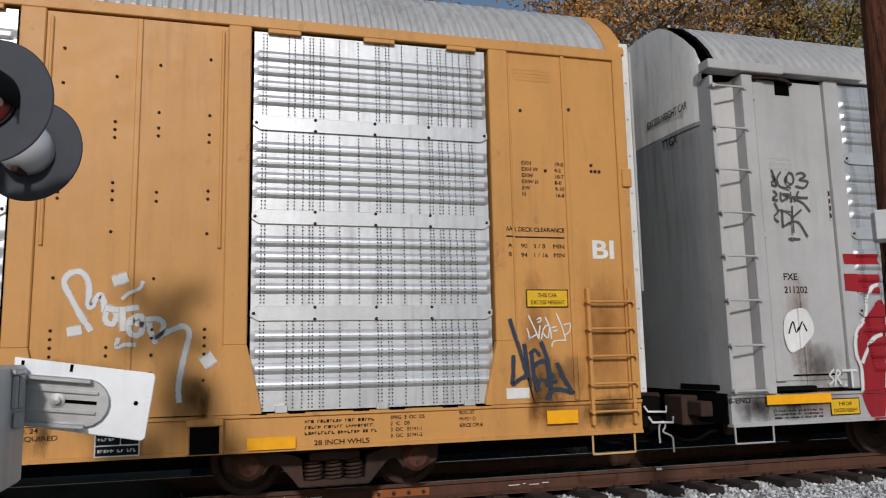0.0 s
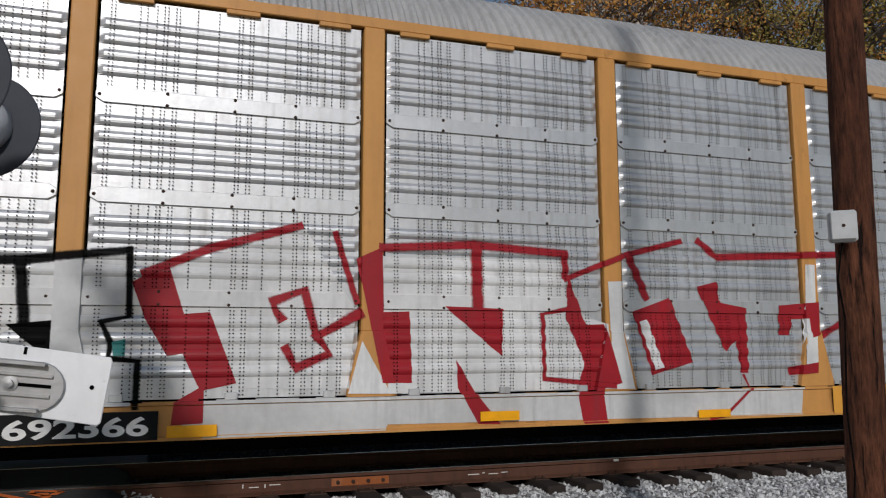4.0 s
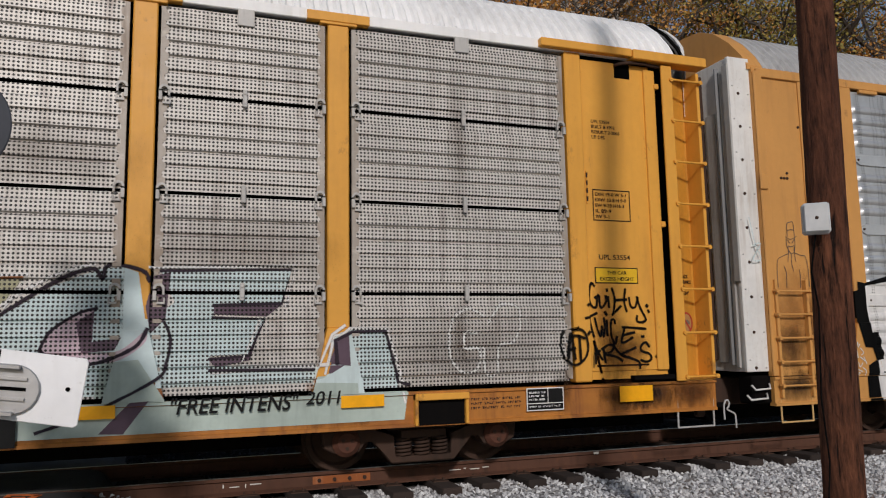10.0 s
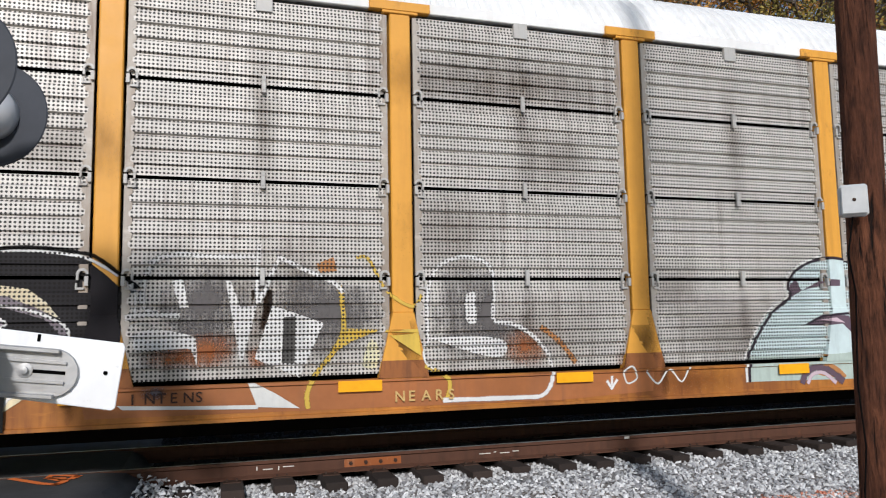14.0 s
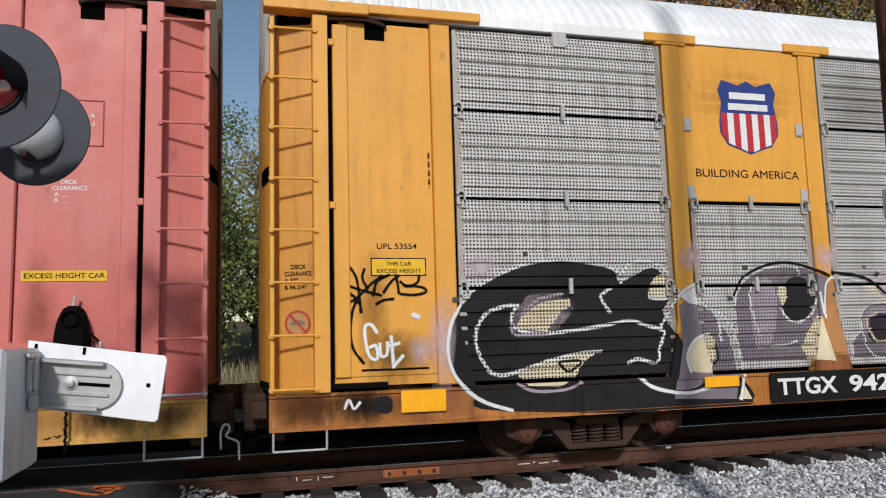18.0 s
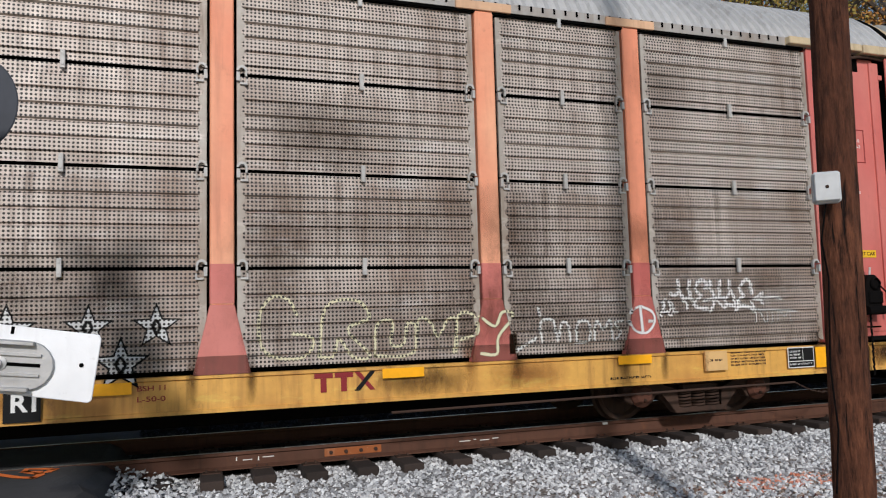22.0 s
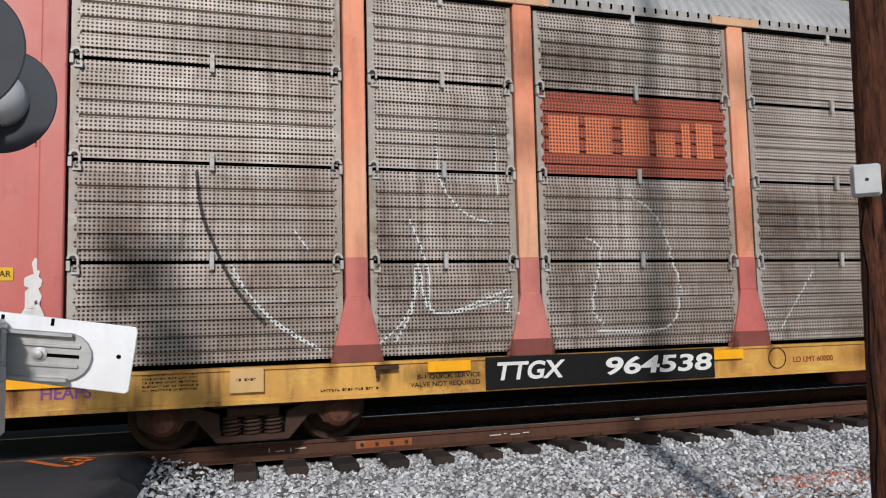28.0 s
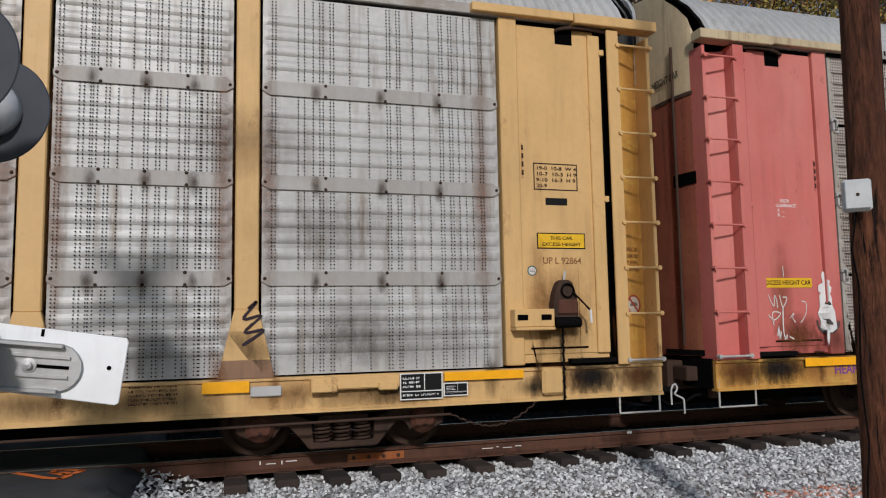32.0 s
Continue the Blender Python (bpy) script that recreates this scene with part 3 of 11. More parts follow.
def ribbed_bay(car, x0, x1, mat, shared, strap_mat=None, depth=1.0):
    """A tall sheet panel with bold ribs, three flat straps with bolts and upright columns of holes."""
    key = (round(x1 - x0, 2), mat.name)
    half, xm = (x1 - x0) / 2 - 0.03, (x0 + x1) / 2
    if key not in shared:
        whole = [(0.90, 0.0)]
        for pr in PROFILES["ribbed"]:
            whole += [(z, d * depth) for z, d in pr]
        whole.append((4.81, 0.0))
        strap = prism([(-half - 0.005, 0.03), (-half + 0.07, 0.075), (half - 0.07, 0.075), (half + 0.005, 0.03), (half + 0.005, -0.03), (half - 0.07, -0.075), (-half + 0.07, -0.075), (-half - 0.005, -0.03)], SIDE - 0.022, SIDE - 0.002)
        bolts = bmesh.new()
        for fx in (-0.5, 0, 0.47):
            for zz in (-0.06, 0.06):
                lathe(bolts, [(0.018, -0.014), (0.012, -0.03), (0.0, -0.032)], "y", 8, (fx * half, SIDE - 0.008, zz))
        for fx in (-1, 1):
            lathe(bolts, [(0.018, -0.014), (0.012, -0.03), (0.0, -0.032)], "y", 8, (fx * (half - 0.03), SIDE - 0.008, 0))
        shared[key] = (mesh_of("side_panel", sheet(whole, -half, half, SIDE, 0.05), mat), hole_columns(whole, -half, half, SIDE, 1), mesh_of("strap", strap, strap_mat or mat, bevel=0.004), mesh_of("bolts", bolts, RUSTY))
    pan, holes, strap, bolts = shared[key]
    p = part("side_panel", pan, None, car, at=(xm, 0, 0))
    tagged(part("perforation", holes, None, p), kind="stuff")
    for z in (1.86, 2.84, 3.82):
        part("strap", strap, None, p, at=(0, 0, z))
        tagged(part("bolting", bolts, None, p, at=(0, 0, z)), kind="stuff")


def roof_mesh(half, pitch=0.15):
    """An arched roof of sheets with ribs that run across."""
    n = int(2 * half / pitch)
    pts = [(-a, b) for a, b in ROOF] + [(a, b) for a, b in ROOF[::-1]]
    normal = [(-0.9, 0.4), (-1, 0.3), (-0.8, 0.6), (-0.7, 0.7), (-0.6, 0.8), (-0.3, 0.95), (-0.1, 1), (0.1, 1), (0.3, 0.95), (0.6, 0.8), (0.7, 0.7), (0.8, 0.6), (1, 0.3), (0.9, 0.4)]
    verts, faces = [], []
    cols = []
    for i in range(n):
        x = -half + i * pitch
        for dx, d in ((0, 0), (pitch * 0.25, 0), (pitch * 0.42, 0.036), (pitch * 0.72, 0.036), (pitch * 0.92, 0)):
            cols.append((x + dx, d))
    for x, d in cols:
        for (y, z), (ny, nz) in zip(pts, normal):
            verts.append((x, y + ny * d, z + nz * d))
    m = len(pts)
    for c in range(len(cols) - 1):
        for j in range(m - 1):
            a = c * m + j
            faces.append((a, a + m, a + m + 1, a + 1))
    me = bpy.data.meshes.new("roof")
    me.from_pydata(verts, [], faces)
    return me


def truck_parts(car, x, front):
    """A two-axle bogie: cast side frames with springs, and two wheelsets that turn."""
    truck = part("truck", boxes((x - 0.16, x + 0.16, -1.0, 1.0, 0.28, 0.44)), RUSTY, car, "brown rusted cast steel bogie", bevel=0.02)
    frame_line = [(-1.12, 0.47), (-1.10, 0.30), (-0.98, 0.24), (-0.72, 0.24), (-0.66, 0.36), (-0.56, 0.36), (-0.36, 0.10), (0.36, 0.10), (0.56, 0.36), (0.66, 0.36), (0.72, 0.24), (0.98, 0.24), (1.10, 0.30), (1.12, 0.47), (0.62, 0.50), (0.40, 0.40), (0.33, 0.40), (0.33, 0.16), (-0.33, 0.16), (-0.33, 0.40), (-0.40, 0.40), (-0.62, 0.50)]
    for s in (-1, 1):
        part("side_frame", prism([(x + a, b) for a, b in frame_line], s * 1.16 - 0.07, s * 1.16 + 0.07), RUSTY, truck, bevel=0.014)
        part("bolster_end", boxes((x - 0.26, x + 0.26, s * 1.19 - 0.06, s * 1.19 + 0.06, 0.36, 0.45), (x - 0.4, x + 0.4, s * 1.16 - 0.06, s * 1.16 + 0.06, 0.45, 0.5)), RUSTY, truck, bevel=0.012)
        if s < 0:
            for k in (-0.21, 0.0, 0.21):
                coil = [(x + k + 0.085 * math.cos(i * 1.05), -1.19 + 0.07 * math.sin(i * 1.05), 0.165 + i * 0.0066) for i in range(30)]
                part("spring", tube(coil, 0.016, 5), RUSTY, truck, smooth=True)
        for d in (-0.865, 0.865):
            cap = lathe(bmesh.new(), [(0.15, -0.02 * s), (0.15, 0.02 * s), (0.12, 0.05 * s), (0.10, 0.07 * s), (0.0, 0.075 * s)], "y", 18, (x + d, s * 1.235, 0.356))
            house = part("bearing_housing", cap, BEARING, truck, "reddish brown roller bearing end cap", smooth=False)
            for k in range(3):
                part("cap_bolt", lathe(bmesh.new(), [(0.02, 0.0), (0.02, s * 0.022)], "y", 6, (x + d + 0.055 * math.cos(k * 2.094 + 0.5), s * 1.305, 0.356 + 0.055 * math.sin(k * 2.094 + 0.5))), RUSTY, house)
    wheels = []
    for d in (-0.865, 0.865):
        bm = bmesh.new()
        for s in (-1, 1):
            lathe(bm, [(0.06, s * 0.68), (0.11, s * 0.80), (0.12, s * 0.80), (0.15, s * 0.755), (0.27, s * 0.74), (0.30, s * 0.79), (0.352, s * 0.79), (0.356, s * 0.71), (0.385, s * 0.69), (0.38, s * 0.665), (0.29, s * 0.665), (0.27, s * 0.71), (0.12, s * 0.72), (0.06, s * 0.68)], "y", 32)
            for a in range(6):
                lathe(bm, [(0.018, s * 0.76), (0.018, s * 0.805)], "y", 6, (0.085 * math.cos(a * 1.047), 0, 0.085 * math.sin(a * 1.047)))
        rod(bm, (0, -1.08, 0), (0, 1.08, 0), 0.075, 12)
        wheels.append(part("wheelset", bm, RUSTY, car, "rust-brown steel wheels on an axle", at=(x + d, 0, 0.356)))
    return wheels


def ladder(car, x0, x1, z0, z1, n, y, mat, rails=True):
    lad = part("ladder", boxes(*([(x0 - 0.02, x0 + 0.02, y, y + 0.09, z0, z1), (x1 - 0.02, x1 + 0.02, y, y + 0.09, z0, z1)] if rails else [(x0, x0 + 0.01, y + 0.05, y + 0.06, z0, z0 + 0.02)])), mat, car, bevel=0.004)
    for i in range(n):
        z = z0 + (z1 - z0) * (i + 0.5) / n
        bm = rod(bmesh.new(), (x0 - 0.02, y - 0.03, z), (x1 + 0.02, y - 0.03, z), 0.013)
        for x in (x0 - 0.02, x1 + 0.02):
            lathe(bm, [(0.026, -0.045), (0.026, 0.02)], "y", 8, (x, y, z))
        part("rung", bm, mat, lad)
    return lad


def stirrup(car, x0, x1, z, mat):
    part("sill_step", pipe([(x0, SIDE - 0.02, Z_SILL0 + 0.12), (x0, SIDE - 0.02, z), (x1, SIDE - 0.02, z), (x1, SIDE - 0.02, Z_SILL0 + 0.12)], 0.0115), mat, car, "bare steel step loop")


def lever(car, x):
    """Uncoupling lever: a bent bar that hangs at the corner of the railcar's end."""
    pts = [(0.0, 0.39), (-0.005, 0.50), (0.0, 0.57), (0.025, 0.62), (0.06, 0.625), (0.08, 0.59), (0.07, 0.55), (0.04, 0.52), (0.06, 0.50), (0.14, 0.465), (0.165, 0.44), (0.17, 0.28)]
    bar = part("uncoupling_lever", pipe([(x + a, SIDE - 0.01, b) for a, b in pts], 0.0105, 7), GREYPAINT, car, "bent steel uncoupling lever")
    part("lever_bracket", boxes((x - 0.12, x + 0.02, SIDE + 0.0, SIDE + 0.03, 0.54, 0.60)), BLACK, bar)


def sill_mesh(half):
    """A rolled channel along the railcar's side."""
    outline = [(0.06, Z_SILL0 - 0.012), (-0.05, Z_SILL0 - 0.012), (-0.05, Z_SILL0 + 0.02), (-0.03, Z_SILL0 + 0.03), (-0.03, Z_SILL1 - 0.04), (-0.055, Z_SILL1 - 0.03), (-0.055, Z_SILL1), (0.06, Z_SILL1)]
    bm = bmesh.new()
    ends = [[bm.verts.new((x, SIDE + a, b)) for a, b in outline] for x in (-half, half)]
    n = len(outline)
    for i in range(n):
        bm.faces.new((ends[0][i], ends[0][(i + 1) % n], ends[1][(i + 1) % n], ends[1][i]))
    bm.faces.new(ends[0])
    bm.faces.new(ends[1])
    return bm


def frame_work(car, half, sill, sill_mat, roof_mat, top_mat):
    """What all railcars share: underframe, sills, decks, far side and roof."""
    part("side_sill", sill_mesh(half), sill_mat, car)
    # beams and lower deck carry the underfloor shade in their colour
    part("centre_sill", boxes((-half - 0.1, half + 0.1, -0.35, 0.35, 0.24, 0.80)), BLACK, car, "black steel underframe beam, colour darkened for shade")
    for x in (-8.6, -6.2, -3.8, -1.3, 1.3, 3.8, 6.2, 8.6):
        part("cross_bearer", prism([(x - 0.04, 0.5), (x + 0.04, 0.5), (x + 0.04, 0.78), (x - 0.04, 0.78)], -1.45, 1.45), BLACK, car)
    part("deck", boxes((-half + 0.05, half - 0.05, -1.44, 1.48, 0.81, 0.87)), BLACK, car, "steel lower deck coloured near-black for shade")
    # upper deck and inner sheet paint the shade inside the railcar
    part("upper_deck", boxes((-half + 0.3, half - 0.3, -1.36, 1.40, 2.86, 2.92)), SHADE_BLACK, car, "upper deck coloured near-black for the shade inside")
    part("inner_lining", boxes((-12.6, 12.6, SIDE + 0.19, SIDE + 0.21, 0.9, 4.9)), SHADE_BLACK, car, "near-black sheet for the shade inside the railcar")
    part("far_side", boxes((-half, half, 1.50, 1.55, 0.5, 4.98)), GREYPAINT, car, "plain far side wall")
    part("top_chord", boxes((-half + 0.05, half - 0.05, SIDE - 0.045, SIDE + 0.08, Z_TOP + 0.02, 4.96)), top_mat, car, bevel=0.008)
    me = roof_mesh(half - 0.02 if half < 13.6 else 13.62)
    me.materials.append(roof_mat)
    part("roof", me, None, car, "arched ribbed sheet-metal roof")
    wheels = truck_parts(car, -10.12, False) + truck_parts(car, 10.12, True)
    for s in (-1, 1):
        bm = boxes((half - 0.1 if s > 0 else -half - 0.35, half + 0.35 if s > 0 else -half + 0.1, -0.09, 0.09, 0.70, 0.86))
        c = part("coupler", bm, RUSTY, car, "rusted knuckle coupler", bevel=0.02)
        part("knuckle", lathe(bmesh.new(), [(0.13, -0.14), (0.15, -0.1), (0.15, 0.1), (0.13, 0.14)], "z", 14, (s * (half + 0.40), 0, 0.78)), RUSTY, c)
        part("air_hose", pipe([(s * (half + 0.05), -0.4, 0.72), (s * (half + 0.2), -0.42, 0.55), (s * (half + 0.38), -0.38, 0.36), (s * (half + 0.55), -0.3, 0.34)], 0.024), BLACK, c, "black rubber air hose")
    return wheels


def hood_mesh(xa, xb, rise):
    """An arched band over the end of a roof, closed by the end's flat face."""
    bm = bmesh.new()
    pts = [(-a, b) for a, b in ROOF] + [(a, b) for a, b in ROOF[::-1]]
    pts = [(y * (1 + rise / 1.5), z + rise * (0.4 + 0.6 * (1 - abs(y) / 1.5))) for y, z in pts]
    rings = [[bm.verts.new((x, y, z)) for y, z in pts] for x in (xa, xb)]
    for i in range(len(pts) - 1):
        bm.faces.new((rings[0][i], rings[0][i + 1], rings[1][i + 1], rings[1][i]))
    bm.faces.new(rings[1])
    return bm


def end_tower(car, s, half, mat, body_mat, top_mat, header_mat):
    """The end of a railcar with a sliding door sheet, ladder bay and rounded corner; s is the end's side."""
    def bx(a, b, y0, y1, z0, z1):
        return (min(s * a, s * b), max(s * a, s * b), y0, y1, z0, z1)
    part("end_post", boxes(bx(11.84, 12.06, SIDE - 0.05, SIDE + 0.1, Z_SILL1 + 0.03, Z_TOP + 0.02)), mat, car, bevel=0.012)
    door = part("end_door", boxes(bx(12.063, 13.06, SIDE + 0.0, SIDE + 0.05, 1.02, Z_TOP - 0.03), bx(12.97, 13.128, SIDE - 0.03, SIDE + 0.05, 1.02, Z_TOP - 0.08)), mat, car, bevel=0.008)
    part("door_foot", boxes(bx(12.063, 13.128, SIDE + 0.008, SIDE + 0.05, 0.93, 1.018)), mat, door)
    # near-black blocks paint the shade of the door's notch, gap and slot
    part("door_notch", boxes(bx(12.56, 12.78, SIDE - 0.004, SIDE + 0.02, 4.60, Z_TOP - 0.028)), SHADE_BLACK, door, "near-black block for the shaded lifting opening in the door sheet", bevel=0.002)
    part("top_gap", boxes(bx(12.07, 13.06, SIDE + 0.012, SIDE + 0.04, Z_TOP - 0.029, Z_TOP + 0.06)), SHADE_BLACK, car, "near-black strip for the shaded gap over the door")
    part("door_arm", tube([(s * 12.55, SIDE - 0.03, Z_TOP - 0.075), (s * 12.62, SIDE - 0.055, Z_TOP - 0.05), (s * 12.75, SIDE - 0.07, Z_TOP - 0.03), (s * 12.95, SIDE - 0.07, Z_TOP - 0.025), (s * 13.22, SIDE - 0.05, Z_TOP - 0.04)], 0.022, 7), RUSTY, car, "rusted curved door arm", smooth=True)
    part("door_slot", boxes(bx(12.15, 12.86, SIDE - 0.004, SIDE + 0.02, 1.075, 1.098)), SHADE_BLACK, door, "near-black strip for the shaded slot at the door's foot")
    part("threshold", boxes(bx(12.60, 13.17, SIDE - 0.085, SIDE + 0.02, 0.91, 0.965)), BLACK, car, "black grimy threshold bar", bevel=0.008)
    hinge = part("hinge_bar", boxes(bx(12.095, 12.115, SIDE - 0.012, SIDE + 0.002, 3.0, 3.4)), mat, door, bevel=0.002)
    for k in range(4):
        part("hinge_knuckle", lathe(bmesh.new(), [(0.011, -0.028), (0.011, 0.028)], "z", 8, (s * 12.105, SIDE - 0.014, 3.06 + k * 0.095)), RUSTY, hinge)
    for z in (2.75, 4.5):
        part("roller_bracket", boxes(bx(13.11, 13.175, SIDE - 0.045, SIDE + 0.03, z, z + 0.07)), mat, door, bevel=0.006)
    # shade in the slot behind the door, painted as a near-black sheet
    part("dark_slot", boxes(bx(13.065, 13.20, SIDE + 0.06, SIDE + 0.12, 0.95, Z_TOP)), SHADE_BLACK, car, "near-black sheet for the shade in the slot behind the door")
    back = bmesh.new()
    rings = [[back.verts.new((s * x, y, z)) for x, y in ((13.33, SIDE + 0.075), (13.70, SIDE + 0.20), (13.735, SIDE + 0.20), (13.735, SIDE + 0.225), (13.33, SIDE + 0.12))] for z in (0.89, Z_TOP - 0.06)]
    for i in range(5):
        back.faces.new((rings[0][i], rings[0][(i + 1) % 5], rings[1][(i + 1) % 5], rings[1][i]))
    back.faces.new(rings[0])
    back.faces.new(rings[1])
    # back sheet takes a darker amber on the cream and amber cars
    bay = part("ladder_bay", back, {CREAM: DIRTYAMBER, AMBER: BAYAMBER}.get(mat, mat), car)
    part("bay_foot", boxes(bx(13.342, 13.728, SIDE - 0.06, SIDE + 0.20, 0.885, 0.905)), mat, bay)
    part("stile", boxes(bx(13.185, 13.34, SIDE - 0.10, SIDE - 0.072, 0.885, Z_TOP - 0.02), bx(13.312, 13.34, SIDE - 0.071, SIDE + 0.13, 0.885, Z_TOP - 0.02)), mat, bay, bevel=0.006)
    # a near-black block paints the shade behind the ladder plate
    part("bay_gap", boxes(bx(13.20, 13.31, SIDE - 0.07, SIDE + 0.13, 0.89, Z_TOP - 0.03)), SHADE_BLACK, bay, "near-black block for the shade behind the ladder plate")
    part("stile", boxes(bx(13.73, 13.775, SIDE - 0.07, SIDE + 0.24, 0.885, Z_TOP - 0.06)), mat, bay, bevel=0.006)
    for i in range(8):
        z = 0.93 + i * 0.527
        bm = rod(bmesh.new(), (s * 13.31, SIDE - 0.115, z), (s * 13.77, SIDE - 0.115, z), 0.014)
        for x in (13.32, 13.76):
            lathe(bm, [(0.028, -0.03), (0.028, 0.03)], "y", 8, (s * x, SIDE - 0.095, z))
        part("rung", bm, STRIP if i == 0 and mat in (CREAM, REDPAINT) else mat, bay)
    part("door_track", boxes(bx(11.5, 12.75, SIDE - 0.13, SIDE + 0.05, Z_TOP + 0.03, Z_TOP + 0.13), bx(12.752, 13.84, SIDE - 0.155, SIDE + 0.05, Z_TOP + 0.0, Z_TOP + 0.12)), header_mat, car, "overhanging sliding door track", bevel=0.008)
    # rounded corner of the end door and the flat end behind it
    def corner(z0, z1):
        bm = bmesh.new()
        arc = [(13.74, SIDE + 0.14)] + [(13.74 + 0.10 * math.sin(a), SIDE + 0.14 + 0.75 * (1 - math.cos(a))) for a in [i * math.pi / 16 for i in range(1, 9)]]
        arc = arc + [(x, -y) for x, y in arc[::-1]]
        rings = [[bm.verts.new((s * x, y, z)) for x, y in arc] for z in (z0, z1)]
        for i in range(len(arc) - 1):
            bm.faces.new((rings[0][i], rings[0][i + 1], rings[1][i + 1], rings[1][i]))
        bm.faces.new(rings[0])
        bm.faces.new(rings[1])
        return bm
    part("end_wall", corner(0.92, 4.25), body_mat, car, "rounded end door of painted sheet steel")
    arc = [(13.74, SIDE + 0.14)] + [(13.74 + 0.10 * math.sin(a), SIDE + 0.14 + 0.75 * (1 - math.cos(a))) for a in [i * math.pi / 16 for i in range(1, 9)]]
    arc = arc + [(x, y) for x, y in ((13.845, -0.33), (13.845, 0.0), (13.845, 0.33))] + [(x, -y) for x, y in arc[::-1]]
    tops = [min(float(np.interp(-abs(y), [-a for a, b in ROOF], [b for a, b in ROOF])), 5.02 + (1.41 - abs(y)) * 4.0) for x, y in arc]
    bm = bmesh.new()
    skins = [[[bm.verts.new((s * (x - d), y * (1 - d * 0.6), z)) for (x, y), z in zip(arc, zs)] for zs in ([4.254] * len(arc), tops)] for d in (0.0, 0.03)]
    for i in range(len(arc) - 1):
        for k in skins:
            bm.faces.new((k[0][i], k[0][i + 1], k[1][i + 1], k[1][i]))
        bm.faces.new((skins[0][1][i], skins[0][1][i + 1], skins[1][1][i + 1], skins[1][1][i]))
    part("end_wall_top", bm, top_mat, car, "pale upper band of the end door, arched at its top")
    # near-black face painting the shade under the roof's end
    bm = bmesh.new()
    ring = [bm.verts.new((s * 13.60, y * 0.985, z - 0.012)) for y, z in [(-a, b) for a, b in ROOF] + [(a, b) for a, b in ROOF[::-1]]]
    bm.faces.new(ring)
    part("roof_end", bm, SHADE_BLACK, car, "near-black sheet for the shade under the roof's end")
    part("roof_lip", tube([(s * 13.63, y * 1.004, z + 0.012) for y, z in [(-a, b) for a, b in ROOF] + [(a, b) for a, b in ROOF[::-1]]], 0.022, 6), BLACK, car, "black lip along the roof's end")
    # riveted seam, near-black patch painting an opening's shade, lock rod and brackets on the rounded end
    def skin(a):
        return 13.745 + 0.10 * math.sin(a), SIDE + 0.14 + 0.75 * (1 - math.cos(a))
    for z0, z1, a0, a1, m, name in (((3.06, 3.22, 0.15, 1.1, SHADE_BLACK, "end_opening"),) if body_mat in (REDEND, AMBER) else ()) + ((0.93, 1.0, 0.05, 1.55, BLACK, "foot_band"), (4.20, 4.25, 0.05, 1.55, RUSTY if body_mat == REDEND else body_mat, "seam_band")):
        bm = bmesh.new()
        arc = [skin(a0 + (a1 - a0) * i / 6) for i in range(7)]
        rows = [[bm.verts.new((s * (x + d), y - 0.004, z)) for x, y in arc] for z, d in ((z0, 0.006), (z1, 0.006))]
        for i in range(6):
            bm.faces.new((rows[0][i], rows[0][i + 1], rows[1][i + 1], rows[1][i]))
        part(name, bm, m, car, "near-black patch for the shaded opening in the rounded end" if m is SHADE_BLACK else "")
    x1, y1 = skin(0.95)
    if body_mat == REDEND:
        part("lock_rod", rod(bmesh.new(), (s * (x1 + 0.03), y1, 1.05), (s * (x1 + 0.03), y1, 4.9), 0.018, 8), RUSTY, car, "long rusted lock rod")
    rv = bmesh.new()
    for z in [1.1 + 0.16 * i for i in range(20)]:
        for a in (0.3, 0.7, 1.1):
            x, y = skin(a)
            lathe(rv, [(0.008, 0.0), (0.005, s * 0.006)], "x", 5, (s * x, y, z))
    tagged(part("riveting", rv, RUSTY if body_mat == REDEND else body_mat, car), kind="stuff")
    # coupler pocket and brake gear behind the corner step
    part("draft_box", boxes(bx(13.55, 14.02, -0.95, -0.55, 0.50, 0.86), bx(13.7, 13.95, -1.25, -0.95, 0.62, 0.80)), RUSTY, car, "grimy brown coupler pocket", bevel=0.015)
    part("brake_pipe", tube([(s * 13.5, -1.2, 0.46), (s * 13.85, -1.25, 0.45), (s * 13.98, -1.2, 0.36), (s * 14.08, -1.05, 0.33), (s * 14.15, -0.85, 0.40)], 0.02, 7), BLACK, car, "black brake pipe and hose", smooth=True)
    part("valve", boxes(bx(13.62, 13.74, SIDE + 0.12, SIDE + 0.22, 0.42, 0.56)), RUSTY, car, bevel=0.02)
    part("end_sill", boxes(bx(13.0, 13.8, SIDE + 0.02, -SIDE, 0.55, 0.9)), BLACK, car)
    stirrup(car, s * 13.22, s * 13.74, 0.33, STRIP)
    if s > 0:
        lever(car, 13.91)


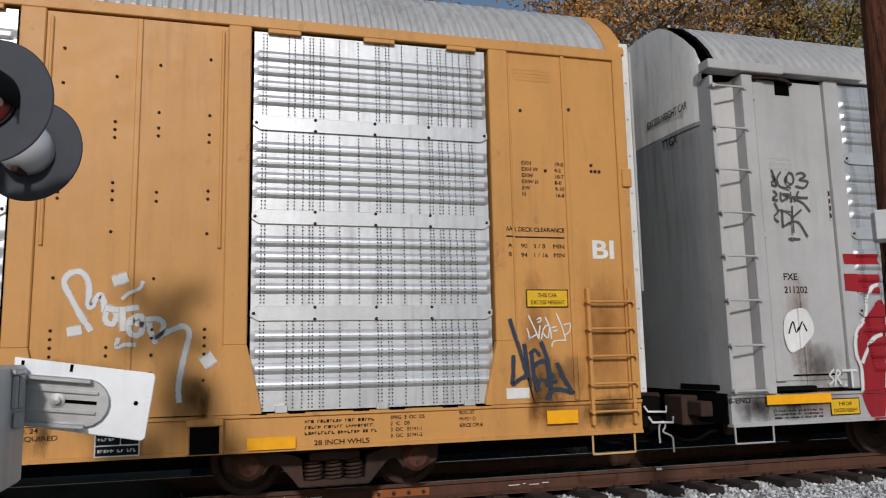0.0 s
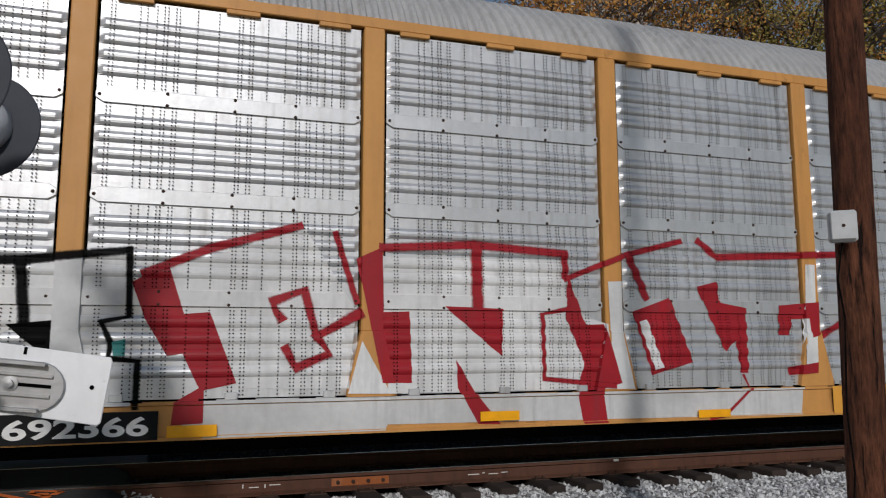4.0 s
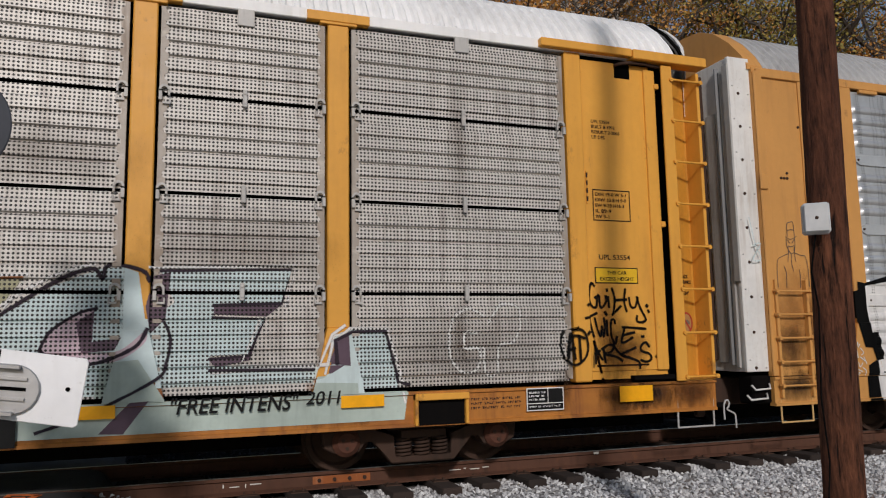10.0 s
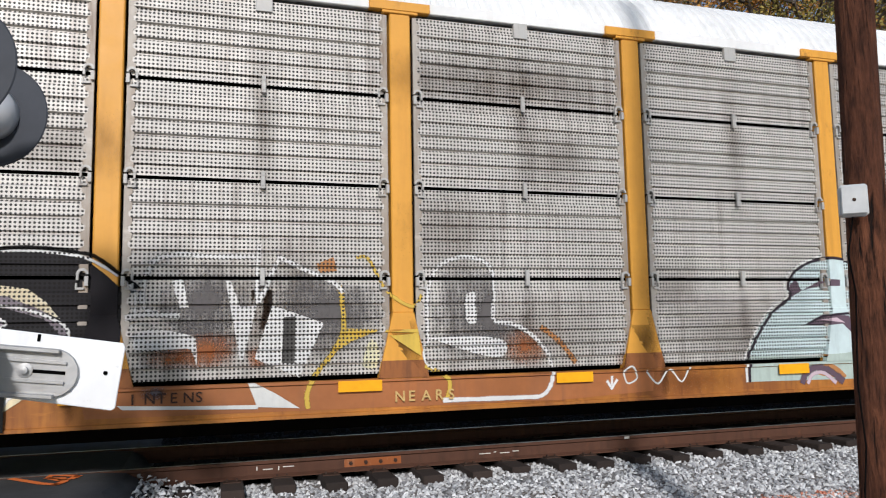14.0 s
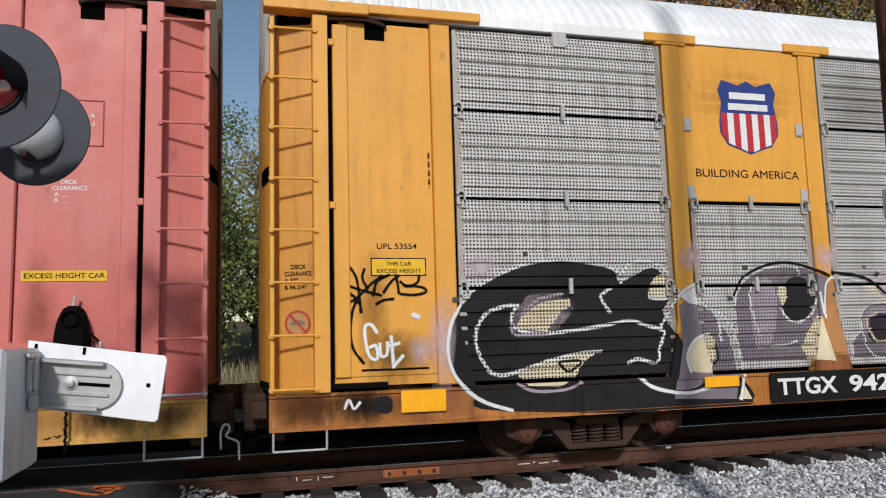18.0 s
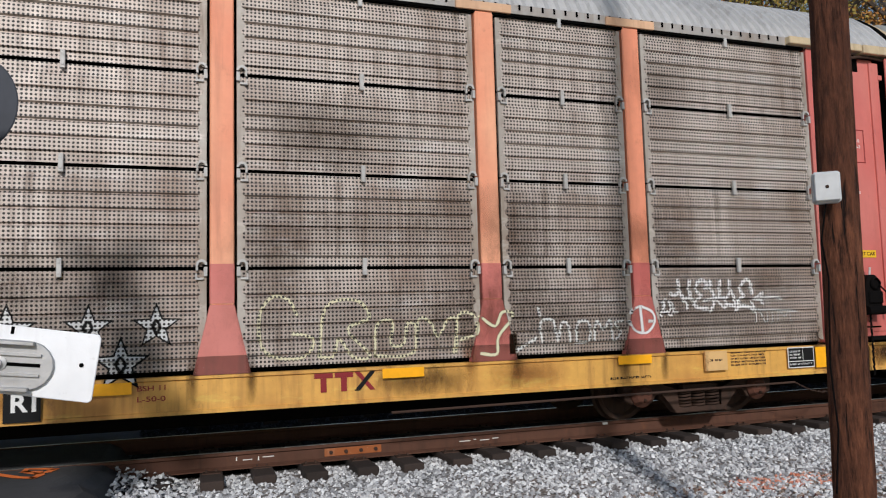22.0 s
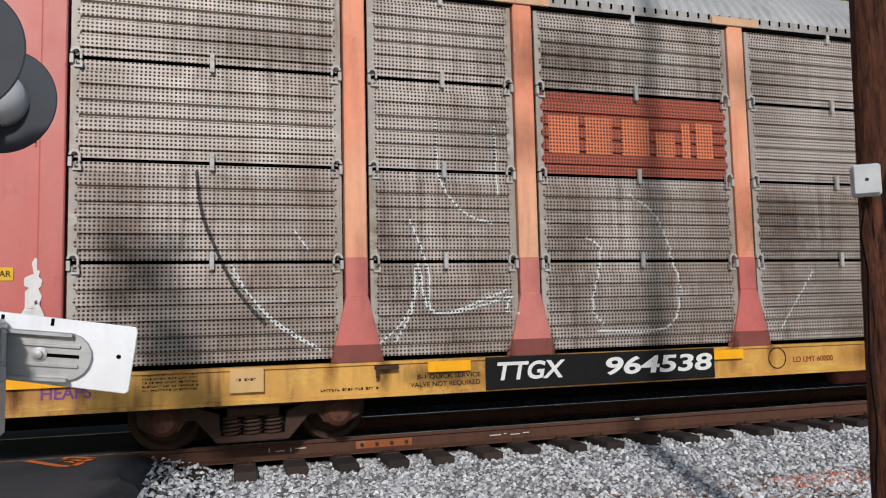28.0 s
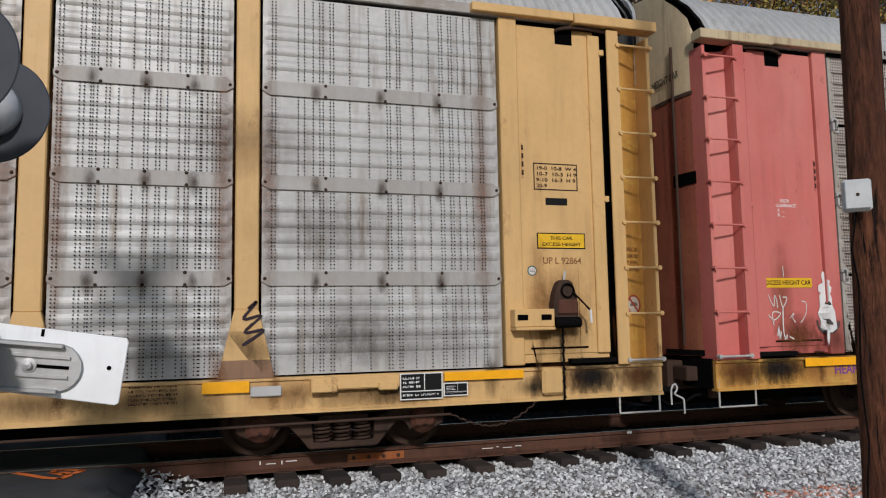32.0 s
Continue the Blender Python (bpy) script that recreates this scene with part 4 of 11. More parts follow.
def perforated_car(cx, label, mat, post_mat, cap, sill_mat, roof_mat, top_mat, panel, end_mat, end_top, header, gusset=None, special=None, skip=(), foot=None):
    car = thing("autorack_railcar", label, "railcar", (cx, YC, 0), "train")
    wheels = frame_work(car, 13.78, None, sill_mat, roof_mat, top_mat)
    shared = {}
    for s in (-1, 1):
        for p in POSTS:
            gusset_post(car, s * p, post_mat, cap, gusset, foot)
        end_tower(car, s, 13.86, mat, end_mat, end_top, header)
    if cap is TAN:
        # a proud near-black strip paints the gap's shade
        part("top_gap", boxes((-11.8, 11.8, SIDE - 0.047, SIDE - 0.02, Z_TOP - 0.012, Z_TOP + 0.022)), SHADE_BLACK, car, "near-black strip for the shaded gap over the panels")
    edges = [-11.84] + [-p for p in POSTS[::-1]] + list(POSTS) + [11.84]
    for i, (a, b) in enumerate(zip(edges, edges[1:])):
        w0 = 0.0 if i == 0 else 0.115
        w1 = 0.0 if i == len(edges) - 2 else 0.115
        perforated_bay(car, a + w0, b - w1, panel, shared, (special or {}).get(i), rows=(0, 1) if i in skip else (0, 1, 2, 3))
    return car, wheels


def eave_shade_studs(car, half, studs):
    """Dark arcs that paint the shade under the roof's corrugations, and a row of small studs below them."""
    verts, faces = [], []
    for i in range(int(half * 2 / 0.15)):
        x = -half + i * 0.15
        k = len(verts)
        for q in range(7):
            dx, up = (q - 3) * 0.021, 0.016 * (1 - ((q - 3) / 3) ** 2)
            verts += [(x + dx, -1.546, 4.958 - up), (x + dx, -1.546, 4.972 - up * 0.6)]
        faces += [(k + 2 * q, k + 2 * q + 2, k + 2 * q + 3, k + 2 * q + 1) for q in range(6)]
        if not studs:
            continue
        k = len(verts)
        y = SIDE - 0.052
        verts += [(x + u + 0.075, y + w, z) for u in (-0.012, 0.012) for w in (0.0, 0.02) for z in (4.89, 4.955)]
        faces += [(k, k + 1, k + 5, k + 4), (k, k + 2, k + 3, k + 1), (k + 4, k + 5, k + 7, k + 6)]
    me = bpy.data.meshes.new("eave_shade")
    me.from_pydata(verts, [], faces)
    me.materials.append(SHADE_BLACK if studs else DARKGREY)
    # the arcs in this mesh are painted shade, only the studs are hardware
    tagged(part("riveting", me, None, car), kind="stuff")


def ribbed_car(cx, label):
    """Ochre railcar with silver ribbed panels and plain sheet ends."""
    car = thing("autorack_railcar", label, "railcar", (cx, YC, 0), "train")
    wheels = frame_work(car, 13.5, None, OCHRE, ROOFGREY, OCHRE)
    shared = {}
    for s in (-1, 1):
        for p in POSTS:
            gusset_post(car, s * p, OCHRE, None)
        gusset_post(car, s * 11.92, OCHRE, None)
    for a, b in ((-11.8, -9.215), (-7.055, -4.425), (-4.195, -1.545), (-1.315, 1.315), (1.545, 4.195), (4.425, 7.055), (9.215, 11.8)):
        ribbed_bay(car, a, b, SILVER, shared)
    for a, c in ((-11.8, -9.215), (-7.055, -4.425), (-4.195, -1.545), (-1.315, 1.315), (1.545, 4.195), (4.425, 7.055), (9.215, 11.8)):
        for f in (0.13, 0.52, 0.88):
            x = a + (c - a) * f
            part("top_latch", boxes((x - 0.17, x + 0.17, SIDE - 0.05, SIDE + 0.0, Z_TOP - 0.03, Z_TOP + 0.018)), OCHRE, car, bevel=0.006)
            # near-black bars paint the shade of slots along the sill top
            for dx in (-0.21, 0.16):
                part("drain_slot", boxes((x + dx - 0.09, x + dx + 0.07, SIDE - 0.0575, SIDE - 0.01, Z_SILL1 - 0.006, Z_SILL1 + 0.016)), SHADE_BLACK, car)
            part("foot_latch", boxes((x - 0.06, x + 0.06, SIDE - 0.045, SIDE + 0.0, Z_SILL1 + 0.004, 0.955)), SILVER, car, bevel=0.005)
    for s in (-1, 1):
        bm = boxes((min(s * 7.287, s * 8.983), max(s * 7.287, s * 8.983), SIDE - 0.02, SIDE + 0.03, 0.89, Z_TOP))
        sheet_part = part("plain_panel", bm, OCHRE, car, "flat ochre sheet panel with rivets")
        part("seam", boxes((s * 8.135 - 0.028, s * 8.135 + 0.028, SIDE - 0.036, SIDE - 0.018, 0.89, Z_TOP)), OCHRE, sheet_part, bevel=0.012)
        for e in (-0.80, 0.80):
            part("edge_fold", boxes((s * 8.135 + e - 0.018, s * 8.135 + e + 0.018, SIDE - 0.042, SIDE - 0.018, 2.5, Z_TOP - 0.05)), OCHRE, sheet_part, bevel=0.01)
        rivets = bmesh.new()
        for dx, rows in ((-0.68, (1.22, 1.31, 1.47, 1.55, 1.63, 1.71, 2.2, 2.96, 3.02, 3.1, 3.62, 3.70, 3.78, 4.1, 4.45)), (-0.2, (1.3, 1.47, 1.55, 2.65, 2.96, 3.05, 3.13, 3.58, 3.66, 3.74, 4.2)),
                         (0.2, (1.3, 1.47, 1.63, 1.71, 2.2, 2.96, 3.05, 3.62, 3.70, 3.86, 4.35)), (0.68, (1.22, 1.47, 1.55, 1.63, 1.71, 2.65, 3.0, 3.08, 3.58, 3.66, 3.86, 4.45))):
            for z in [v for v in rows if s > 0 or v > 2.55]:
                lathe(rivets, [(0.017, -0.010), (0.014, -0.024), (0.006, -0.032)], "y", 6, (s * 8.135 + dx, SIDE - 0.010, z))
        tagged(part("riveting", rivets, RUSTY, sheet_part), kind="stuff")
        end = part("end_sheet", boxes((min(s * 12.037, s * 13.5), max(s * 12.037, s * 13.5), SIDE - 0.012, SIDE + 0.05, 0.89, Z_TOP + 0.16)), OCHRE, car)
        part("rib", boxes((s * 12.72 - 0.025, s * 12.72 + 0.025, SIDE - 0.035, SIDE - 0.01, 0.9, Z_TOP + 0.02)), OCHRE, end, bevel=0.006)
        part("side_fold", boxes((s * 12.05 - 0.012, s * 12.05 + 0.012, SIDE - 0.03, SIDE - 0.01, 1.6, Z_TOP)), OCHRE, end, bevel=0.006)
        for dx, z in ((0.0, 3.48), (-0.05, 3.55), (0.05, 3.48), (-0.05, 3.48), (-0.62, 3.46), (-0.3, 4.2), (-0.9, 4.15)):
            part("bolt", lathe(bmesh.new(), [(0.019, -0.010), (0.017, -0.026), (0.0, -0.03)], "y", 6, (s * 13.08 + s * dx, SIDE - 0.004, z)), RUSTY, end)
        wide = 13.85 if s < 0 else 13.62
        edge = part("door_edge", boxes((min(s * 13.502, s * wide), max(s * 13.502, s * wide), SIDE + 0.03, SIDE + 0.09, 0.95, 5.1), (min(s * 13.502, s * (wide - 0.02)), max(s * 13.502, s * (wide - 0.02)), SIDE + 0.092, 1.45, 0.95, 5.1)), WHITEPAINT, car, "white folding end door with rivets", bevel=0.008)
        for z in (1.0, 1.45, 1.9, 2.35, 2.8, 3.25, 3.7, 4.15, 4.6):
            for x, r in ((13.55, 0.012), (13.71, 0.022), (13.80, 0.010)) if s < 0 else ((13.57, 0.012),):
                part("door_bolt", lathe(bmesh.new(), [(r, 0.0), (r * 0.8, -0.012), (0.0, -0.014)], "y", 8, (s * x, SIDE + 0.03, z + (0.1 if x == 13.80 else 0.0))), RUSTY if r > 0.02 else GREYPAINT, edge)
        for k, (ya, yb, dx, m, zt) in enumerate(((SIDE + 0.14, SIDE + 0.20, 0.035, STRIP, 4.9), (SIDE + 0.24, SIDE + 0.27, 0.06, DARKGREY, 5.0), (SIDE + 0.34, SIDE + 0.52, 0.03, STRIP, 4.4), (SIDE + 0.58, SIDE + 0.62, 0.07, RUSTY, 5.0), (SIDE + 0.78, SIDE + 1.05, 0.03, DARKGREY, 4.7), (SIDE + 1.2, SIDE + 1.25, 0.06, STRIP, 5.0))):
            part("door_channel", boxes((min(s * (wide - 0.02), s * (wide - 0.02 + dx)), max(s * (wide - 0.02), s * (wide - 0.02 + dx)), ya, yb, 1.0 + 0.03 * k, zt)), m, edge, "weathered metal door channel", bevel=0.006)
        part("edge_channel", boxes((min(s * wide, s * (wide + 0.03)), max(s * wide, s * (wide + 0.03)), SIDE + 0.02, SIDE + 0.13, 2.1, 5.0)), STRIP, edge, "bare metal edge channel", bevel=0.006)
        for a, c, z in ((13.55, 13.80, 0.74), (13.60, 13.88, 0.62)):
            part("grab_iron", tube([(s * a, SIDE - 0.0, z + 0.06), (s * (a + 0.02), SIDE - 0.04, z), (s * c, SIDE - 0.04, z - 0.01), (s * (c + 0.03), SIDE - 0.0, z + 0.05)], 0.013, 7), WHITEPAINT, car, "bent pale grab iron", smooth=True)
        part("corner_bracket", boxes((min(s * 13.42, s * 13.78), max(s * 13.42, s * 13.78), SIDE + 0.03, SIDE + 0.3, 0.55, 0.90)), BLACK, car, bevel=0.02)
        part("door_keeper", boxes((min(s * 13.40, s * 13.52), max(s * 13.40, s * 13.52), SIDE - 0.075, SIDE - 0.04, 3.3, 3.52)), OCHRE, car, bevel=0.012)
        part("draft_box", boxes((min(s * 13.3, s * 13.9), max(s * 13.3, s * 13.9), -0.95, -0.5, 0.5, 0.86)), RUSTY, car, "grimy brown coupler pocket", bevel=0.015)
        part("end_hood", hood_mesh(s * 13.30, s * 13.55, 0.045), OCHRE, car, "ochre hood over the roof's end")
        part("corner_post", boxes((min(s * 13.36, s * 13.50), max(s * 13.36, s * 13.50), SIDE - 0.045, SIDE - 0.014, 0.89, Z_TOP + 0.1)), OCHRE, car, bevel=0.01)
        lo, hi = sorted((s * 12.89, s * 13.40))
        ladder(car, lo, hi, 0.62, 2.12, 5, SIDE - 0.08, OCHRE)
        stirrup(car, lo, hi, 0.31, CREAM)
        if s > 0:
            lever(car, 13.72)
    return car, wheels


def pale_car(cx, label):
    """Faded yellow railcar with dull ribbed panels and ladder bays at its ends."""
    car = thing("autorack_railcar", label, "railcar", (cx, YC, 0), "train")
    wheels = frame_work(car, 13.78, None, CREAM, ROOFGREY, DULLSILVER)
    shared = {}
    for s in (-1, 1):
        for p in POSTS:
            gusset_post(car, s * p, CREAM, True, None, FOOTBROWN)
        end_tower(car, s, 13.86, CREAM, AMBER, WHITEPAINT, CREAM)
    edges = [-11.84] + [-p for p in POSTS[::-1]] + list(POSTS) + [11.84]
    for i, (a, b) in enumerate(zip(edges, edges[1:])):
        ribbed_bay(car, a + (0 if i == 0 else 0.115), b - (0 if i == 8 else 0.115), BRIGHTSILVER, shared, DULLSILVER, 0.5)
    return car, wheels


def grey_car(cx, label):
    """Grey railcar with silver ribbed panels and ladder bays at its ends."""
    car = thing("autorack_railcar", label, "railcar", (cx, YC, 0), "train")
    wheels = frame_work(car, 13.78, None, GREYPAINT, ROOFGREY, GREYPAINT)
    shared = {}
    for s in (-1, 1):
        for p in POSTS:
            gusset_post(car, s * p, GREYPAINT, None)
        end_tower(car, s, 13.86, GREYPAINT, DARKGREY, WHITEPAINT, GREYPAINT)
    edges = [-11.84] + [-p for p in POSTS[::-1]] + list(POSTS) + [11.84]
    for i, (a, b) in enumerate(zip(edges, edges[1:])):
        ribbed_bay(car, a + (0 if i == 0 else 0.115), b - (0 if i == 8 else 0.115), SILVER, shared)
    return car, wheels


car_grey, wheels_grey = grey_car(CENTRES[0], "grey autorack railcar with ladder bays and silver panels, on the track")
car_ochre, wheels_ochre = ribbed_car(CENTRES[1], "ochre autorack railcar with silver ribbed panels and large painted letters")
car_amber, wheels_amber = perforated_car(CENTRES[2], "amber yellow autorack railcar with grey perforated panels and a white roof", AMBER, AMBER, True, AMBERSILL, ROOFWHITE, ROOFWHITE, PERF, AMBER, WHITEPAINT, AMBER, skip=(1,), foot=FOOTRUST)
car_red, wheels_red = perforated_car(CENTRES[3], "red-ended autorack railcar with grimy perforated panels on a yellow flatcar", REDPAINT, SALMON, TAN, DIRTYAMBER, ROOFGREY, DULLSILVER, PERFDARK, REDEND, CREAMDIRT, CREAMDIRT, gusset=REDPAINT, foot=FOOTRED, special={2: {2: PERFRED}})
car_pale, wheels_pale = pale_car(CENTRES[4], "faded pale yellow autorack railcar with dull ribbed panels")
eave_shade_studs(car_amber, 13.3, False)
eave_shade_studs(car_red, 13.3, True)


# ---- paint on the railcars ----
PW, PK, PR, PS = ("PW", (0.74, 0.73, 0.71)), ("PK", (0.006, 0.006, 0.006)), ("PR", (0.33, 0.012, 0.02)), ("PS", (0.68, 0.68, 0.67))
PB, PT, PV, PY = ("PB", (0.58, 0.69, 0.69)), ("PT", (0.42, 0.50, 0.45)), ("PV", (0.13, 0.09, 0.115)), ("PY", (0.42, 0.36, 0.09))
PG, PC, PN, PO = ("PG", (0.16, 0.42, 0.13)), ("PC", (0.70, 0.60, 0.40)), ("PN", (0.022, 0.020, 0.022)), ("PO", (0.45, 0.2, 0.07))
PP, PM, PL, PD = ("PP", (0.58, 0.45, 0.50)), ("PM", (0.13, 0.11, 0.12)), ("PL", (0.62, 0.5, 0.55)), ("PD", (0.04, 0.03, 0.04))
PA, PU, PZ, PX, PE = ("PA", (0.36, 0.13, 0.045)), ("PU", (0.045, 0.06, 0.085)), ("PZ", (0.66, 0.62, 0.42)), ("PX", (0.70, 0.70, 0.67)), ("PE", (0.09, 0.085, 0.08))
PAINTS = {}


LOOSE = plain("thin_yellow_marker", (0.62, 0.42, 0.16), 0.6)
PQ, PYY = ("PQ", (0.13, 0.12, 0.118)), ("PYY", (0.62, 0.42, 0.07))
GRIMES = {"PQ": 0.92, "PL": 0.6, "PM": 0.95, "QB": 0.58, "QD": 0.82, "QR": 0.44, "QP": 0.3, "QA": 0.75}
PTT = ("PTT", (0.40, 0.385, 0.24))
PJ, PI, PF = ("PJ", (0.06, 0.30, 0.28)), ("PI", (0.20, 0.165, 0.19)), ("PF", (0.36, 0.30, 0.34))
QP, QA, PH = ("QP", (0.075, 0.045, 0.028)), ("QA", (0.34, 0.12, 0.045)), ("PH", (0.56, 0.56, 0.55))
QB, QD, QR = ("QB", (0.055, 0.030, 0.016)), ("QD", (0.014, 0.012, 0.012)), ("QR", (0.20, 0.07, 0.022))


def film(name, colour, most):
    """A thin ragged film of dirt or mist that lets the surface show through and fades out at its rim."""
    m, nt, bsdf = nodes_of(name)
    bsdf.inputs["Base Color"].default_value = (*colour, 1)
    bsdf.inputs["Roughness"].default_value, bsdf.inputs["Specular IOR Level"].default_value = 0.9, 0.1
    co = nt.nodes.new("ShaderNodeTexCoord")
    sep = nt.nodes.new("ShaderNodeSeparateXYZ")
    nt.links.new(co.outputs["Generated"], sep.inputs[0])
    rim = []
    for k in (0, 2):
        d = math_node(nt, "ABSOLUTE", math_node(nt, "SUBTRACT", sep.outputs[k], 0.5))
        rim.append(math_node(nt, "SUBTRACT", 1.0, ramp(nt, d, 0.05, 0.5)))
    soft = math_node(nt, "MULTIPLY", rim[0], rim[1])
    ragged = math_node(nt, "ADD", noise_at(nt, 6.0, 7, (1.3, 1, 0.6), 0.78), math_node(nt, "MULTIPLY", soft, 0.55))
    fac = math_node(nt, "MULTIPLY", math_node(nt, "MULTIPLY", ramp(nt, ragged, 0.5, 1.1), ramp(nt, soft, 0.0, 0.2)), most)
    clear = nt.nodes.new("ShaderNodeBsdfTransparent")
    mix = nt.nodes.new("ShaderNodeMixShader")
    nt.links.new(fac, mix.inputs[0])
    nt.links.new(clear.outputs[0], mix.inputs[1])
    nt.links.new(bsdf.outputs[0], mix.inputs[2])
    nt.links.new(mix.outputs[0], nt.nodes["Material Output"].inputs[0])
    return m


def soften(m):
    """Let a stroke thin out towards both its edges, as paint from a can does."""
    nt = m.node_tree
    at = nt.nodes.new("ShaderNodeAttribute")
    at.attribute_name = "edge"
    away = math_node(nt, "SUBTRACT", 1.0, math_node(nt, "ABSOLUTE", at.outputs["Fac"]))
    grain = math_node(nt, "MULTIPLY", math_node(nt, "SUBTRACT", noise_at(nt, 55.0, 3), 0.5), 0.5)
    fac = math_node(nt, "MULTIPLY", ramp(nt, math_node(nt, "ADD", away, grain), 0.06, 0.46), 0.95)
    clear, mix = nt.nodes.new("ShaderNodeBsdfTransparent"), nt.nodes.new("ShaderNodeMixShader")
    nt.links.new(fac, mix.inputs[0])
    nt.links.new(clear.outputs[0], mix.inputs[1])
    nt.links.new(nt.nodes["Principled BSDF"].outputs[0], mix.inputs[2])
    nt.links.new(mix.outputs[0], nt.nodes["Material Output"].inputs[0])
    return m


def paint_material(colour, punched, soft=False):
    key = (colour[0], punched)
    if soft and colour[0] not in GRIMES:
        key = (colour[0], punched, "soft")
        if key not in PAINTS:
            PAINTS[key] = soften(weathered("thin_spray_paint", colour[1], tuple(c * 0.6 for c in colour[1]), 0.35, 0.5, 0.0, holes=HOLES if punched else None, bump=0.1, gloss=0.03 if max(colour[1]) < 0.2 else 0.3))
        return PAINTS[key]
    if colour[0] in GRIMES and key not in PAINTS:
        PAINTS[key] = PAINTS[(colour[0], not punched)] = film("film_of_mist" if colour[0] == "PL" else "film_of_dirt", colour[1], GRIMES[colour[0]])
    if key not in PAINTS:
        PAINTS[key] = weathered("spray_paint", colour[1], tuple(c * 0.5 + (0.03 if max(colour[1]) > 0.2 else 0) for c in colour[1]), 0.6, 0.5, 0.0, holes=HOLES if punched else None, bump=0.1, vary=0.22, stain=tuple(c * 0.75 + 0.02 for c in colour[1]) if punched else None, gloss=0.03 if max(colour[1]) < 0.2 else 0.3)
    return PAINTS[key]


def post_width(z):
    """Half the width of a side post at a height, with its flared foot."""
    return 0.117 if z > 1.555 else 0.117 + (1.555 - z) * 0.231


def surface(kind):
    """Heights at which a railcar's side bends, and a function that gives its outward offset."""
    rows = PROFILES[kind]
    zs, ds = [0.4, Z_SILL0, Z_SILL0 + 0.021, Z_SILL0 + 0.022, Z_SILL1 - 0.031, Z_SILL1 - 0.03, Z_SILL1 + 0.002, Z_SILL1 + 0.003], [0.05, 0.05, 0.05, 0.03, 0.03, 0.055, 0.055, 0.0]
    for row in rows:
        for z, d in row:
            zs.append(z)
            ds.append(d)
    zs, ds = np.array(zs), np.array(ds)
    order = np.argsort(zs, kind="stable")
    zs, ds = zs[order], ds[order]
    ups = [q * p for p in (*POSTS, END_POST) for q in (-1, 1)]

    def offset(x, z):
        if z > Z_SILL1 + 0.0025:
            for p in ups:
                if abs(x - p) < post_width(z):
                    return 0.054 if z > 1.555 else 0.067
            if kind == "ribbed":
                if abs(abs(x) - 8.135) < 0.033:
                    return 0.038
                if 7.2 < abs(x) < 9.1:
                    return 0.021
                if abs(x) > 12.0:
                    return 0.037 if abs(abs(x) - 12.72) < 0.028 else 0.014
                for zz in (1.86, 2.84, 3.82):
                    if abs(z - zz) < 0.078:
                        return 0.024
            elif abs(x) > 12.0:
                return 0.042 if abs(x) > 13.2 else 0.002
        return float(np.interp(z, zs, ds))
    cuts = sorted(set(round(float(z), 4) for z in zs if z > 0.45)) + [1.553, 1.557]
    if kind == "ribbed":
        cuts += [1.781, 1.784, 1.936, 1.939, 2.761, 2.764, 2.916, 2.919]
    return cuts, offset, ups


SURFACES = {"ribbed": surface("ribbed"), "perforated": surface("perforated")}
GAPS = [(a[1], b[0]) for a, b in zip(ROWS_Z, ROWS_Z[1:])] + [(Z_SILL1 + 0.01, 0.925)]


def smooth_line(pts, closed, steps=5):
    out, n = [], len(pts)
    rng = range(n) if closed else range(n - 1)
    for i in rng:
        p = [Vector(pts[j % n] if closed else pts[min(max(j, 0), n - 1)]) for j in (i - 1, i, i + 1, i + 2)]
        for k in range(steps):
            t = k / steps
            v = 0.5 * (2 * p[1] + (p[2] - p[0]) * t + (2 * p[0] - 5 * p[1] + 4 * p[2] - p[3]) * t * t + (3 * p[1] - p[0] - 3 * p[2] + p[3]) * t ** 3)
            out.append(tuple(v))
    if not closed:
        out.append(pts[-1])
    return out


def ribbon(bm, pts, width):
    """A brush stroke: a band along a line, with slightly uneven width and blunt ends."""
    rnd = random.Random(len(pts))
    left, right = [], []
    for i, p in enumerate(pts):
        a, b = Vector(pts[max(i - 1, 0)]), Vector(pts[min(i + 1, len(pts) - 1)])
        d = (b - a).normalized() if (b - a).length > 1e-6 else Vector((1, 0))
        w = width * 0.5 * rnd.uniform(0.85, 1.12)
        nrm = Vector((-d.y, d.x)) * w
        q = Vector(p) + (d * width * 0.3 * (-1 if i == 0 else 1 if i == len(pts) - 1 else 0))
        left.append(q + nrm)
        right.append(q - nrm)
    edge = bm.verts.layers.float.new("edge")
    va = [bm.verts.new((v.x, 0, v.y)) for v in left]
    vb = [bm.verts.new((v.x, 0, v.y)) for v in right]
    for v in va:
        v[edge] = -1.0
    for v in vb:
        v[edge] = 1.0
    for i in range(len(pts) - 1):
        bm.faces.new((va[i], va[i + 1], vb[i + 1], vb[i]))


COUNT = {}


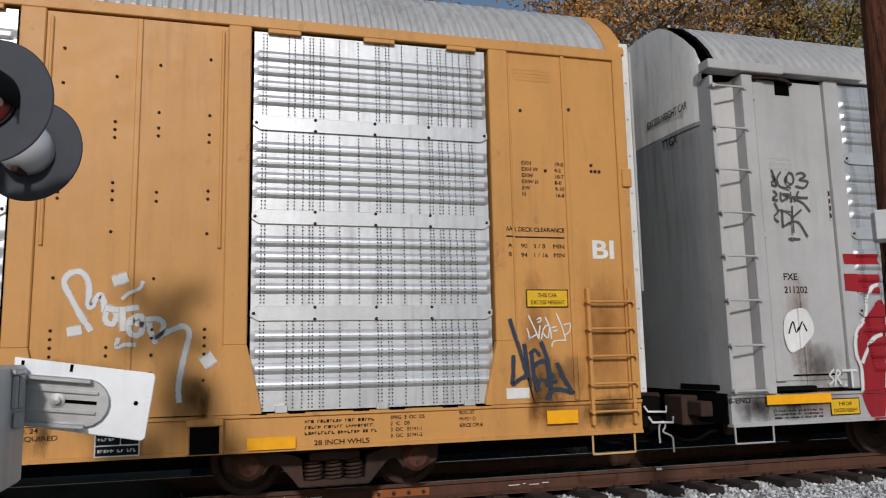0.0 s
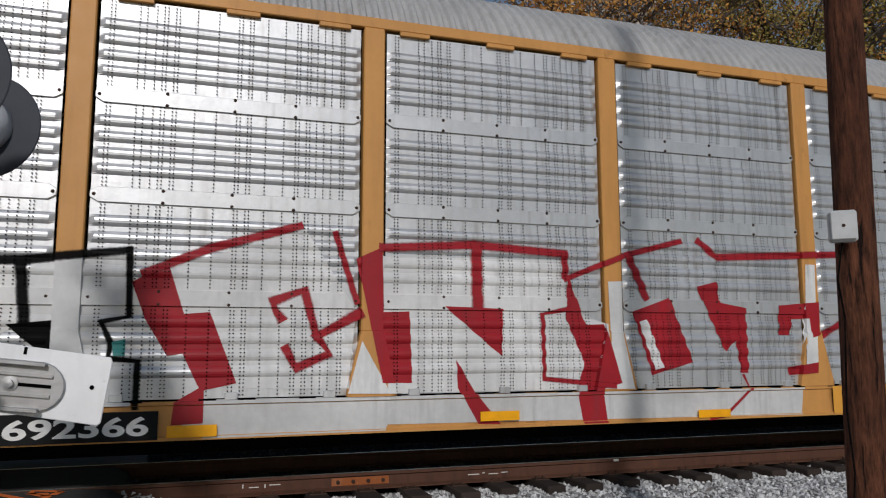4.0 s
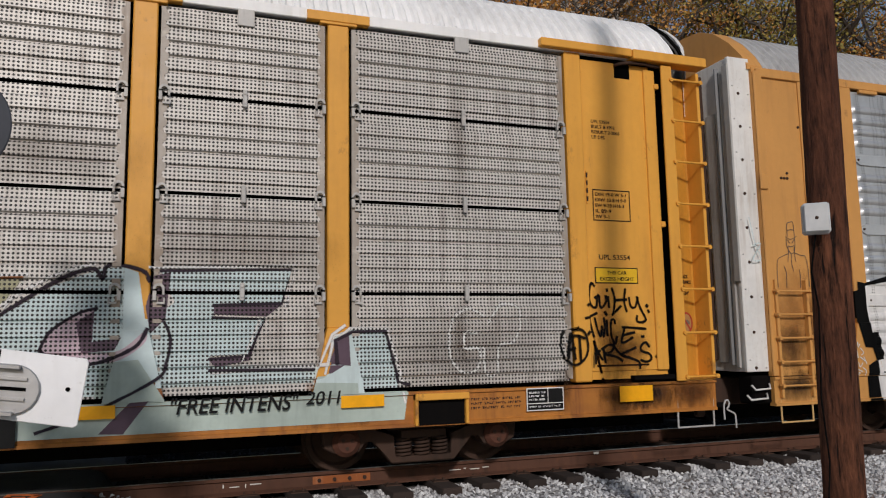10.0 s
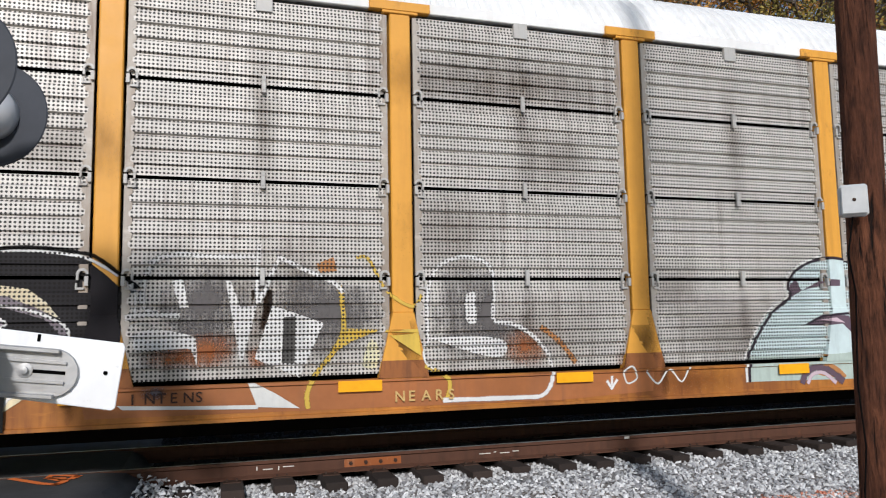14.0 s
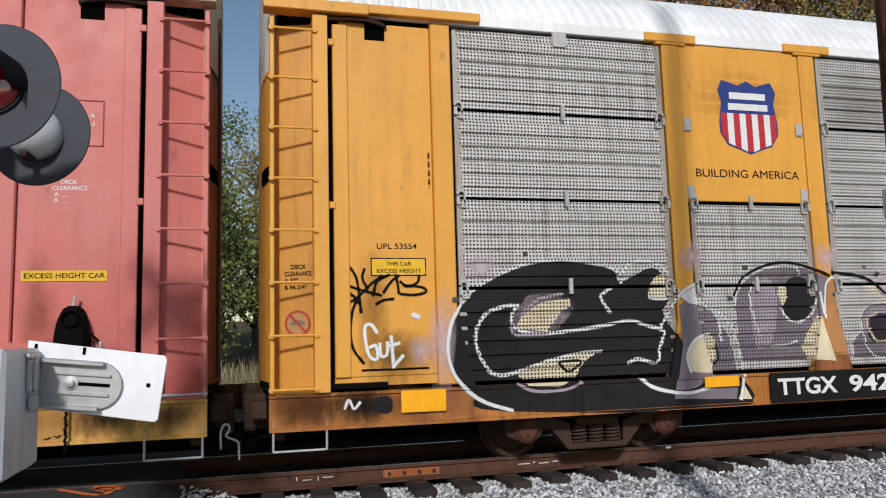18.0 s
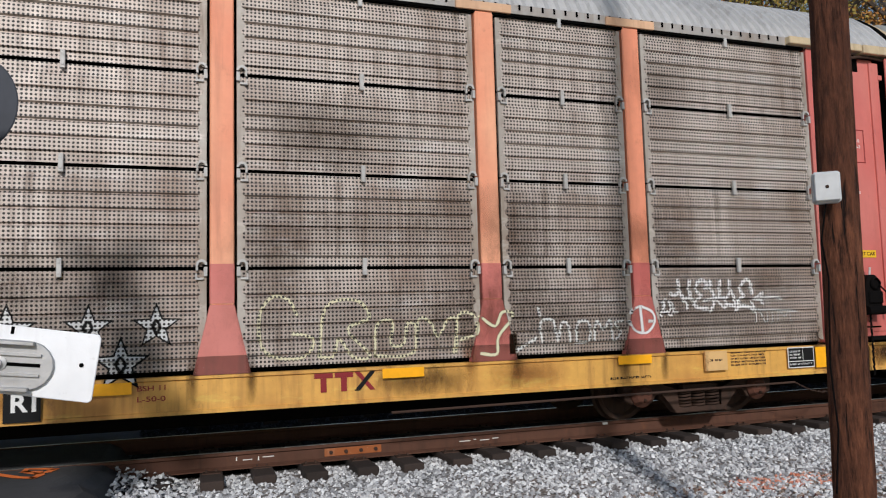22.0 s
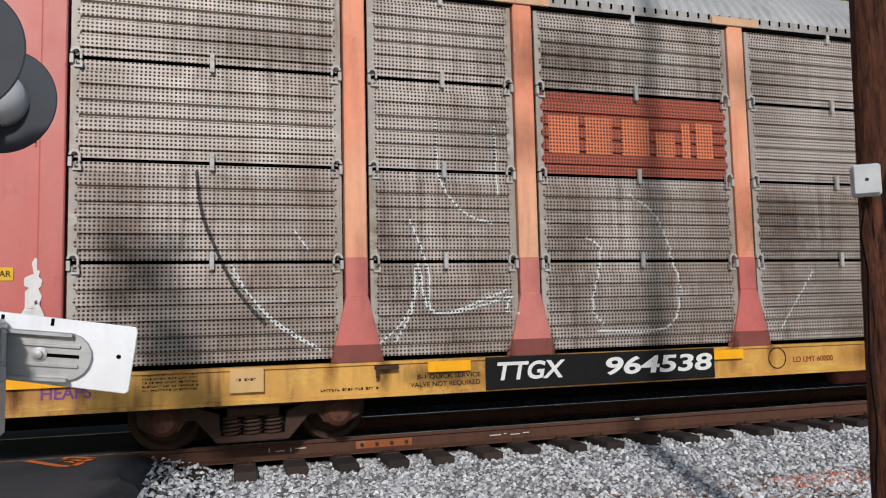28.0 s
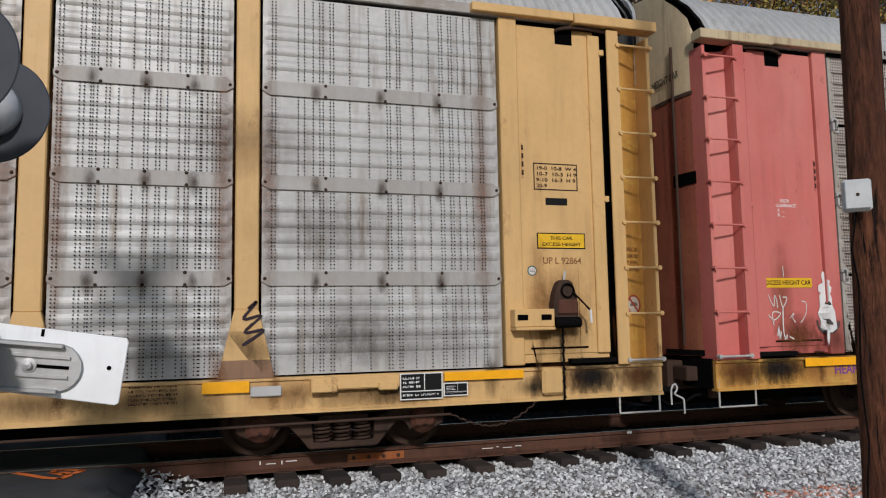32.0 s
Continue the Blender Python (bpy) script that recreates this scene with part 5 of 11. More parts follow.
def spray(car, kind, colour, layer, width, *pts):
    """Paint on a railcar's side that follows its ribs: P straight-edged, C rounded, S and K strokes, T stars."""
    form = "ribbed" if car in (car_ochre, car_pale, car_grey) else "perforated"
    cuts, offset, ups = SURFACES[form]
    if kind == "T":
        spray(car, "O", PK, layer, width * 1.22, *pts)
    COUNT[car.name] = COUNT.get(car.name, 0) + 1
    if kind in "SK" and form == "perforated" and width < 0.03:
        width *= 1.35
    bm = bmesh.new()
    if kind in "SK":
        if kind == "S":
            ribbon(bm, pts, width * 1.3)
        else:
            ribbon(bm, smooth_line(pts, False), width * 1.3)
    elif kind in "TO":
        for cx, cz in pts:
            for r, up in ((width, 0.0),):
                ring = [bm.verts.new((cx + r * k * math.cos(a), 0, cz + r * k * math.sin(a))) for a, k in [(i * math.pi / 5 + 1.57, 1 if i % 2 == 0 else 0.42) for i in range(10)]]
                bm.faces.new(ring)
    else:
        line = smooth_line(pts, True) if kind == "C" else pts
        bm.faces.new([bm.verts.new((x, 0, z)) for x, z in line])
        bm.normal_update()
        bmesh.ops.triangulate(bm, faces=bm.faces[:])
    xs, zs = [v.co.x for v in bm.verts], [v.co.z for v in bm.verts]
    for z in cuts:
        if min(zs) < z < max(zs):
            bmesh.ops.bisect_plane(bm, geom=bm.verts[:] + bm.edges[:] + bm.faces[:], plane_co=(0, 0, z), plane_no=(0, 0, 1))
    steep = [(p + d, q * d / abs(d)) for p in ups for q in (0.231,) for d in (-0.119, -0.115, 0.115, 0.119)] if min(zs) < 1.555 else []
    level = [p + d for p in ups for d in (-0.119, -0.115, 0.115, 0.119)] if max(zs) > 1.555 else []
    if form == "ribbed":
        level += [q * c + d for q in (-1, 1) for c, h in ((8.135, 0.033), (12.72, 0.028)) for d in (-h - 0.002, 0.002 - h, h - 0.002, h + 0.002)]
    for x, q in steep:
        if min(xs) < x + q * 0.7 and x - 0.3 < max(xs) and min(xs) - 0.3 < x:
            bmesh.ops.bisect_plane(bm, geom=bm.verts[:] + bm.edges[:] + bm.faces[:], plane_co=(x, 0, 1.555), plane_no=(1, 0, q))
    for x in level:
        if min(xs) < x < max(xs):
            bmesh.ops.bisect_plane(bm, geom=bm.verts[:] + bm.edges[:] + bm.faces[:], plane_co=(x, 0, 0), plane_no=(1, 0, 0))
    gone = []
    for f in bm.faces:
        c = f.calc_center_median()
        on_post = any(abs(c.x - p) < post_width(c.z) for p in ups)
        if c.z < 0.52 or (form == "perforated" and not on_post and abs(c.x) < 11.9 and any(a < c.z < b for a, b in GAPS)):
            gone.append(f)
        elif form == "perforated" and c.z > 0.92 and not on_post and abs(c.x) < 11.8:
            f.material_index = 1
    bmesh.ops.delete(bm, geom=gone, context="FACES")
    if not bm.faces:
        return
    for v in bm.verts:
        v.co.y = SIDE - offset(v.co.x, v.co.z) - 0.003 - layer * 0.0011 - COUNT[car.name] * 0.000025
    name = "dirt_stain" if colour[0][0] == "Q" else "painted_stroke" if kind in "SK" else "painted_star" if kind in "TO" else "painted_shape"
    soft = kind in "SK"
    ob = part(name, bm, paint_material(colour, False, soft), car)
    ob.data.materials.append(paint_material(colour, form == "perforated", soft))


def writing(car, text, x, z, height, colour=None, y=None, width=None, stretch=1.0, parent=None, name="lettering", turn=None, slant=0.0):
    """Stencilled words, from the left end of their base line."""
    cu = bpy.data.curves.new("text", "FONT")
    cu.body, cu.size, cu.extrude, cu.offset = text, height * 1.38, 0.0008, 0.0 if "M" in text else height * (0.035 if height > 0.15 else 0.016)
    tmp = bpy.data.objects.new("text", cu)
    scene.collection.objects.link(tmp)
    me = bpy.data.meshes.new_from_object(tmp.evaluated_get(bpy.context.evaluated_depsgraph_get()))
    bpy.data.objects.remove(tmp)
    co = np.array([v.co[:] for v in me.vertices])
    if width:
        stretch = width / (co[:, 0].max() - co[:, 0].min())
    for v in me.vertices:
        v.co = (v.co.x * stretch + v.co.y * slant, -v.co.z, v.co.y)
    me.materials.clear()
    me.materials.append(colour or INK)
    place = (x, (SIDE - 0.036 if y is None else y), z)
    if height < 0.085 or len(text) == 1:
        ob = new(name, me)
        ob.parent, ob.location = parent or car, place
        return ob if len(text) == 1 else tagged(ob, kind="stuff")
    root = list(range(len(me.vertices)))

    def head(i):
        while root[i] != i:
            i = root[i]
        return i
    for e in me.edges:
        a, b = head(e.vertices[0]), head(e.vertices[1])
        root[max(a, b)] = min(a, b)
    islands = {}
    for f in me.polygons:
        islands.setdefault(head(f.vertices[0]), []).append(tuple(f.vertices))
    for faces in islands.values():
        ids = sorted(set(i for f in faces for i in f))
        where = {k: n for n, k in enumerate(ids)}
        glyph = bpy.data.meshes.new("letter")
        glyph.from_pydata([me.vertices[i].co[:] for i in ids], [], [[where[i] for i in f] for f in faces])
        glyph.materials.append(colour or INK)
        ob = new("letter", glyph)
        ob.parent, ob.matrix_local = parent or car, turn or pose(*place)


def plate(car, x0, x1, z0, z1, mat, y=None, name="plate", label="", thick=0.003):
    y = SIDE - 0.034 if y is None else y
    return part(name, boxes((min(x0, x1), max(x0, x1), y - thick, y + 0.002, z0, z1)), mat, car, label)


def bars(car, x0, x1, z0, z1, lines, mat=None, y=None, seed=1):
    """Small print that cannot be read: rows of short dashes."""
    rnd = random.Random(seed)
    bm = bmesh.new()
    y = SIDE - 0.036 if y is None else y
    h = (z1 - z0) / lines
    for i in range(lines):
        x = x0
        z = z0 + i * h
        while x < x1 - 0.02:
            for _ in range(rnd.randint(2, 9)):
                w = h * rnd.uniform(0.3, 0.5)
                if x + w > x1:
                    break
                box(bm, x, x + w * 0.32, y - 0.001, y + 0.002, z + h * 0.2, z + h * 0.72)
                box(bm, x + w * 0.34, x + w, y - 0.001, y + 0.002, z + h * (0.6 if rnd.random() < 0.5 else 0.2), z + h * (0.72 if rnd.random() < 0.6 else 0.4))
                x += w + h * 0.16
            x += h * 0.45
    return tagged(part("small_print", bm, mat or INK, car), kind="stuff")


def stain(car, colour, *spans):
    for x0, x1, z0, z1 in spans:
        spray(car, "P", colour, 0, 0, (x0, z0), (x1, z0), (x1, z1), (x0, z1))


def shield(car, x0, x1, z0, z1, y):
    """A plain blue-topped shield with red and white stripes and two white bars."""
    xm, w, h = (x0 + x1) / 2, (x1 - x0) / 2, z1 - z0

    def outline(k):
        pts = [(-0.42, 1.0), (-0.15, 0.93), (0, 1.0), (0.15, 0.93), (0.42, 1.0), (0.5, 0.86), (0.45, 0.7), (0.5, 0.45), (0.5, 0.28), (0.38, 0.12), (0.18, 0.06), (0, 0), (-0.18, 0.06), (-0.38, 0.12), (-0.5, 0.28), (-0.5, 0.45), (-0.45, 0.7), (-0.5, 0.86)]
        return [(xm + a * 2 * w * k, z0 + h * (0.5 + (b - 0.5) * k)) for a, b in pts]
    blue, red = plain("shield_blue", (0.03, 0.05, 0.22), 0.5), plain("shield_red", (0.5, 0.03, 0.04), 0.5)
    base = part("emblem", prism(outline(1.0), y - 0.003, y), blue, car, "blue, red and white striped shield emblem")
    low = bmesh.new()
    n = 9
    for i in range(n):
        a, b = -0.47 + i * 0.94 / n, -0.47 + (i + 1) * 0.94 / n
        ea, eb = (float(np.interp(abs(e), [0, 0.18, 0.38, 0.46, 0.5], [0.02, 0.08, 0.145, 0.24, 0.33])) for e in (a, b))
        st = prism([(xm + a * 2 * w, z0 + h * ea), (xm + b * 2 * w, z0 + h * eb), (xm + b * 2 * w, z0 + h * 0.55), (xm + a * 2 * w, z0 + h * 0.55)], y - 0.006, y - 0.003)
        part("stripe", st, red if i % 2 == 0 else PINK, base)
    for z, k in ((0.79, 0.62), (0.64, 0.68)):
        part("white_bar", boxes((xm - w * k, xm + w * k, y - 0.006, y - 0.003, z0 + h * (z - 0.045), z0 + h * (z + 0.045))), PINK, base)


def excess_sign(car, x0, x1, z0, z1, y, one_line=False):
    p = plate(car, x0, x1, z0, z1, INK, y, "warning_sign", "yellow excess height warning sign", 0.003)
    rim = 0.0 if one_line else 0.012
    part("sign_face", boxes((x0 + rim, x1 - rim, y - 0.005, y - 0.003, z0 + rim, z1 - rim)), SIGNY, p)
    w, h = x1 - x0, z1 - z0
    if one_line:
        writing(car, "EXCESS HEIGHT CAR", x0 + w * 0.03, z0 + h * 0.28, h * 0.5, INK, y - 0.006, w * 0.94, parent=p)
    else:
        writing(car, "THIS CAR", x0 + w * 0.27, z0 + h * 0.57, h * 0.22, INK, y - 0.006, w * 0.46, parent=p)
        writing(car, "EXCESS HEIGHT", x0 + w * 0.1, z0 + h * 0.18, h * 0.22, INK, y - 0.006, w * 0.8, parent=p)


def reflectors(car, *spans):
    for x0, x1, z0, z1 in spans:
        plate(car, x0, x1, z0, z1, REFLECT, SIDE - 0.076, "reflector", "yellow reflective strip")


def stencil_plate(car, x0, x1, z0, z1, halves=2):
    """Black service stencil with white frame lines."""
    y = SIDE - 0.066
    p = plate(car, x0, x1, z0, z1, PINK, y, "service_stencil", "black and white service stencil")
    w, h = x1 - x0, z1 - z0
    part("stencil_field", boxes((x0 + 0.012, x0 + w * 0.56, y - 0.005, y - 0.003, z0 + h * 0.34, z1 - 0.012)), INK, p)
    part("stencil_field", boxes((x0 + w * 0.58, x1 - 0.012, y - 0.005, y - 0.003, z0 + h * 0.34, z1 - 0.012)), INK, p)
    part("stencil_field", boxes((x0 + 0.012, x1 - 0.012, y - 0.005, y - 0.003, z0 + 0.012, z0 + h * 0.3)), INK, p)
    bars(p, x0 + 0.03, x0 + w * 0.5, z0 + h * 0.42, z1 - 0.03, 3, PINK, y - 0.006, 3)
    bars(p, x0 + 0.03, x1 - 0.03, z0 + 0.03, z0 + h * 0.26, 1, PINK, y - 0.006, 4)


def jack_pad(car, x0, x1, mat, z0=0.53, z1=0.86):
    b = part("jacking_pad", boxes((x0, x1, SIDE - 0.13, SIDE - 0.02, z1 - 0.07, z1), (x0, x0 + 0.035, SIDE - 0.11, SIDE - 0.02, z0, z1), (x1 - 0.035, x1, SIDE - 0.11, SIDE - 0.02, z0, z1)), mat, car, bevel=0.008)
    # a black plate paints the shade inside the pad
    part("pad_recess", boxes((x0 + 0.036, x1 - 0.036, SIDE - 0.062, SIDE - 0.04, z0, z1 - 0.075)), BLACK, b)


def no_sign(car, x, z, r, y, face):
    bm = lathe(bmesh.new(), [(r * 0.82, 0.0), (r * 0.82, -0.003), (r, -0.003), (r, 0.0), (r * 0.82, 0.0)], "y", 24, (x, y, z))
    p = part("warning_disc", bm, plain("sign_red", (0.4, 0.05, 0.03), 0.6), car, "round red prohibition sign")
    part("disc_face", lathe(bmesh.new(), [(r * 0.815, 0.0), (r * 0.815, -0.0015), (0.0, -0.0015)], "y", 24, (x, y, z)), plain("sign_white", face, 0.6), p)
    part("disc_picture", prism([(x - r * 0.6, z - r * 0.12), (x + r * 0.6, z - r * 0.12), (x + r * 0.52, z + r * 0.1), (x + r * 0.2, z + r * 0.28), (x - r * 0.3, z + r * 0.24), (x - r * 0.52, z + r * 0.06)], y - 0.0025, y - 0.0012), plain("sign_grey", (0.2, 0.15, 0.12), 0.6), p)
    part("slash", prism([(x - r * 0.65, z + r * 0.55), (x - r * 0.5, z + r * 0.68), (x + r * 0.65, z - r * 0.55), (x + r * 0.5, z - r * 0.68)], y - 0.004, y - 0.001), plain("sign_red", (0.4, 0.05, 0.03), 0.6), p)
    return p


def spec_table(car, x0, x1, z0, z1, y, mat, numbers, mat2=None):
    bm = boxes((x0, x1, y - 0.002, y, z0, z0 + 0.012), (x0, x1, y - 0.002, y, z1 - 0.012, z1), (x0, x0 + 0.012, y - 0.002, y, z0, z1), (x1 - 0.012, x1, y - 0.002, y, z0, z1))
    t = part("table_frame", bm, mat, car)
    h = (z1 - z0 - 0.04) / len(numbers)
    for i, s in enumerate(numbers):
        writing(car, s, x0 + 0.03, z1 - 0.02 - (i + 0.85) * h, h * 0.62, mat2 or mat, y - 0.003, (x1 - x0 - 0.06) * min(1, len(s) / 15), parent=t)


def block_emblem(car, x, z, h, y, mat, slash):
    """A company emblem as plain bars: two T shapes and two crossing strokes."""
    for a in (x, x + h * 1.1):
        plate(car, a, a + h, z + h * 0.74, z + h, mat, y, "emblem_bar")
        plate(car, a + h * 0.34, a + h * 0.66, z, z + h * 0.735, mat, y, "emblem_stem")
    m = x + h * 2.75
    for q, k in ((-1, mat), (1, slash)):
        part("emblem_slash", prism([(m - q * h * 0.58, z), (m - q * h * 0.28, z), (m + q * h * 0.58, z + h), (m + q * h * 0.28, z + h)], y - 0.003 - 0.001 * q, y - 0.001), k, car)


def hand_brake(car, x0, x1, z0, z1, mat):
    """Tapered brake winch with a lever, a slotted bracket beside it and a hanging chain."""
    y, xm = SIDE - 0.05, (x0 + x1) / 2
    body = [(xm - 0.14, z0 + 0.09), (xm + 0.14, z0 + 0.09), (xm + 0.15, z0 + 0.34), (xm + 0.12, z0 + 0.50), (xm + 0.07, z0 + 0.62), (xm - 0.06, z0 + 0.62), (xm - 0.12, z0 + 0.50), (xm - 0.15, z0 + 0.34)]
    w = part("brake_winch", prism(body, y - 0.13, y + 0.05), RUSTY if mat is CREAM else BLACK, car, "grimy dark hand brake winch", bevel=0.03)
    part("winch_face", boxes((xm - 0.12, xm + 0.12, y - 0.155, y - 0.128, z0 + 0.24, z0 + 0.40)), BEARING if mat is CREAM else BLACK, w, bevel=0.02)
    part("winch_drum", rod(bmesh.new(), (xm - 0.15, y - 0.12, z0 + 0.15), (xm + 0.15, y - 0.12, z0 + 0.15), 0.06, 14), BLACK, w)
    part("winch_pin", rod(bmesh.new(), (xm, y - 0.06, z0 + 0.6), (xm + 0.02, y - 0.06, z0 + 0.72), 0.014, 6), GREYPAINT, w)
    part("winch_lever", tube([(xm + 0.06, y - 0.15, z0 + 0.48), (xm + 0.16, y - 0.17, z0 + 0.38), (xm + 0.26, y - 0.17, z0 + 0.28)], 0.011, 7), BLACK, w)
    part("lever_grip", tube([(xm + 0.26, y - 0.17, z0 + 0.29), (xm + 0.27, y - 0.17, z0 + 0.14)], 0.014, 7), PINK, w, "worn white lever grip")
    part("winch_rim", lathe(bmesh.new(), [(0.07, 0.0), (0.085, -0.02), (0.07, -0.04), (0.07, 0.0)], "y", 16, (xm, y - 0.13, z0 + 0.5)), BLACK, w)
    chain = bmesh.new()
    for i in range(16):
        z = z0 + 0.1 - i * 0.05
        rod(chain, (xm - 0.03 + (0.012 if i % 2 else 0), y - 0.06, z), (xm - 0.03 - (0.012 if i % 2 else 0), y - 0.06, z - 0.055), 0.013, 6)
    part("brake_chain", chain, BLACK, w)
    sh = part("bracket", boxes((x0 - 0.45, x0 + 0.02, y - 0.16, y + 0.05, z0 + 0.07, z0 + 0.105), (x0 - 0.45, x0 + 0.02, y - 0.14, y + 0.05, z0 + 0.107, z0 + 0.30)), mat, w, bevel=0.008)
    for a in (x0 - 0.42, x0 - 0.14):
        part("bracket_slot", boxes((a, a + 0.12, y - 0.146, y - 0.13, z0 + 0.18, z0 + 0.24)), SHADE_BLACK, sh)
    return w


def brake_rod(car, x0, x1, s):
    """Long thin rod under the sill that ends in a sagging chain."""
    part("brake_rod", rod(bmesh.new(), (x0, SIDE - 0.03, 0.40), (x1, SIDE - 0.03, 0.43), 0.014), RUSTY, car)
    bm = bmesh.new()
    xs = [x1 + s * 1.25 * i / 30 for i in range(31)]
    zs = [0.43 - 0.22 * math.sin(math.pi * min(1, i / 26)) + 0.006 * i for i in range(31)]
    for i in range(30):
        rod(bm, (xs[i], SIDE - 0.03 + (0.012 if i % 2 else -0.012), zs[i] + (0.008 if i % 2 else -0.008)), (xs[i + 1], SIDE - 0.03, zs[i + 1]), 0.0085, 5)
    part("sagging_chain", bm, RUSTY, car)


def bay_pose(x, z):
    """Where a mark lies on the slanted back sheet of a ladder bay."""
    q = 1 if x > 0 else -1
    d = abs(x) - 13.33
    return pose(x, SIDE + 0.066 + d * 0.338, z, 0, 0, q * math.degrees(math.atan(0.338)))


# ochre railcar
S0 = SIDE - 0.036
E0 = SIDE - 0.016
for i, (a, b) in enumerate((("EXH", "19-0"), ("EXH W", "4-2"), ("EXW", "10-7"), ("EXW H", "8-0"), ("EW", "9-10"), ("H", "16-8"))):
    writing(car_ochre, a, 12.17, 3.52 - i * 0.072, 0.045, INK, E0)
    writing(car_ochre, b, 12.57, 3.52 - i * 0.072, 0.045, INK, E0)
writing(car_ochre, "AA", 11.95, 2.755, 0.05, INK, SIDE - 0.0525, 0.075)
writing(car_ochre, "R DECK CLEARANCE", 12.045, 2.755, 0.05, INK, E0, 0.615)
plate(car_ochre, 11.95, 12.034, 2.685, 2.70, INK, SIDE - 0.0505, "rule_line", thick=0.002)
plate(car_ochre, 12.04, 12.66, 2.685, 2.70, INK, E0 + 0.003, "rule_line", thick=0.002)
for q, (a, b) in enumerate((("A", "90   3 / 8    MIN"), ("B", "94   1 / 16   MIN"))):
    writing(car_ochre, a, 11.97, 2.57 - q * 0.1, 0.05, INK, SIDE - 0.0525)
    writing(car_ochre, b, 12.13, 2.57 - q * 0.1, 0.05, INK, E0, 0.52)
writing(car_ochre, "BI", 12.98, 2.47, 0.21, PINK, E0, 0.27)
excess_sign(car_ochre, 12.17, 12.67, 1.91, 2.11, E0)
excess_sign(car_ochre, -12.70, -12.21, 1.24, 1.43, E0)
writing(car_ochre, "C00482", -12.68, 2.54, 0.095, PINK, E0, 0.38)
bars(car_ochre, 12.11, 12.57, 4.50, 4.66, 4, OCHRE, E0, 6)
bars(car_ochre, -12.68, -12.1, 2.22, 2.25, 1, INK, E0, 8)
plate(car_ochre, 11.89, 12.15, 0.94, 1.05, PINK, SIDE - 0.064, "sticker", "small white sticker with red print")
writing(car_ochre, "28 INCH WHLS", 9.87, 0.56, 0.05, INK, S0, 0.55)
for i, s in enumerate(("2  OC   S1741-2", "2  OC   S1741-1", "2  IC   D5", "SPRG  3  OC  D5")):
    writing(car_ochre, s, 10.64, 0.60 + i * 0.06, 0.036, INK, S0)
for i, s in enumerate(("E/RCE CPLR", "M-921-D", "EOC-27")):
    writing(car_ochre, s, 11.37, 0.67 + i * 0.065, 0.036, INK, S0)
writing(car_ochre, "FOR RESTRICTED LOADING ONLY", 5.70, 0.79, 0.036, INK, S0, 0.85)
writing(car_ochre, "SEE EQUIPMENT REGISTER", 5.70, 0.735, 0.036, INK, S0, 0.7)
writing(car_ochre, "SPECIAL NO. 24", 6.9, 0.79, 0.045, INK, S0, 0.5)
writing(car_ochre, "BRAKE BEAM REQUIRED", 6.74, 0.72, 0.045, INK, S0, 0.82)
bars(car_ochre, 9.78, 10.5, 0.65, 0.82, 3, INK, S0, 11)
plate(car_ochre, 4.54, 5.65, 0.535, 0.878, AMBER, SIDE - 0.0595, "logo_plate", "yellow plate with dark red block emblem", 0.001)
RED = plain("emblem_red", (0.25, 0.02, 0.025), 0.5)
block_emblem(car_ochre, 4.68, 0.62, 0.2, SIDE - 0.062, RED, RED)
stencil_plate(car_ochre, 7.88, 8.27, 0.55, 0.87)
for x in (8.67, -8.93):
    jack_pad(car_ochre, x, x + 0.34, OCHRE)
reflectors(car_ochre, (9.23, 9.69, 0.545, 0.66), (6.06, 6.51, 0.545, 0.64), (12.34, 12.70, 0.66, 0.80), (-9.65, -9.19, 0.545, 0.68), (-6.53, -6.06, 0.545, 0.64), (-3.39, -2.94, 0.55, 0.66), (-0.25, 0.2, 0.6, 0.70), (2.5, 2.95, 0.55, 0.64), (-12.77, -12.30, 0.64, 0.84))
plate(car_ochre, -5.97, -3.47, 0.535, 0.80, INK, SIDE - 0.076, "number_board", "black band behind white car number")
writing(car_ochre, "CTTX", -5.80, 0.585, 0.17, PINK, SIDE - 0.081, 0.76)
writing(car_ochre, "692366", -4.76, 0.585, 0.17, PINK, SIDE - 0.081, 1.2)
# the emblem on the flat panel: brackets and three dark blocks
Y1 = SIDE - 0.038
for x0, x1, s in ((-8.97, -8.80, 1), (-7.49, -7.32, -1)):
    edge = x0 if s > 0 else x1 - 0.07
    part("bracket", boxes((edge, edge + 0.07, Y1 - 0.002, Y1, 3.36, 3.95), (x0, x1, Y1 - 0.0025, Y1, 3.36, 3.40), (x0, x1, Y1 - 0.0025, Y1, 3.91, 3.95)), INK, car_ochre)
for a, b in ((-8.70, -8.38), (-8.34, -8.05), (-8.01, -7.68)):
    part("emblem_block", boxes((a, b, Y1 - 0.002, Y1, 3.54, 3.84)), INK, car_ochre, "dark block of a company emblem", bevel=0.0009)
writing(car_ochre, "How tomorrow moves", -8.74, 3.43, 0.055, INK, Y1, 1.2)
for x in (-8.74, -8.56, -7.75, -7.57):
    part("dot", lathe(bmesh.new(), [(0.055, 0.0), (0.055, -0.003)], "y", 18, (x, Y1 + 0.02, 3.26)), INK, car_ochre)

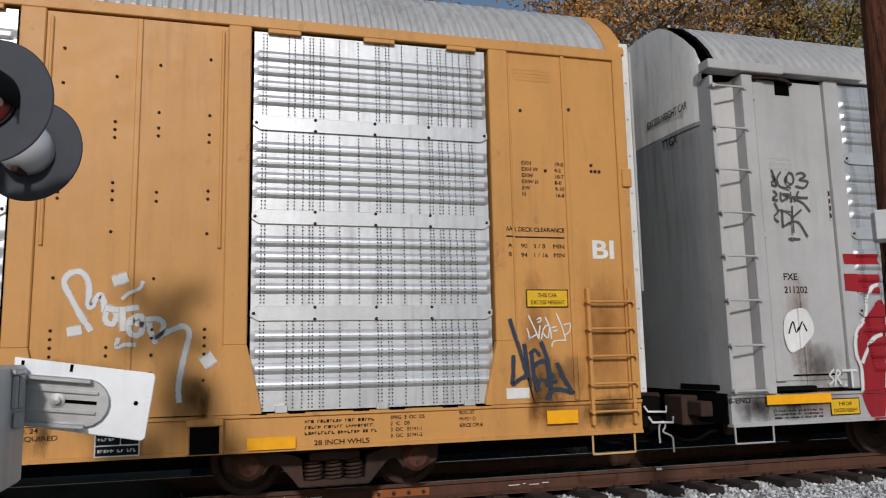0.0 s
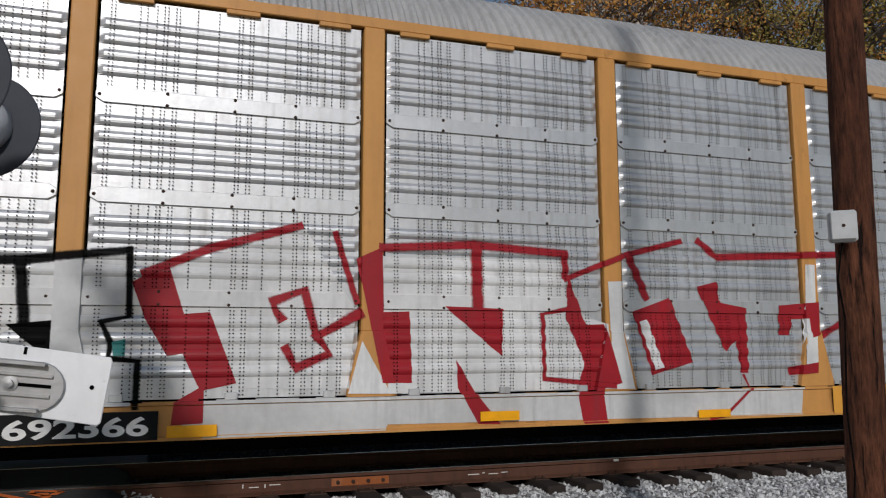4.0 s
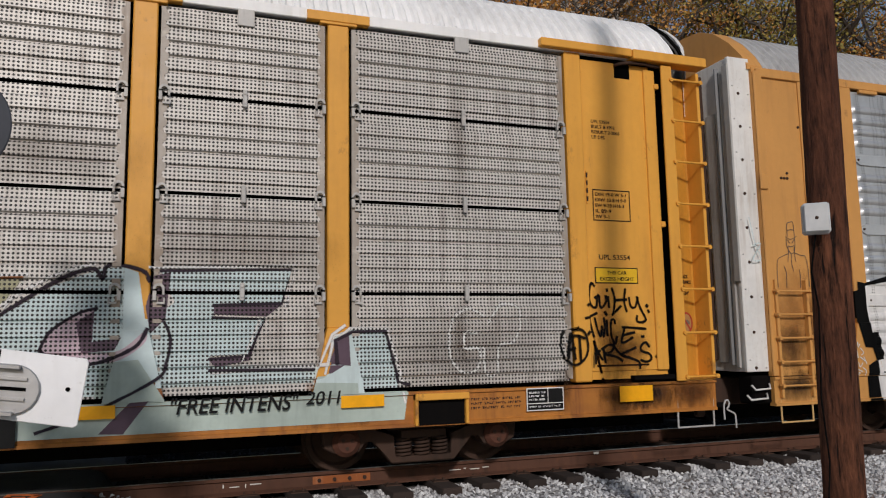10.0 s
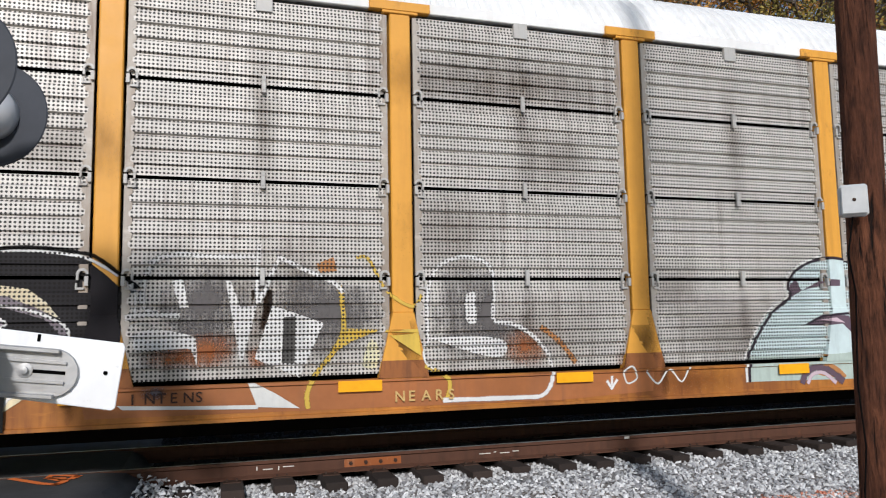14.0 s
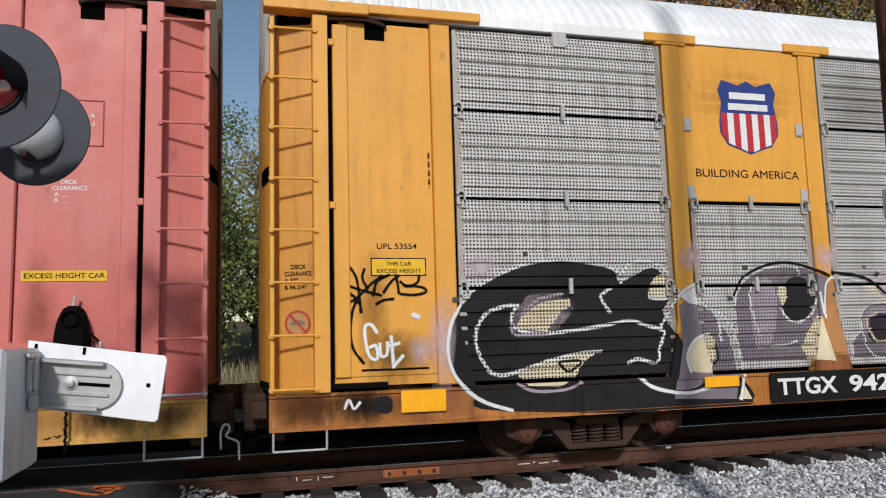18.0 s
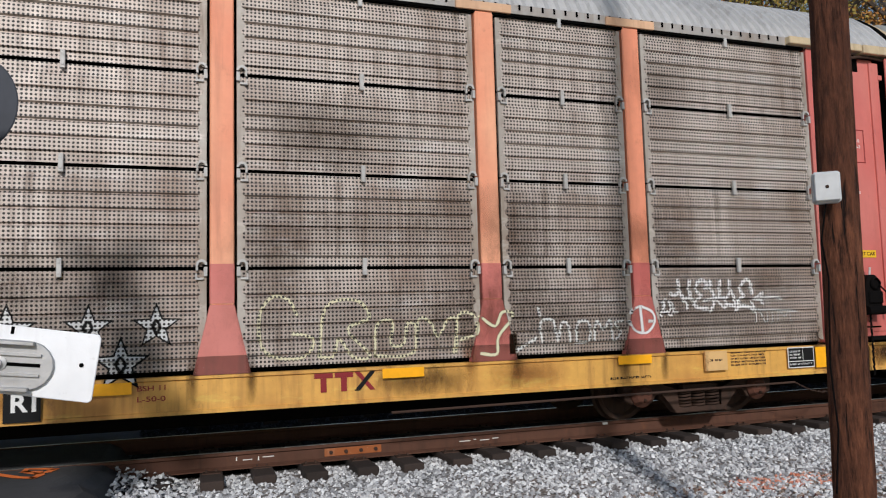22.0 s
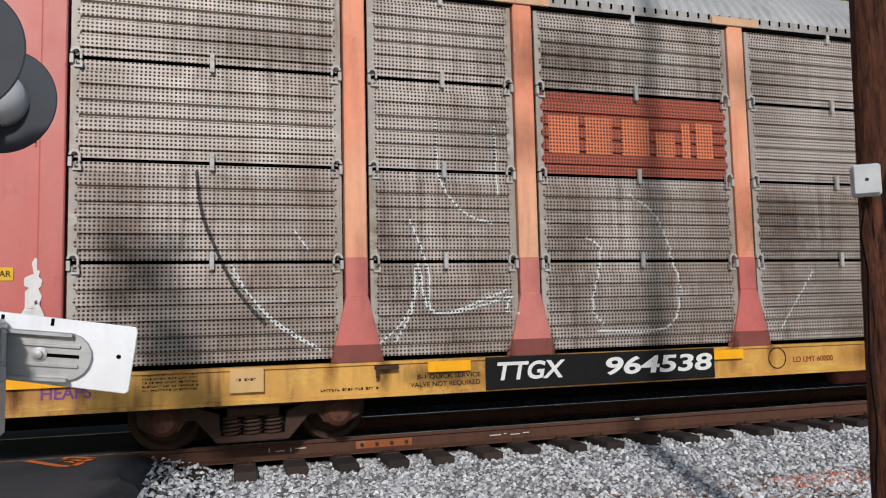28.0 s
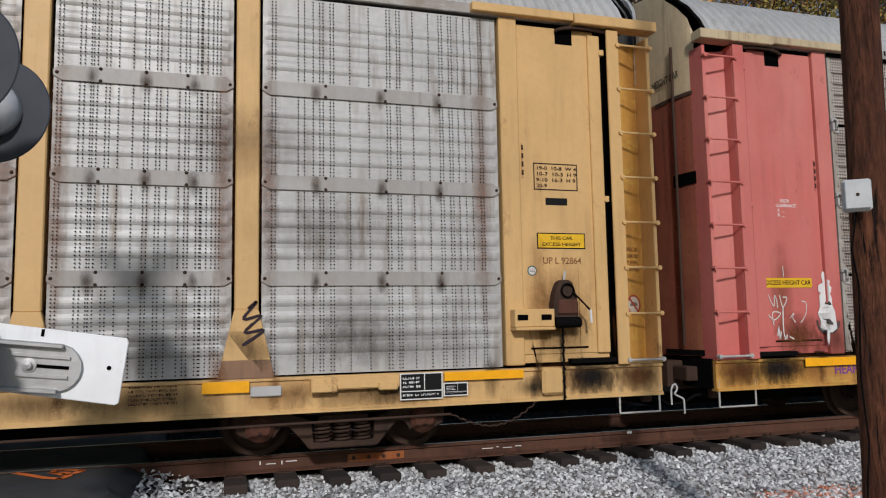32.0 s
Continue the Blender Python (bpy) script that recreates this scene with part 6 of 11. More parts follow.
# amber railcar
for x in (12.2, -12.72):
    writing(car_amber, "UPL 53554", x + 0.03, 2.335, 0.06, INK, SIDE - 0.003, 0.43)
    excess_sign(car_amber, x - 0.03, x + 0.56, 2.05, 2.24, SIDE - 0.003)
spec_table(car_amber, 12.18, 12.70, 2.80, 3.18, SIDE - 0.003, INK, ("EXH 19-0 W 5-1", "EXW 10-8 H 9-9", "EW 9-10 H16-3", "IL 89-9", "IW 9-1"))
for i, s in enumerate(("UPL 53554", "BUILT 8-1993", "REBUILT 2-2006", "UP DES")):
    writing(car_amber, s, 12.2, 4.0 - i * 0.065, 0.042, INK, SIDE - 0.003)
for x in (13.40, -13.62):
    for i, s in enumerate(("DECK", "CLEARANCE", "A 87\"", "B 94-3/4\"")):
        writing(car_amber, s, x + (0.06 if i == 0 else 0), 2.14 - i * 0.07, 0.045, INK, 0, 0.28 if i == 1 else None).matrix_local = bay_pose(x + (0.06 if i == 0 else 0), 2.14 - i * 0.07)
    no_sign(car_amber, x + 0.13, 1.58, 0.135, 0, (0.46, 0.24, 0.09)).matrix_local = bay_pose(x + 0.13, 1.58) @ pose(-x - 0.13, 0, -1.58)
plate(car_amber, -8.08, -5.10, 0.535, 0.878, INK, SIDE - 0.076, "number_board", "black band behind white car number")
writing(car_amber, "TTGX", -7.98, 0.625, 0.19, PINK, SIDE - 0.081, 0.83)
writing(car_amber, "942228", -6.98, 0.625, 0.19, PINK, SIDE - 0.081, 1.22)
plate(car_amber, 4.83, 6.22, 0.535, 0.878, INK, SIDE - 0.076, "logo_board", "black board with white block emblem")
block_emblem(car_amber, 5.24, 0.63, 0.19, SIDE - 0.081, PINK, PINK)
up = part("logo_panel", boxes((-8.98, -7.29, SIDE - 0.03, SIDE + 0.02, 2.915, Z_TOP + 0.01)), AMBER, car_amber, "flat amber panel with a striped shield", bevel=0.006)
shield(up, -8.48, -7.66, 3.50, 4.42, SIDE - 0.033)
writing(car_amber, "BUILDING AMERICA", -8.86, 3.21, 0.10, INK, SIDE - 0.034, 1.44, parent=up)
for x in (-8.93, -7.36):
    for z in (3.75, 2.93):
        part("panel_latch", boxes((x - 0.05, x + 0.05, SIDE - 0.06, SIDE - 0.03, z, z + 0.16)), STRIP, up, bevel=0.015)
stencil_plate(car_amber, 11.20, 11.66, 0.62, 0.87)
bars(car_amber, 10.55, 11.15, 0.66, 0.80, 3, RUSTY, S0, 21)
jack_pad(car_amber, 9.9, 10.5, AMBER)
reflectors(car_amber, (9.12, 9.57, 0.75, 0.87), (6.56, 7.02, 0.75, 0.87), (12.39, 12.84, 0.67, 0.85), (-4.67, -4.21, 0.75, 0.86), (-2.12, -1.67, 0.76, 0.87), (0.3, 0.75, 0.76, 0.87), (3.3, 3.75, 0.75, 0.87), (-12.47, -12.0, 0.65, 0.87), (-8.95, -8.5, 0.75, 0.87))
writing(car_amber, "\"FREE INTENS\"", 7.47, 0.76, 0.15, INK, SIDE - 0.074, 1.19, slant=0.2)
writing(car_amber, "2011", 8.76, 0.80, 0.13, INK, SIDE - 0.074, 0.33, slant=0.2)

# red-ended railcar
excess_sign(car_red, 12.12, 12.86, 2.02, 2.12, SIDE - 0.003, True)
excess_sign(car_red, -13.01, -12.26, 1.75, 1.87, SIDE - 0.003, True)
DARKRED = plain("table_red", (0.27, 0.03, 0.03), 0.6)
spec_table(car_red, 12.22, 12.80, 3.32, 3.78, SIDE - 0.003, DARKRED, ("EXH", "EXW", "EW", "IL", "IW"))
for q, dx, z in (("9-0", 0.22, 3.69), ("0-2", 0.22, 3.60), ("-9", 0.44, 3.60), ("9-10", 0.15, 3.52), ("6-3", 0.42, 3.52), ("9-9", 0.18, 3.44), ("9-1", 0.15, 3.36)):
    writing(car_red, q, 12.22 + dx, z, 0.045, PINK, SIDE - 0.004)
for x, z in ((12.38, 2.95), (-12.72, 2.83)):
    writing(car_red, "DECK", x + 0.05, z, 0.04, PINK, SIDE - 0.003)
    writing(car_red, "CLEARANCE", x - 0.02, z - 0.06, 0.04, PINK, SIDE - 0.003)
    writing(car_red, "A  __", x, z - 0.12, 0.04, PINK, SIDE - 0.003)
    writing(car_red, "B  __", x, z - 0.18, 0.04, PINK, SIDE - 0.003)
hand_brake(car_red, 12.35, 12.83, 1.16, 1.82, REDPAINT)
brake_rod(car_red, 6.0, 11.3, 1)
no_sign(car_red, 11.95, 1.06, 0.12, SIDE - 0.062, (0.5, 0.3, 0.24))
stencil_plate(car_red, 11.18, 11.60, 0.61, 0.87)
reflectors(car_red, (11.62, 12.06, 0.60, 0.86), (8.71, 9.16, 0.77, 0.87), (0.49, 0.95, 0.73, 0.85), (3.05, 3.50, 0.74, 0.85), (5.9, 6.35, 0.76, 0.86), (-8.37, -7.90, 0.75, 0.86), (-4.89, -4.46, 0.74, 0.85), (-2.4, -1.95, 0.74, 0.85), (-12.50, -11.59, 0.77, 0.87))
for x in (9.91, -10.36):
    p = plate(car_red, x, x + 0.32, 0.64, 0.872, CREAM, SIDE - 0.06, "jacking_pad", "pale yellow pad", 0.03)
    bars(p, x + 0.06, x + 0.26, 0.74, 0.79, 1, RUSTY, SIDE - 0.092, 2)
bars(car_red, 10.33, 10.86, 0.67, 0.86, 5, RUSTY, S0, 31)
bars(car_red, -11.15, -10.64, 0.68, 0.86, 5, INK, S0, 32)
plate(car_red, 2.45, 2.75, 0.545, 0.872, INK, SIDE - 0.076, "route_board", "black board with white route code")
writing(car_red, "R1", 2.50, 0.64, 0.16, PINK, SIDE - 0.081, 0.2)
writing(car_red, "BSH 11", 3.54, 0.76, 0.05, DARKRED, S0, 0.25)
writing(car_red, "L-50-0", 3.54, 0.66, 0.05, DARKRED, S0, 0.25)
plate(car_red, -0.47, 0.30, 0.685, 0.845, AMBER, SIDE - 0.068, "stencil_field")
writing(car_red, "FOR RESTRICTED LOADING ONLY", -0.41, 0.78, 0.04, INK, SIDE - 0.074, 0.66)
writing(car_red, "SEE EQUIPMENT REGISTER", -0.35, 0.71, 0.04, INK, SIDE - 0.074, 0.55)
writing(car_red, "18", 1.95, 0.63, 0.15, INK, SIDE - 0.074, 0.17)
block_emblem(car_red, 5.20, 0.65, 0.19, S0, RED, INK)
# air tank and release rod under the red-ended railcar
part("air_reservoir", lathe(bmesh.new(), [(0.05, -0.46), (0.13, -0.42), (0.15, -0.36), (0.15, 0.36), (0.13, 0.42), (0.05, 0.46)], "x", 18, (-2.05, -0.9, 0.42)), FOOTRED, car_red, "dull red air reservoir under the floor", smooth=True)
tag = plate(car_red, -1.23, -0.98, 0.33, 0.52, RUSTY, SIDE + 0.20, "valve_bracket")
part("valve_tag", lathe(bmesh.new(), [(0.035, 0.0), (0.035, -0.004)], "y", 14, (-1.06, SIDE + 0.19, 0.44)), PINK, tag, "round white tag")
part("release_rod", pipe([(-0.38, SIDE + 0.12, 0.50), (-0.25, SIDE + 0.06, 0.50), (-0.30, SIDE + 0.05, 0.42), (-0.42, SIDE + 0.05, 0.44), (-0.30, SIDE + 0.05, 0.36), (-0.30, SIDE + 0.05, 0.31)], 0.012, 6), GREYPAINT, car_red)
plate(car_red, -7.73, -4.87, 0.535, 0.878, INK, SIDE - 0.076, "number_board", "black band behind white car number")
writing(car_red, "TTGX", -7.63, 0.635, 0.19, PINK, SIDE - 0.081, 0.80, slant=0.22)
writing(car_red, "964538", -6.33, 0.635, 0.19, PINK, SIDE - 0.081, 1.40, slant=0.22)
writing(car_red, "B-1 QUICK SERVICE", -8.48, 0.68, 0.05, INK, S0, 0.7)
writing(car_red, "VALVE NOT REQUIRED", -8.55, 0.60, 0.05, INK, S0, 0.77)
writing(car_red, "LD LMT 60000", -3.71, 0.66, 0.07, RED, S0, 0.6)
part("round_stencil", lathe(bmesh.new(), [(0.118, 0.0), (0.118, -0.002), (0.13, -0.002), (0.13, 0.0), (0.118, 0.0)], "y", 28, (-3.94, S0, 0.72)), INK, car_red)
bars(car_red, 8.62, 9.18, 0.59, 0.64, 1, INK, S0, 33)
bars(car_red, -9.48, -8.89, 0.59, 0.64, 1, INK, S0, 34)
part("grab_hook", boxes((-8.93, -8.69, SIDE - 0.13, SIDE - 0.03, 0.80, 0.84), (-8.93, -8.89, SIDE - 0.13, SIDE - 0.10, 0.72, 0.80)), RUSTY, car_red, bevel=0.006)
ORANGE = weathered("faded_orange_paint", (0.70, 0.19, 0.08), (0.3, 0.08, 0.04), 0.6, 0.6, holes=HOLES)
for a, b, z0, z1 in ((-6.88, -6.50, 3.14, 3.58), (-6.42, -6.08, 3.14, 3.58), (-5.95, -5.58, 3.14, 3.58), (-5.50, -5.24, 3.14, 3.44), (-5.14, -5.02, 3.14, 3.56), (-4.94, -4.70, 3.14, 3.58)):
    part("emblem_block", boxes((a, b, SIDE - 0.0345, SIDE - 0.0295, z0, z1)), ORANGE, car_red, "faded orange emblem block")
writing(car_red, "HEAPS", -12.02, 0.66, 0.12, plain("purple_paint", (0.2, 0.06, 0.28), 0.6), S0, 0.42)

# pale railcar
spec_table(car_pale, 12.24, 12.79, 2.87, 3.18, SIDE - 0.003, RUSTY, ("19-0  10-8  W 4", "10-7  10-3  H 9", "9-10  16-3  H 9", "20-9"))
plate(car_pale, 12.38, 12.65, 2.70, 2.78, INK, SIDE - 0.003, "maker_plate", "small black maker's plate")
excess_sign(car_pale, 12.26, 12.86, 2.20, 2.38, SIDE - 0.003)
FADED = plain("faded_brown_stencil", (0.24, 0.11, 0.045), 0.7)
writing(car_pale, "UP L 92864", 12.32, 2.03, 0.075, FADED, SIDE - 0.003, 0.48)
part("round_sticker", lathe(bmesh.new(), [(0.058, 0.0), (0.058, -0.002), (0.0, -0.002)], "y", 20, (12.19, SIDE - 0.001, 1.95)), plain("sticker_green", (0.06, 0.16, 0.13), 0.6), car_pale, "round white sticker with a green rim")
part("sticker_face", lathe(bmesh.new(), [(0.045, -0.002), (0.045, -0.004), (0.0, -0.004)], "y", 20, (12.19, SIDE - 0.001, 1.95)), PINK, car_pale)
bars(car_pale, 12.155, 12.225, 1.935, 1.965, 2, INK, SIDE - 0.006, 44)
hand_brake(car_pale, 12.34, 12.70, 1.22, 1.88, CREAM)
brake_rod(car_pale, 6.5, 11.2, 1)
no_sign(car_pale, 13.55, 1.56, 0.12, 0, (0.60, 0.52, 0.42)).matrix_local = bay_pose(13.55, 1.56) @ pose(-13.55, 0, -1.56)
for i, s in enumerate(("DECK", "CLEAR NO", "87 MIN.", "94 3/4 MIN")):
    writing(car_pale, s, 13.43, 2.2 - i * 0.08, 0.045, FADED, 0, 0.24).matrix_local = bay_pose(13.43, 2.2 - i * 0.08)
stencil_plate(car_pale, 10.64, 11.10, 0.60, 0.875)
stencil_plate(car_pale, 11.11, 11.38, 0.62, 0.76)
reflectors(car_pale, (11.12, 12.02, 0.78, 0.87), (8.69, 9.13, 0.75, 0.86))
part("jacking_beam", boxes((9.72, 10.63, SIDE - 0.12, SIDE - 0.03, 0.74, 0.87)), CREAM, car_pale, bevel=0.015)
part("wear_plate", boxes((9.72, 9.98, SIDE - 0.15, SIDE - 0.118, 0.72, 0.80)), CREAM, car_pale, bevel=0.01)
part("wear_plate", boxes((10.4, 10.6, SIDE - 0.15, SIDE - 0.118, 0.72, 0.80)), CREAM, car_pale, bevel=0.01)
part("tag_holder", boxes((9.14, 9.44, SIDE - 0.07, SIDE - 0.03, 0.70, 0.80)), GREYPAINT, car_pale, bevel=0.01)
part("chain_guard", boxes((12.24, 12.50, SIDE - 0.10, SIDE - 0.03, 0.58, 0.87)), CREAM, car_pale, bevel=0.03)
bars(car_pale, 8.04, 8.48, 0.66, 0.86, 5, RUSTY, S0, 41)

# grey railcar
for car in (car_grey, car_amber, car_red):
    writing(car, "EXCESS HEIGHT CAR", 0, 0, 0.10, INK, 0, 0.95, turn=pose(-13.858, -0.28, 4.46, 0, 0, -90))
writing(car_grey, "TTGX", 0, 0, 0.12, INK, 0, 0.36, turn=pose(-13.858, -0.62, 4.08, 0, 0, -90))
writing(car_grey, "FXE", -12.89, 2.24, 0.085, INK, SIDE - 0.003, 0.2)
writing(car_grey, "211202", -12.89, 2.08, 0.085, INK, SIDE - 0.003, 0.34)
plate(car_grey, -13.32, -12.41, 0.76, 0.87, REFLECT, SIDE - 0.076, "reflector", "orange-yellow reflective strip")
excess_sign(car_grey, -12.40, -11.97, 0.60, 0.80, SIDE - 0.04)
writing(car_grey, "B-END", -13.82, 0.79, 0.06, INK, S0, 0.3)
bars(car_grey, -13.2, -12.5, 0.58, 0.7, 3, INK, S0, 51)
bars(car_grey, -12.95, -12.6, 3.6, 3.8, 3, GREYPAINT, SIDE - 0.003, 52)

# ---- dirt ----
rnd = random.Random(12)
for car, posts in ((car_ochre, 0.5), (car_amber, 0.8), (car_red, 1.0), (car_pale, 1.0), (car_grey, 0.4)):
    for q in (-1, 1):
        for p in (*POSTS, END_POST):
            for e in (-0.275, 0.275):
                if rnd.random() < posts:
                    w = rnd.uniform(0.05, 0.12)
                    stain(car, QB if rnd.random() < 0.6 else QR, (q * p + e - w, q * p + e + w, 0.50, rnd.uniform(0.95, 1.25)))
        for a, b in ((13.05, 13.78), (12.5, 13.3)) if car != car_ochre else ((12.75, 13.5),):
            lo, hi = sorted((q * a, q * b))
            stain(car, QD, (lo, hi, 0.46, 0.98))
        lo, hi = sorted((q * 12.08, q * 12.93))
        stain(car, QB, (lo, hi, 0.86, rnd.uniform(1.4, 1.7)))
        stain(car, QR, (lo, hi, 0.46, 0.95), (lo, lo + 0.4, 1.0, 2.4))
    for i in range(7):
        x = rnd.uniform(-11.5, 10.5)
        stain(car, QR if i % 2 else QB, (x, x + rnd.uniform(0.5, 1.4), 0.48, 0.90))
for p in POSTS:
    for q in (-1, 1):
        stain(car_amber, QB, (q * p - 0.27, q * p + 0.27, 0.86, 1.55))
        stain(car_pale, QB, (q * p - 0.27, q * p + 0.27, 0.86, 1.45))
edges = [-11.84, *(-p for p in POSTS[::-1]), *POSTS, 11.84]
for a, b in zip(edges[4:], edges[5:]):
    for z in (1.86, 2.84, 3.82):
        for f in (0.25, 0.5, 0.735):
            x = a + (b - a) * f
            stain(car_pale, QB, (x - 0.07, x + 0.07, z - 0.17, z + 0.10))
    stain(car_pale, QR, (a + 0.1, a + 0.32, 0.95, 4.6), (b - 0.36, b - 0.1, 0.95, 4.7))
    stain(car_pale, QP, (a, b, 0.9, 1.5))
    stain(car_pale, QB, (a + 0.2, b - 0.2, 0.5, 0.88))
stain(car_pale, QD, (12.45, 13.25, 0.40, 1.0), (11.9, 12.5, 0.48, 0.8))
stain(car_pale, QR, (13.12, 13.85, 0.45, 0.92), (12.2, 12.95, 1.1, 2.1), (13.15, 13.34, 0.9, 1.7))
stain(car_amber, QD, (12.1, 13.0, 0.42, 0.92), (-13.0, -12.6, 0.42, 0.9))
stain(car_amber, QR, (13.0, 13.85, 0.45, 0.92), (12.1, 12.9, 0.9, 1.5), (-13.85, -13.1, 0.45, 0.92))
for a, b in ((-1.3, 1.3), (1.5, 4.2), (-4.2, -1.5), (9.2, 11.8)):
    stain(car_amber, QP, (a, b, 0.8, 1.8))
stain(car_red, QD, (-13.2, -12.4, 0.42, 0.98))
stain(car_red, QR, (-13.85, -13.1, 0.45, 0.92), (-12.95, -12.1, 0.9, 1.35))
stain(car_red, QB, (-12.3, -11.7, 0.75, 1.4))
for a, b in zip(edges, edges[1:]):
    stain(car_red, QP, (a, b, 0.8, 1.9), (a - 0.1, a + 0.9, 0.9, 2.9))
stain(car_ochre, QR, (-13.45, -12.7, 0.8, 2.4), (12.75, 13.45, 0.8, 2.4))
stain(car_ochre, QB, (-13.5, -12.8, 0.9, 1.6), (7.3, 7.8, 0.8, 1.5), (8.5, 8.95, 0.8, 1.3), (-7.9, -7.4, 0.8, 1.4), (-12.65, -12.1, 0.7, 1.3), (12.1, 12.6, 0.7, 1.2))
for car, n in ((car_amber, 14), (car_red, 26), (car_pale, 12)):
    for i in range(n):
        x, z = rnd.uniform(-11.5, 9.8), rnd.choice((0.95, 1.4, 1.9, 2.8, 3.7))
        stain(car, QP, (x, x + rnd.uniform(0.9, 2.6), z, z + rnd.uniform(0.7, 1.1)))
for x in (-5.74, -2.87, 0.0, 2.87, 5.74, 10.47):
    stain(car_amber, QP, (x - 0.16, x + 0.16, 2.5, 4.75), (x - 0.1, x + 0.1, 0.95, 2.0))


# spray-painted letters, tags and figures
spray(car_grey, "C", PW, 2, 0, (-12.89, 1.83), (-12.62, 1.88), (-12.53, 1.59), (-12.86, 1.36), (-12.96, 1.59))
spray(car_grey, "K", PK, 4, .02, (-12.89, 1.59), (-12.82, 1.73), (-12.78, 1.6), (-12.7, 1.73), (-12.63, 1.62))
spray(car_grey, "P", PR, 0, 0, (-12.02, 2.57), (-11.44, 2.58), (-11.44, 2.45), (-12.01, 2.44))
spray(car_grey, "P", PR, 0, 0, (-12.03, 2.32), (-11.45, 2.32), (-11.47, 2.07), (-12.03, 2.11))
spray(car_grey, "C", PR, 2, 0, (-11.93, 1.51), (-11.72, 1.79), (-11.41, 1.93), (-11.59, 0.57), (-11.79, 0.55), (-11.92, 0.89))
spray(car_ochre, "P", PK, 0, 0, (-7.36, 1.49), (-7.07, 2.24), (-6.82, 2.47), (-6.72, 2.41), (-5.51, 1.87), (-5.84, 1.08), (-6.14, 1.1), (-6.27, 0.99), (-6.44, 0.61), (-6.67, 0.53), (-6.97, 0.53), (-7.3, 0.7), (-7.13, 1.29))
spray(car_ochre, "P", PW, 2, 0, (-6.82, 2.35), (-5.58, 1.82), (-5.91, 1.08), (-6.27, 1.15), (-6.27, 0.99), (-6.42, 0.72), (-6.53, 0.53), (-6.67, 0.53), (-7.15, 0.84), (-6.97, 1.31), (-7.13, 1.61))
spray(car_ochre, "P", PK, 4, 0, (-6.72, 1.74), (-6.53, 1.72), (-6.68, 1.29), (-6.85, 1.37), (-7.25, 1.47), (-7.14, 1.61), (-6.8, 1.5))
spray(car_ochre, "P", PK, 4, 0, (-6.22, 1.54), (-6.1, 1.52), (-6.16, 1.26), (-5.87, 1.12), (-5.95, 1.03), (-6.27, 1.15), (-6.32, 1.04), (-6.45, 1.13))
spray(car_ochre, "P", PJ, 3, 0, (-5.91, 1.07), (-5.55, 1.05), (-5.62, 1), (-5.86, 0.98))
spray(car_ochre, "P", PK, 1, 0, (-5.69, 2.15), (-5.61, 2.17), (-5.61, 1.46), (-5.34, 1.52), (-5.32, 1.04), (-5.53, 1.03), (-5.52, 0.77), (-5.69, 0.78), (-5.66, 1.13), (-5.8, 1.16), (-5.58, 1.78))
spray(car_ochre, "P", PW, 2, 0, (-5.61, 2.11), (-4.75, 2.18), (-4.7, 1.62), (-4.9, 1.45), (-4.86, 1.1), (-4.63, 1.14), (-4.61, 0.8), (-5.5, 0.78), (-5.53, 1.03), (-5.33, 1.05), (-5.36, 1.52), (-5.49, 1.52), (-5.51, 1.87))
spray(car_ochre, "P", PS, 2, 0, (-4.63, 2.15), (-4.41, 2.2), (-3.82, 2.28), (-3.82, 1.7), (-4.04, 1.66), (-4, 1.32), (-3.7, 1.25), (-3.72, 0.84), (-4.37, 0.86), (-4.56, 1.03), (-4.68, 1.62))
spray(car_ochre, "S", PK, 4, .09, (-5.69, 2.01), (-5.64, 2.14), (-4.7, 2.19), (-3.8, 2.31))
spray(car_ochre, "S", PK, 4, .07, (-3.79, 2.32), (-3.77, 1.68), (-4.01, 1.63), (-3.92, 1.44), (-3.93, 1.29), (-3.68, 1.26), (-3.68, 0.84))
spray(car_ochre, "S", PK, 4, .09, (-4.71, 2.17), (-4.65, 1.61))
spray(car_ochre, "P", PK, 4, 0, (-4.8, 1.6), (-4.42, 1.64), (-4.42, 1.32), (-4.5, 1.34))
spray(car_ochre, "P", PK, 4, 0, (-4.92, 1.45), (-4.73, 1.24), (-4.69, 1.1), (-4.88, 1.09))
spray(car_ochre, "S", PK, 4, .07, (-4.67, 1.32), (-4.56, 1.03), (-4.46, 0.79))
spray(car_ochre, "P", PK, 4, 0, (-5.65, 1.5), (-5.36, 1.52), (-5.33, 1.05), (-5.53, 1.04), (-5.66, 1.13))
spray(car_ochre, "P", PG, 5, 0, (-5.76, 1.25), (-5.55, 1.25), (-5.55, 1.06), (-5.73, 1.06))
spray(car_ochre, "P", PJ, 5, 0, (-3.91, 1.44), (-3.79, 1.47), (-3.79, 1.31), (-3.89, 1.31))
spray(car_ochre, "P", PS, 0, 0, (-3.44, 2.15), (-2.13, 2.6), (-1.6, 1.76), (-1.67, 0.97), (-2.77, 0.99), (-3.29, 1.31))
spray(car_ochre, "P", PR, 2, 0, (-3.76, 2.01), (-3.44, 2.2), (-3.28, 1.71), (-3.04, 1.73), (-2.77, 1.04), (-3.07, 0.98), (-3.07, 0.67), (-3.36, 0.66), (-3.34, 0.87), (-3.12, 1), (-3.28, 1.33), (-3.42, 1.31), (-3.63, 1.66))
spray(car_ochre, "S", PR, 3, .09, (-3.65, 2.1), (-3.05, 2.36), (-2.19, 2.62))
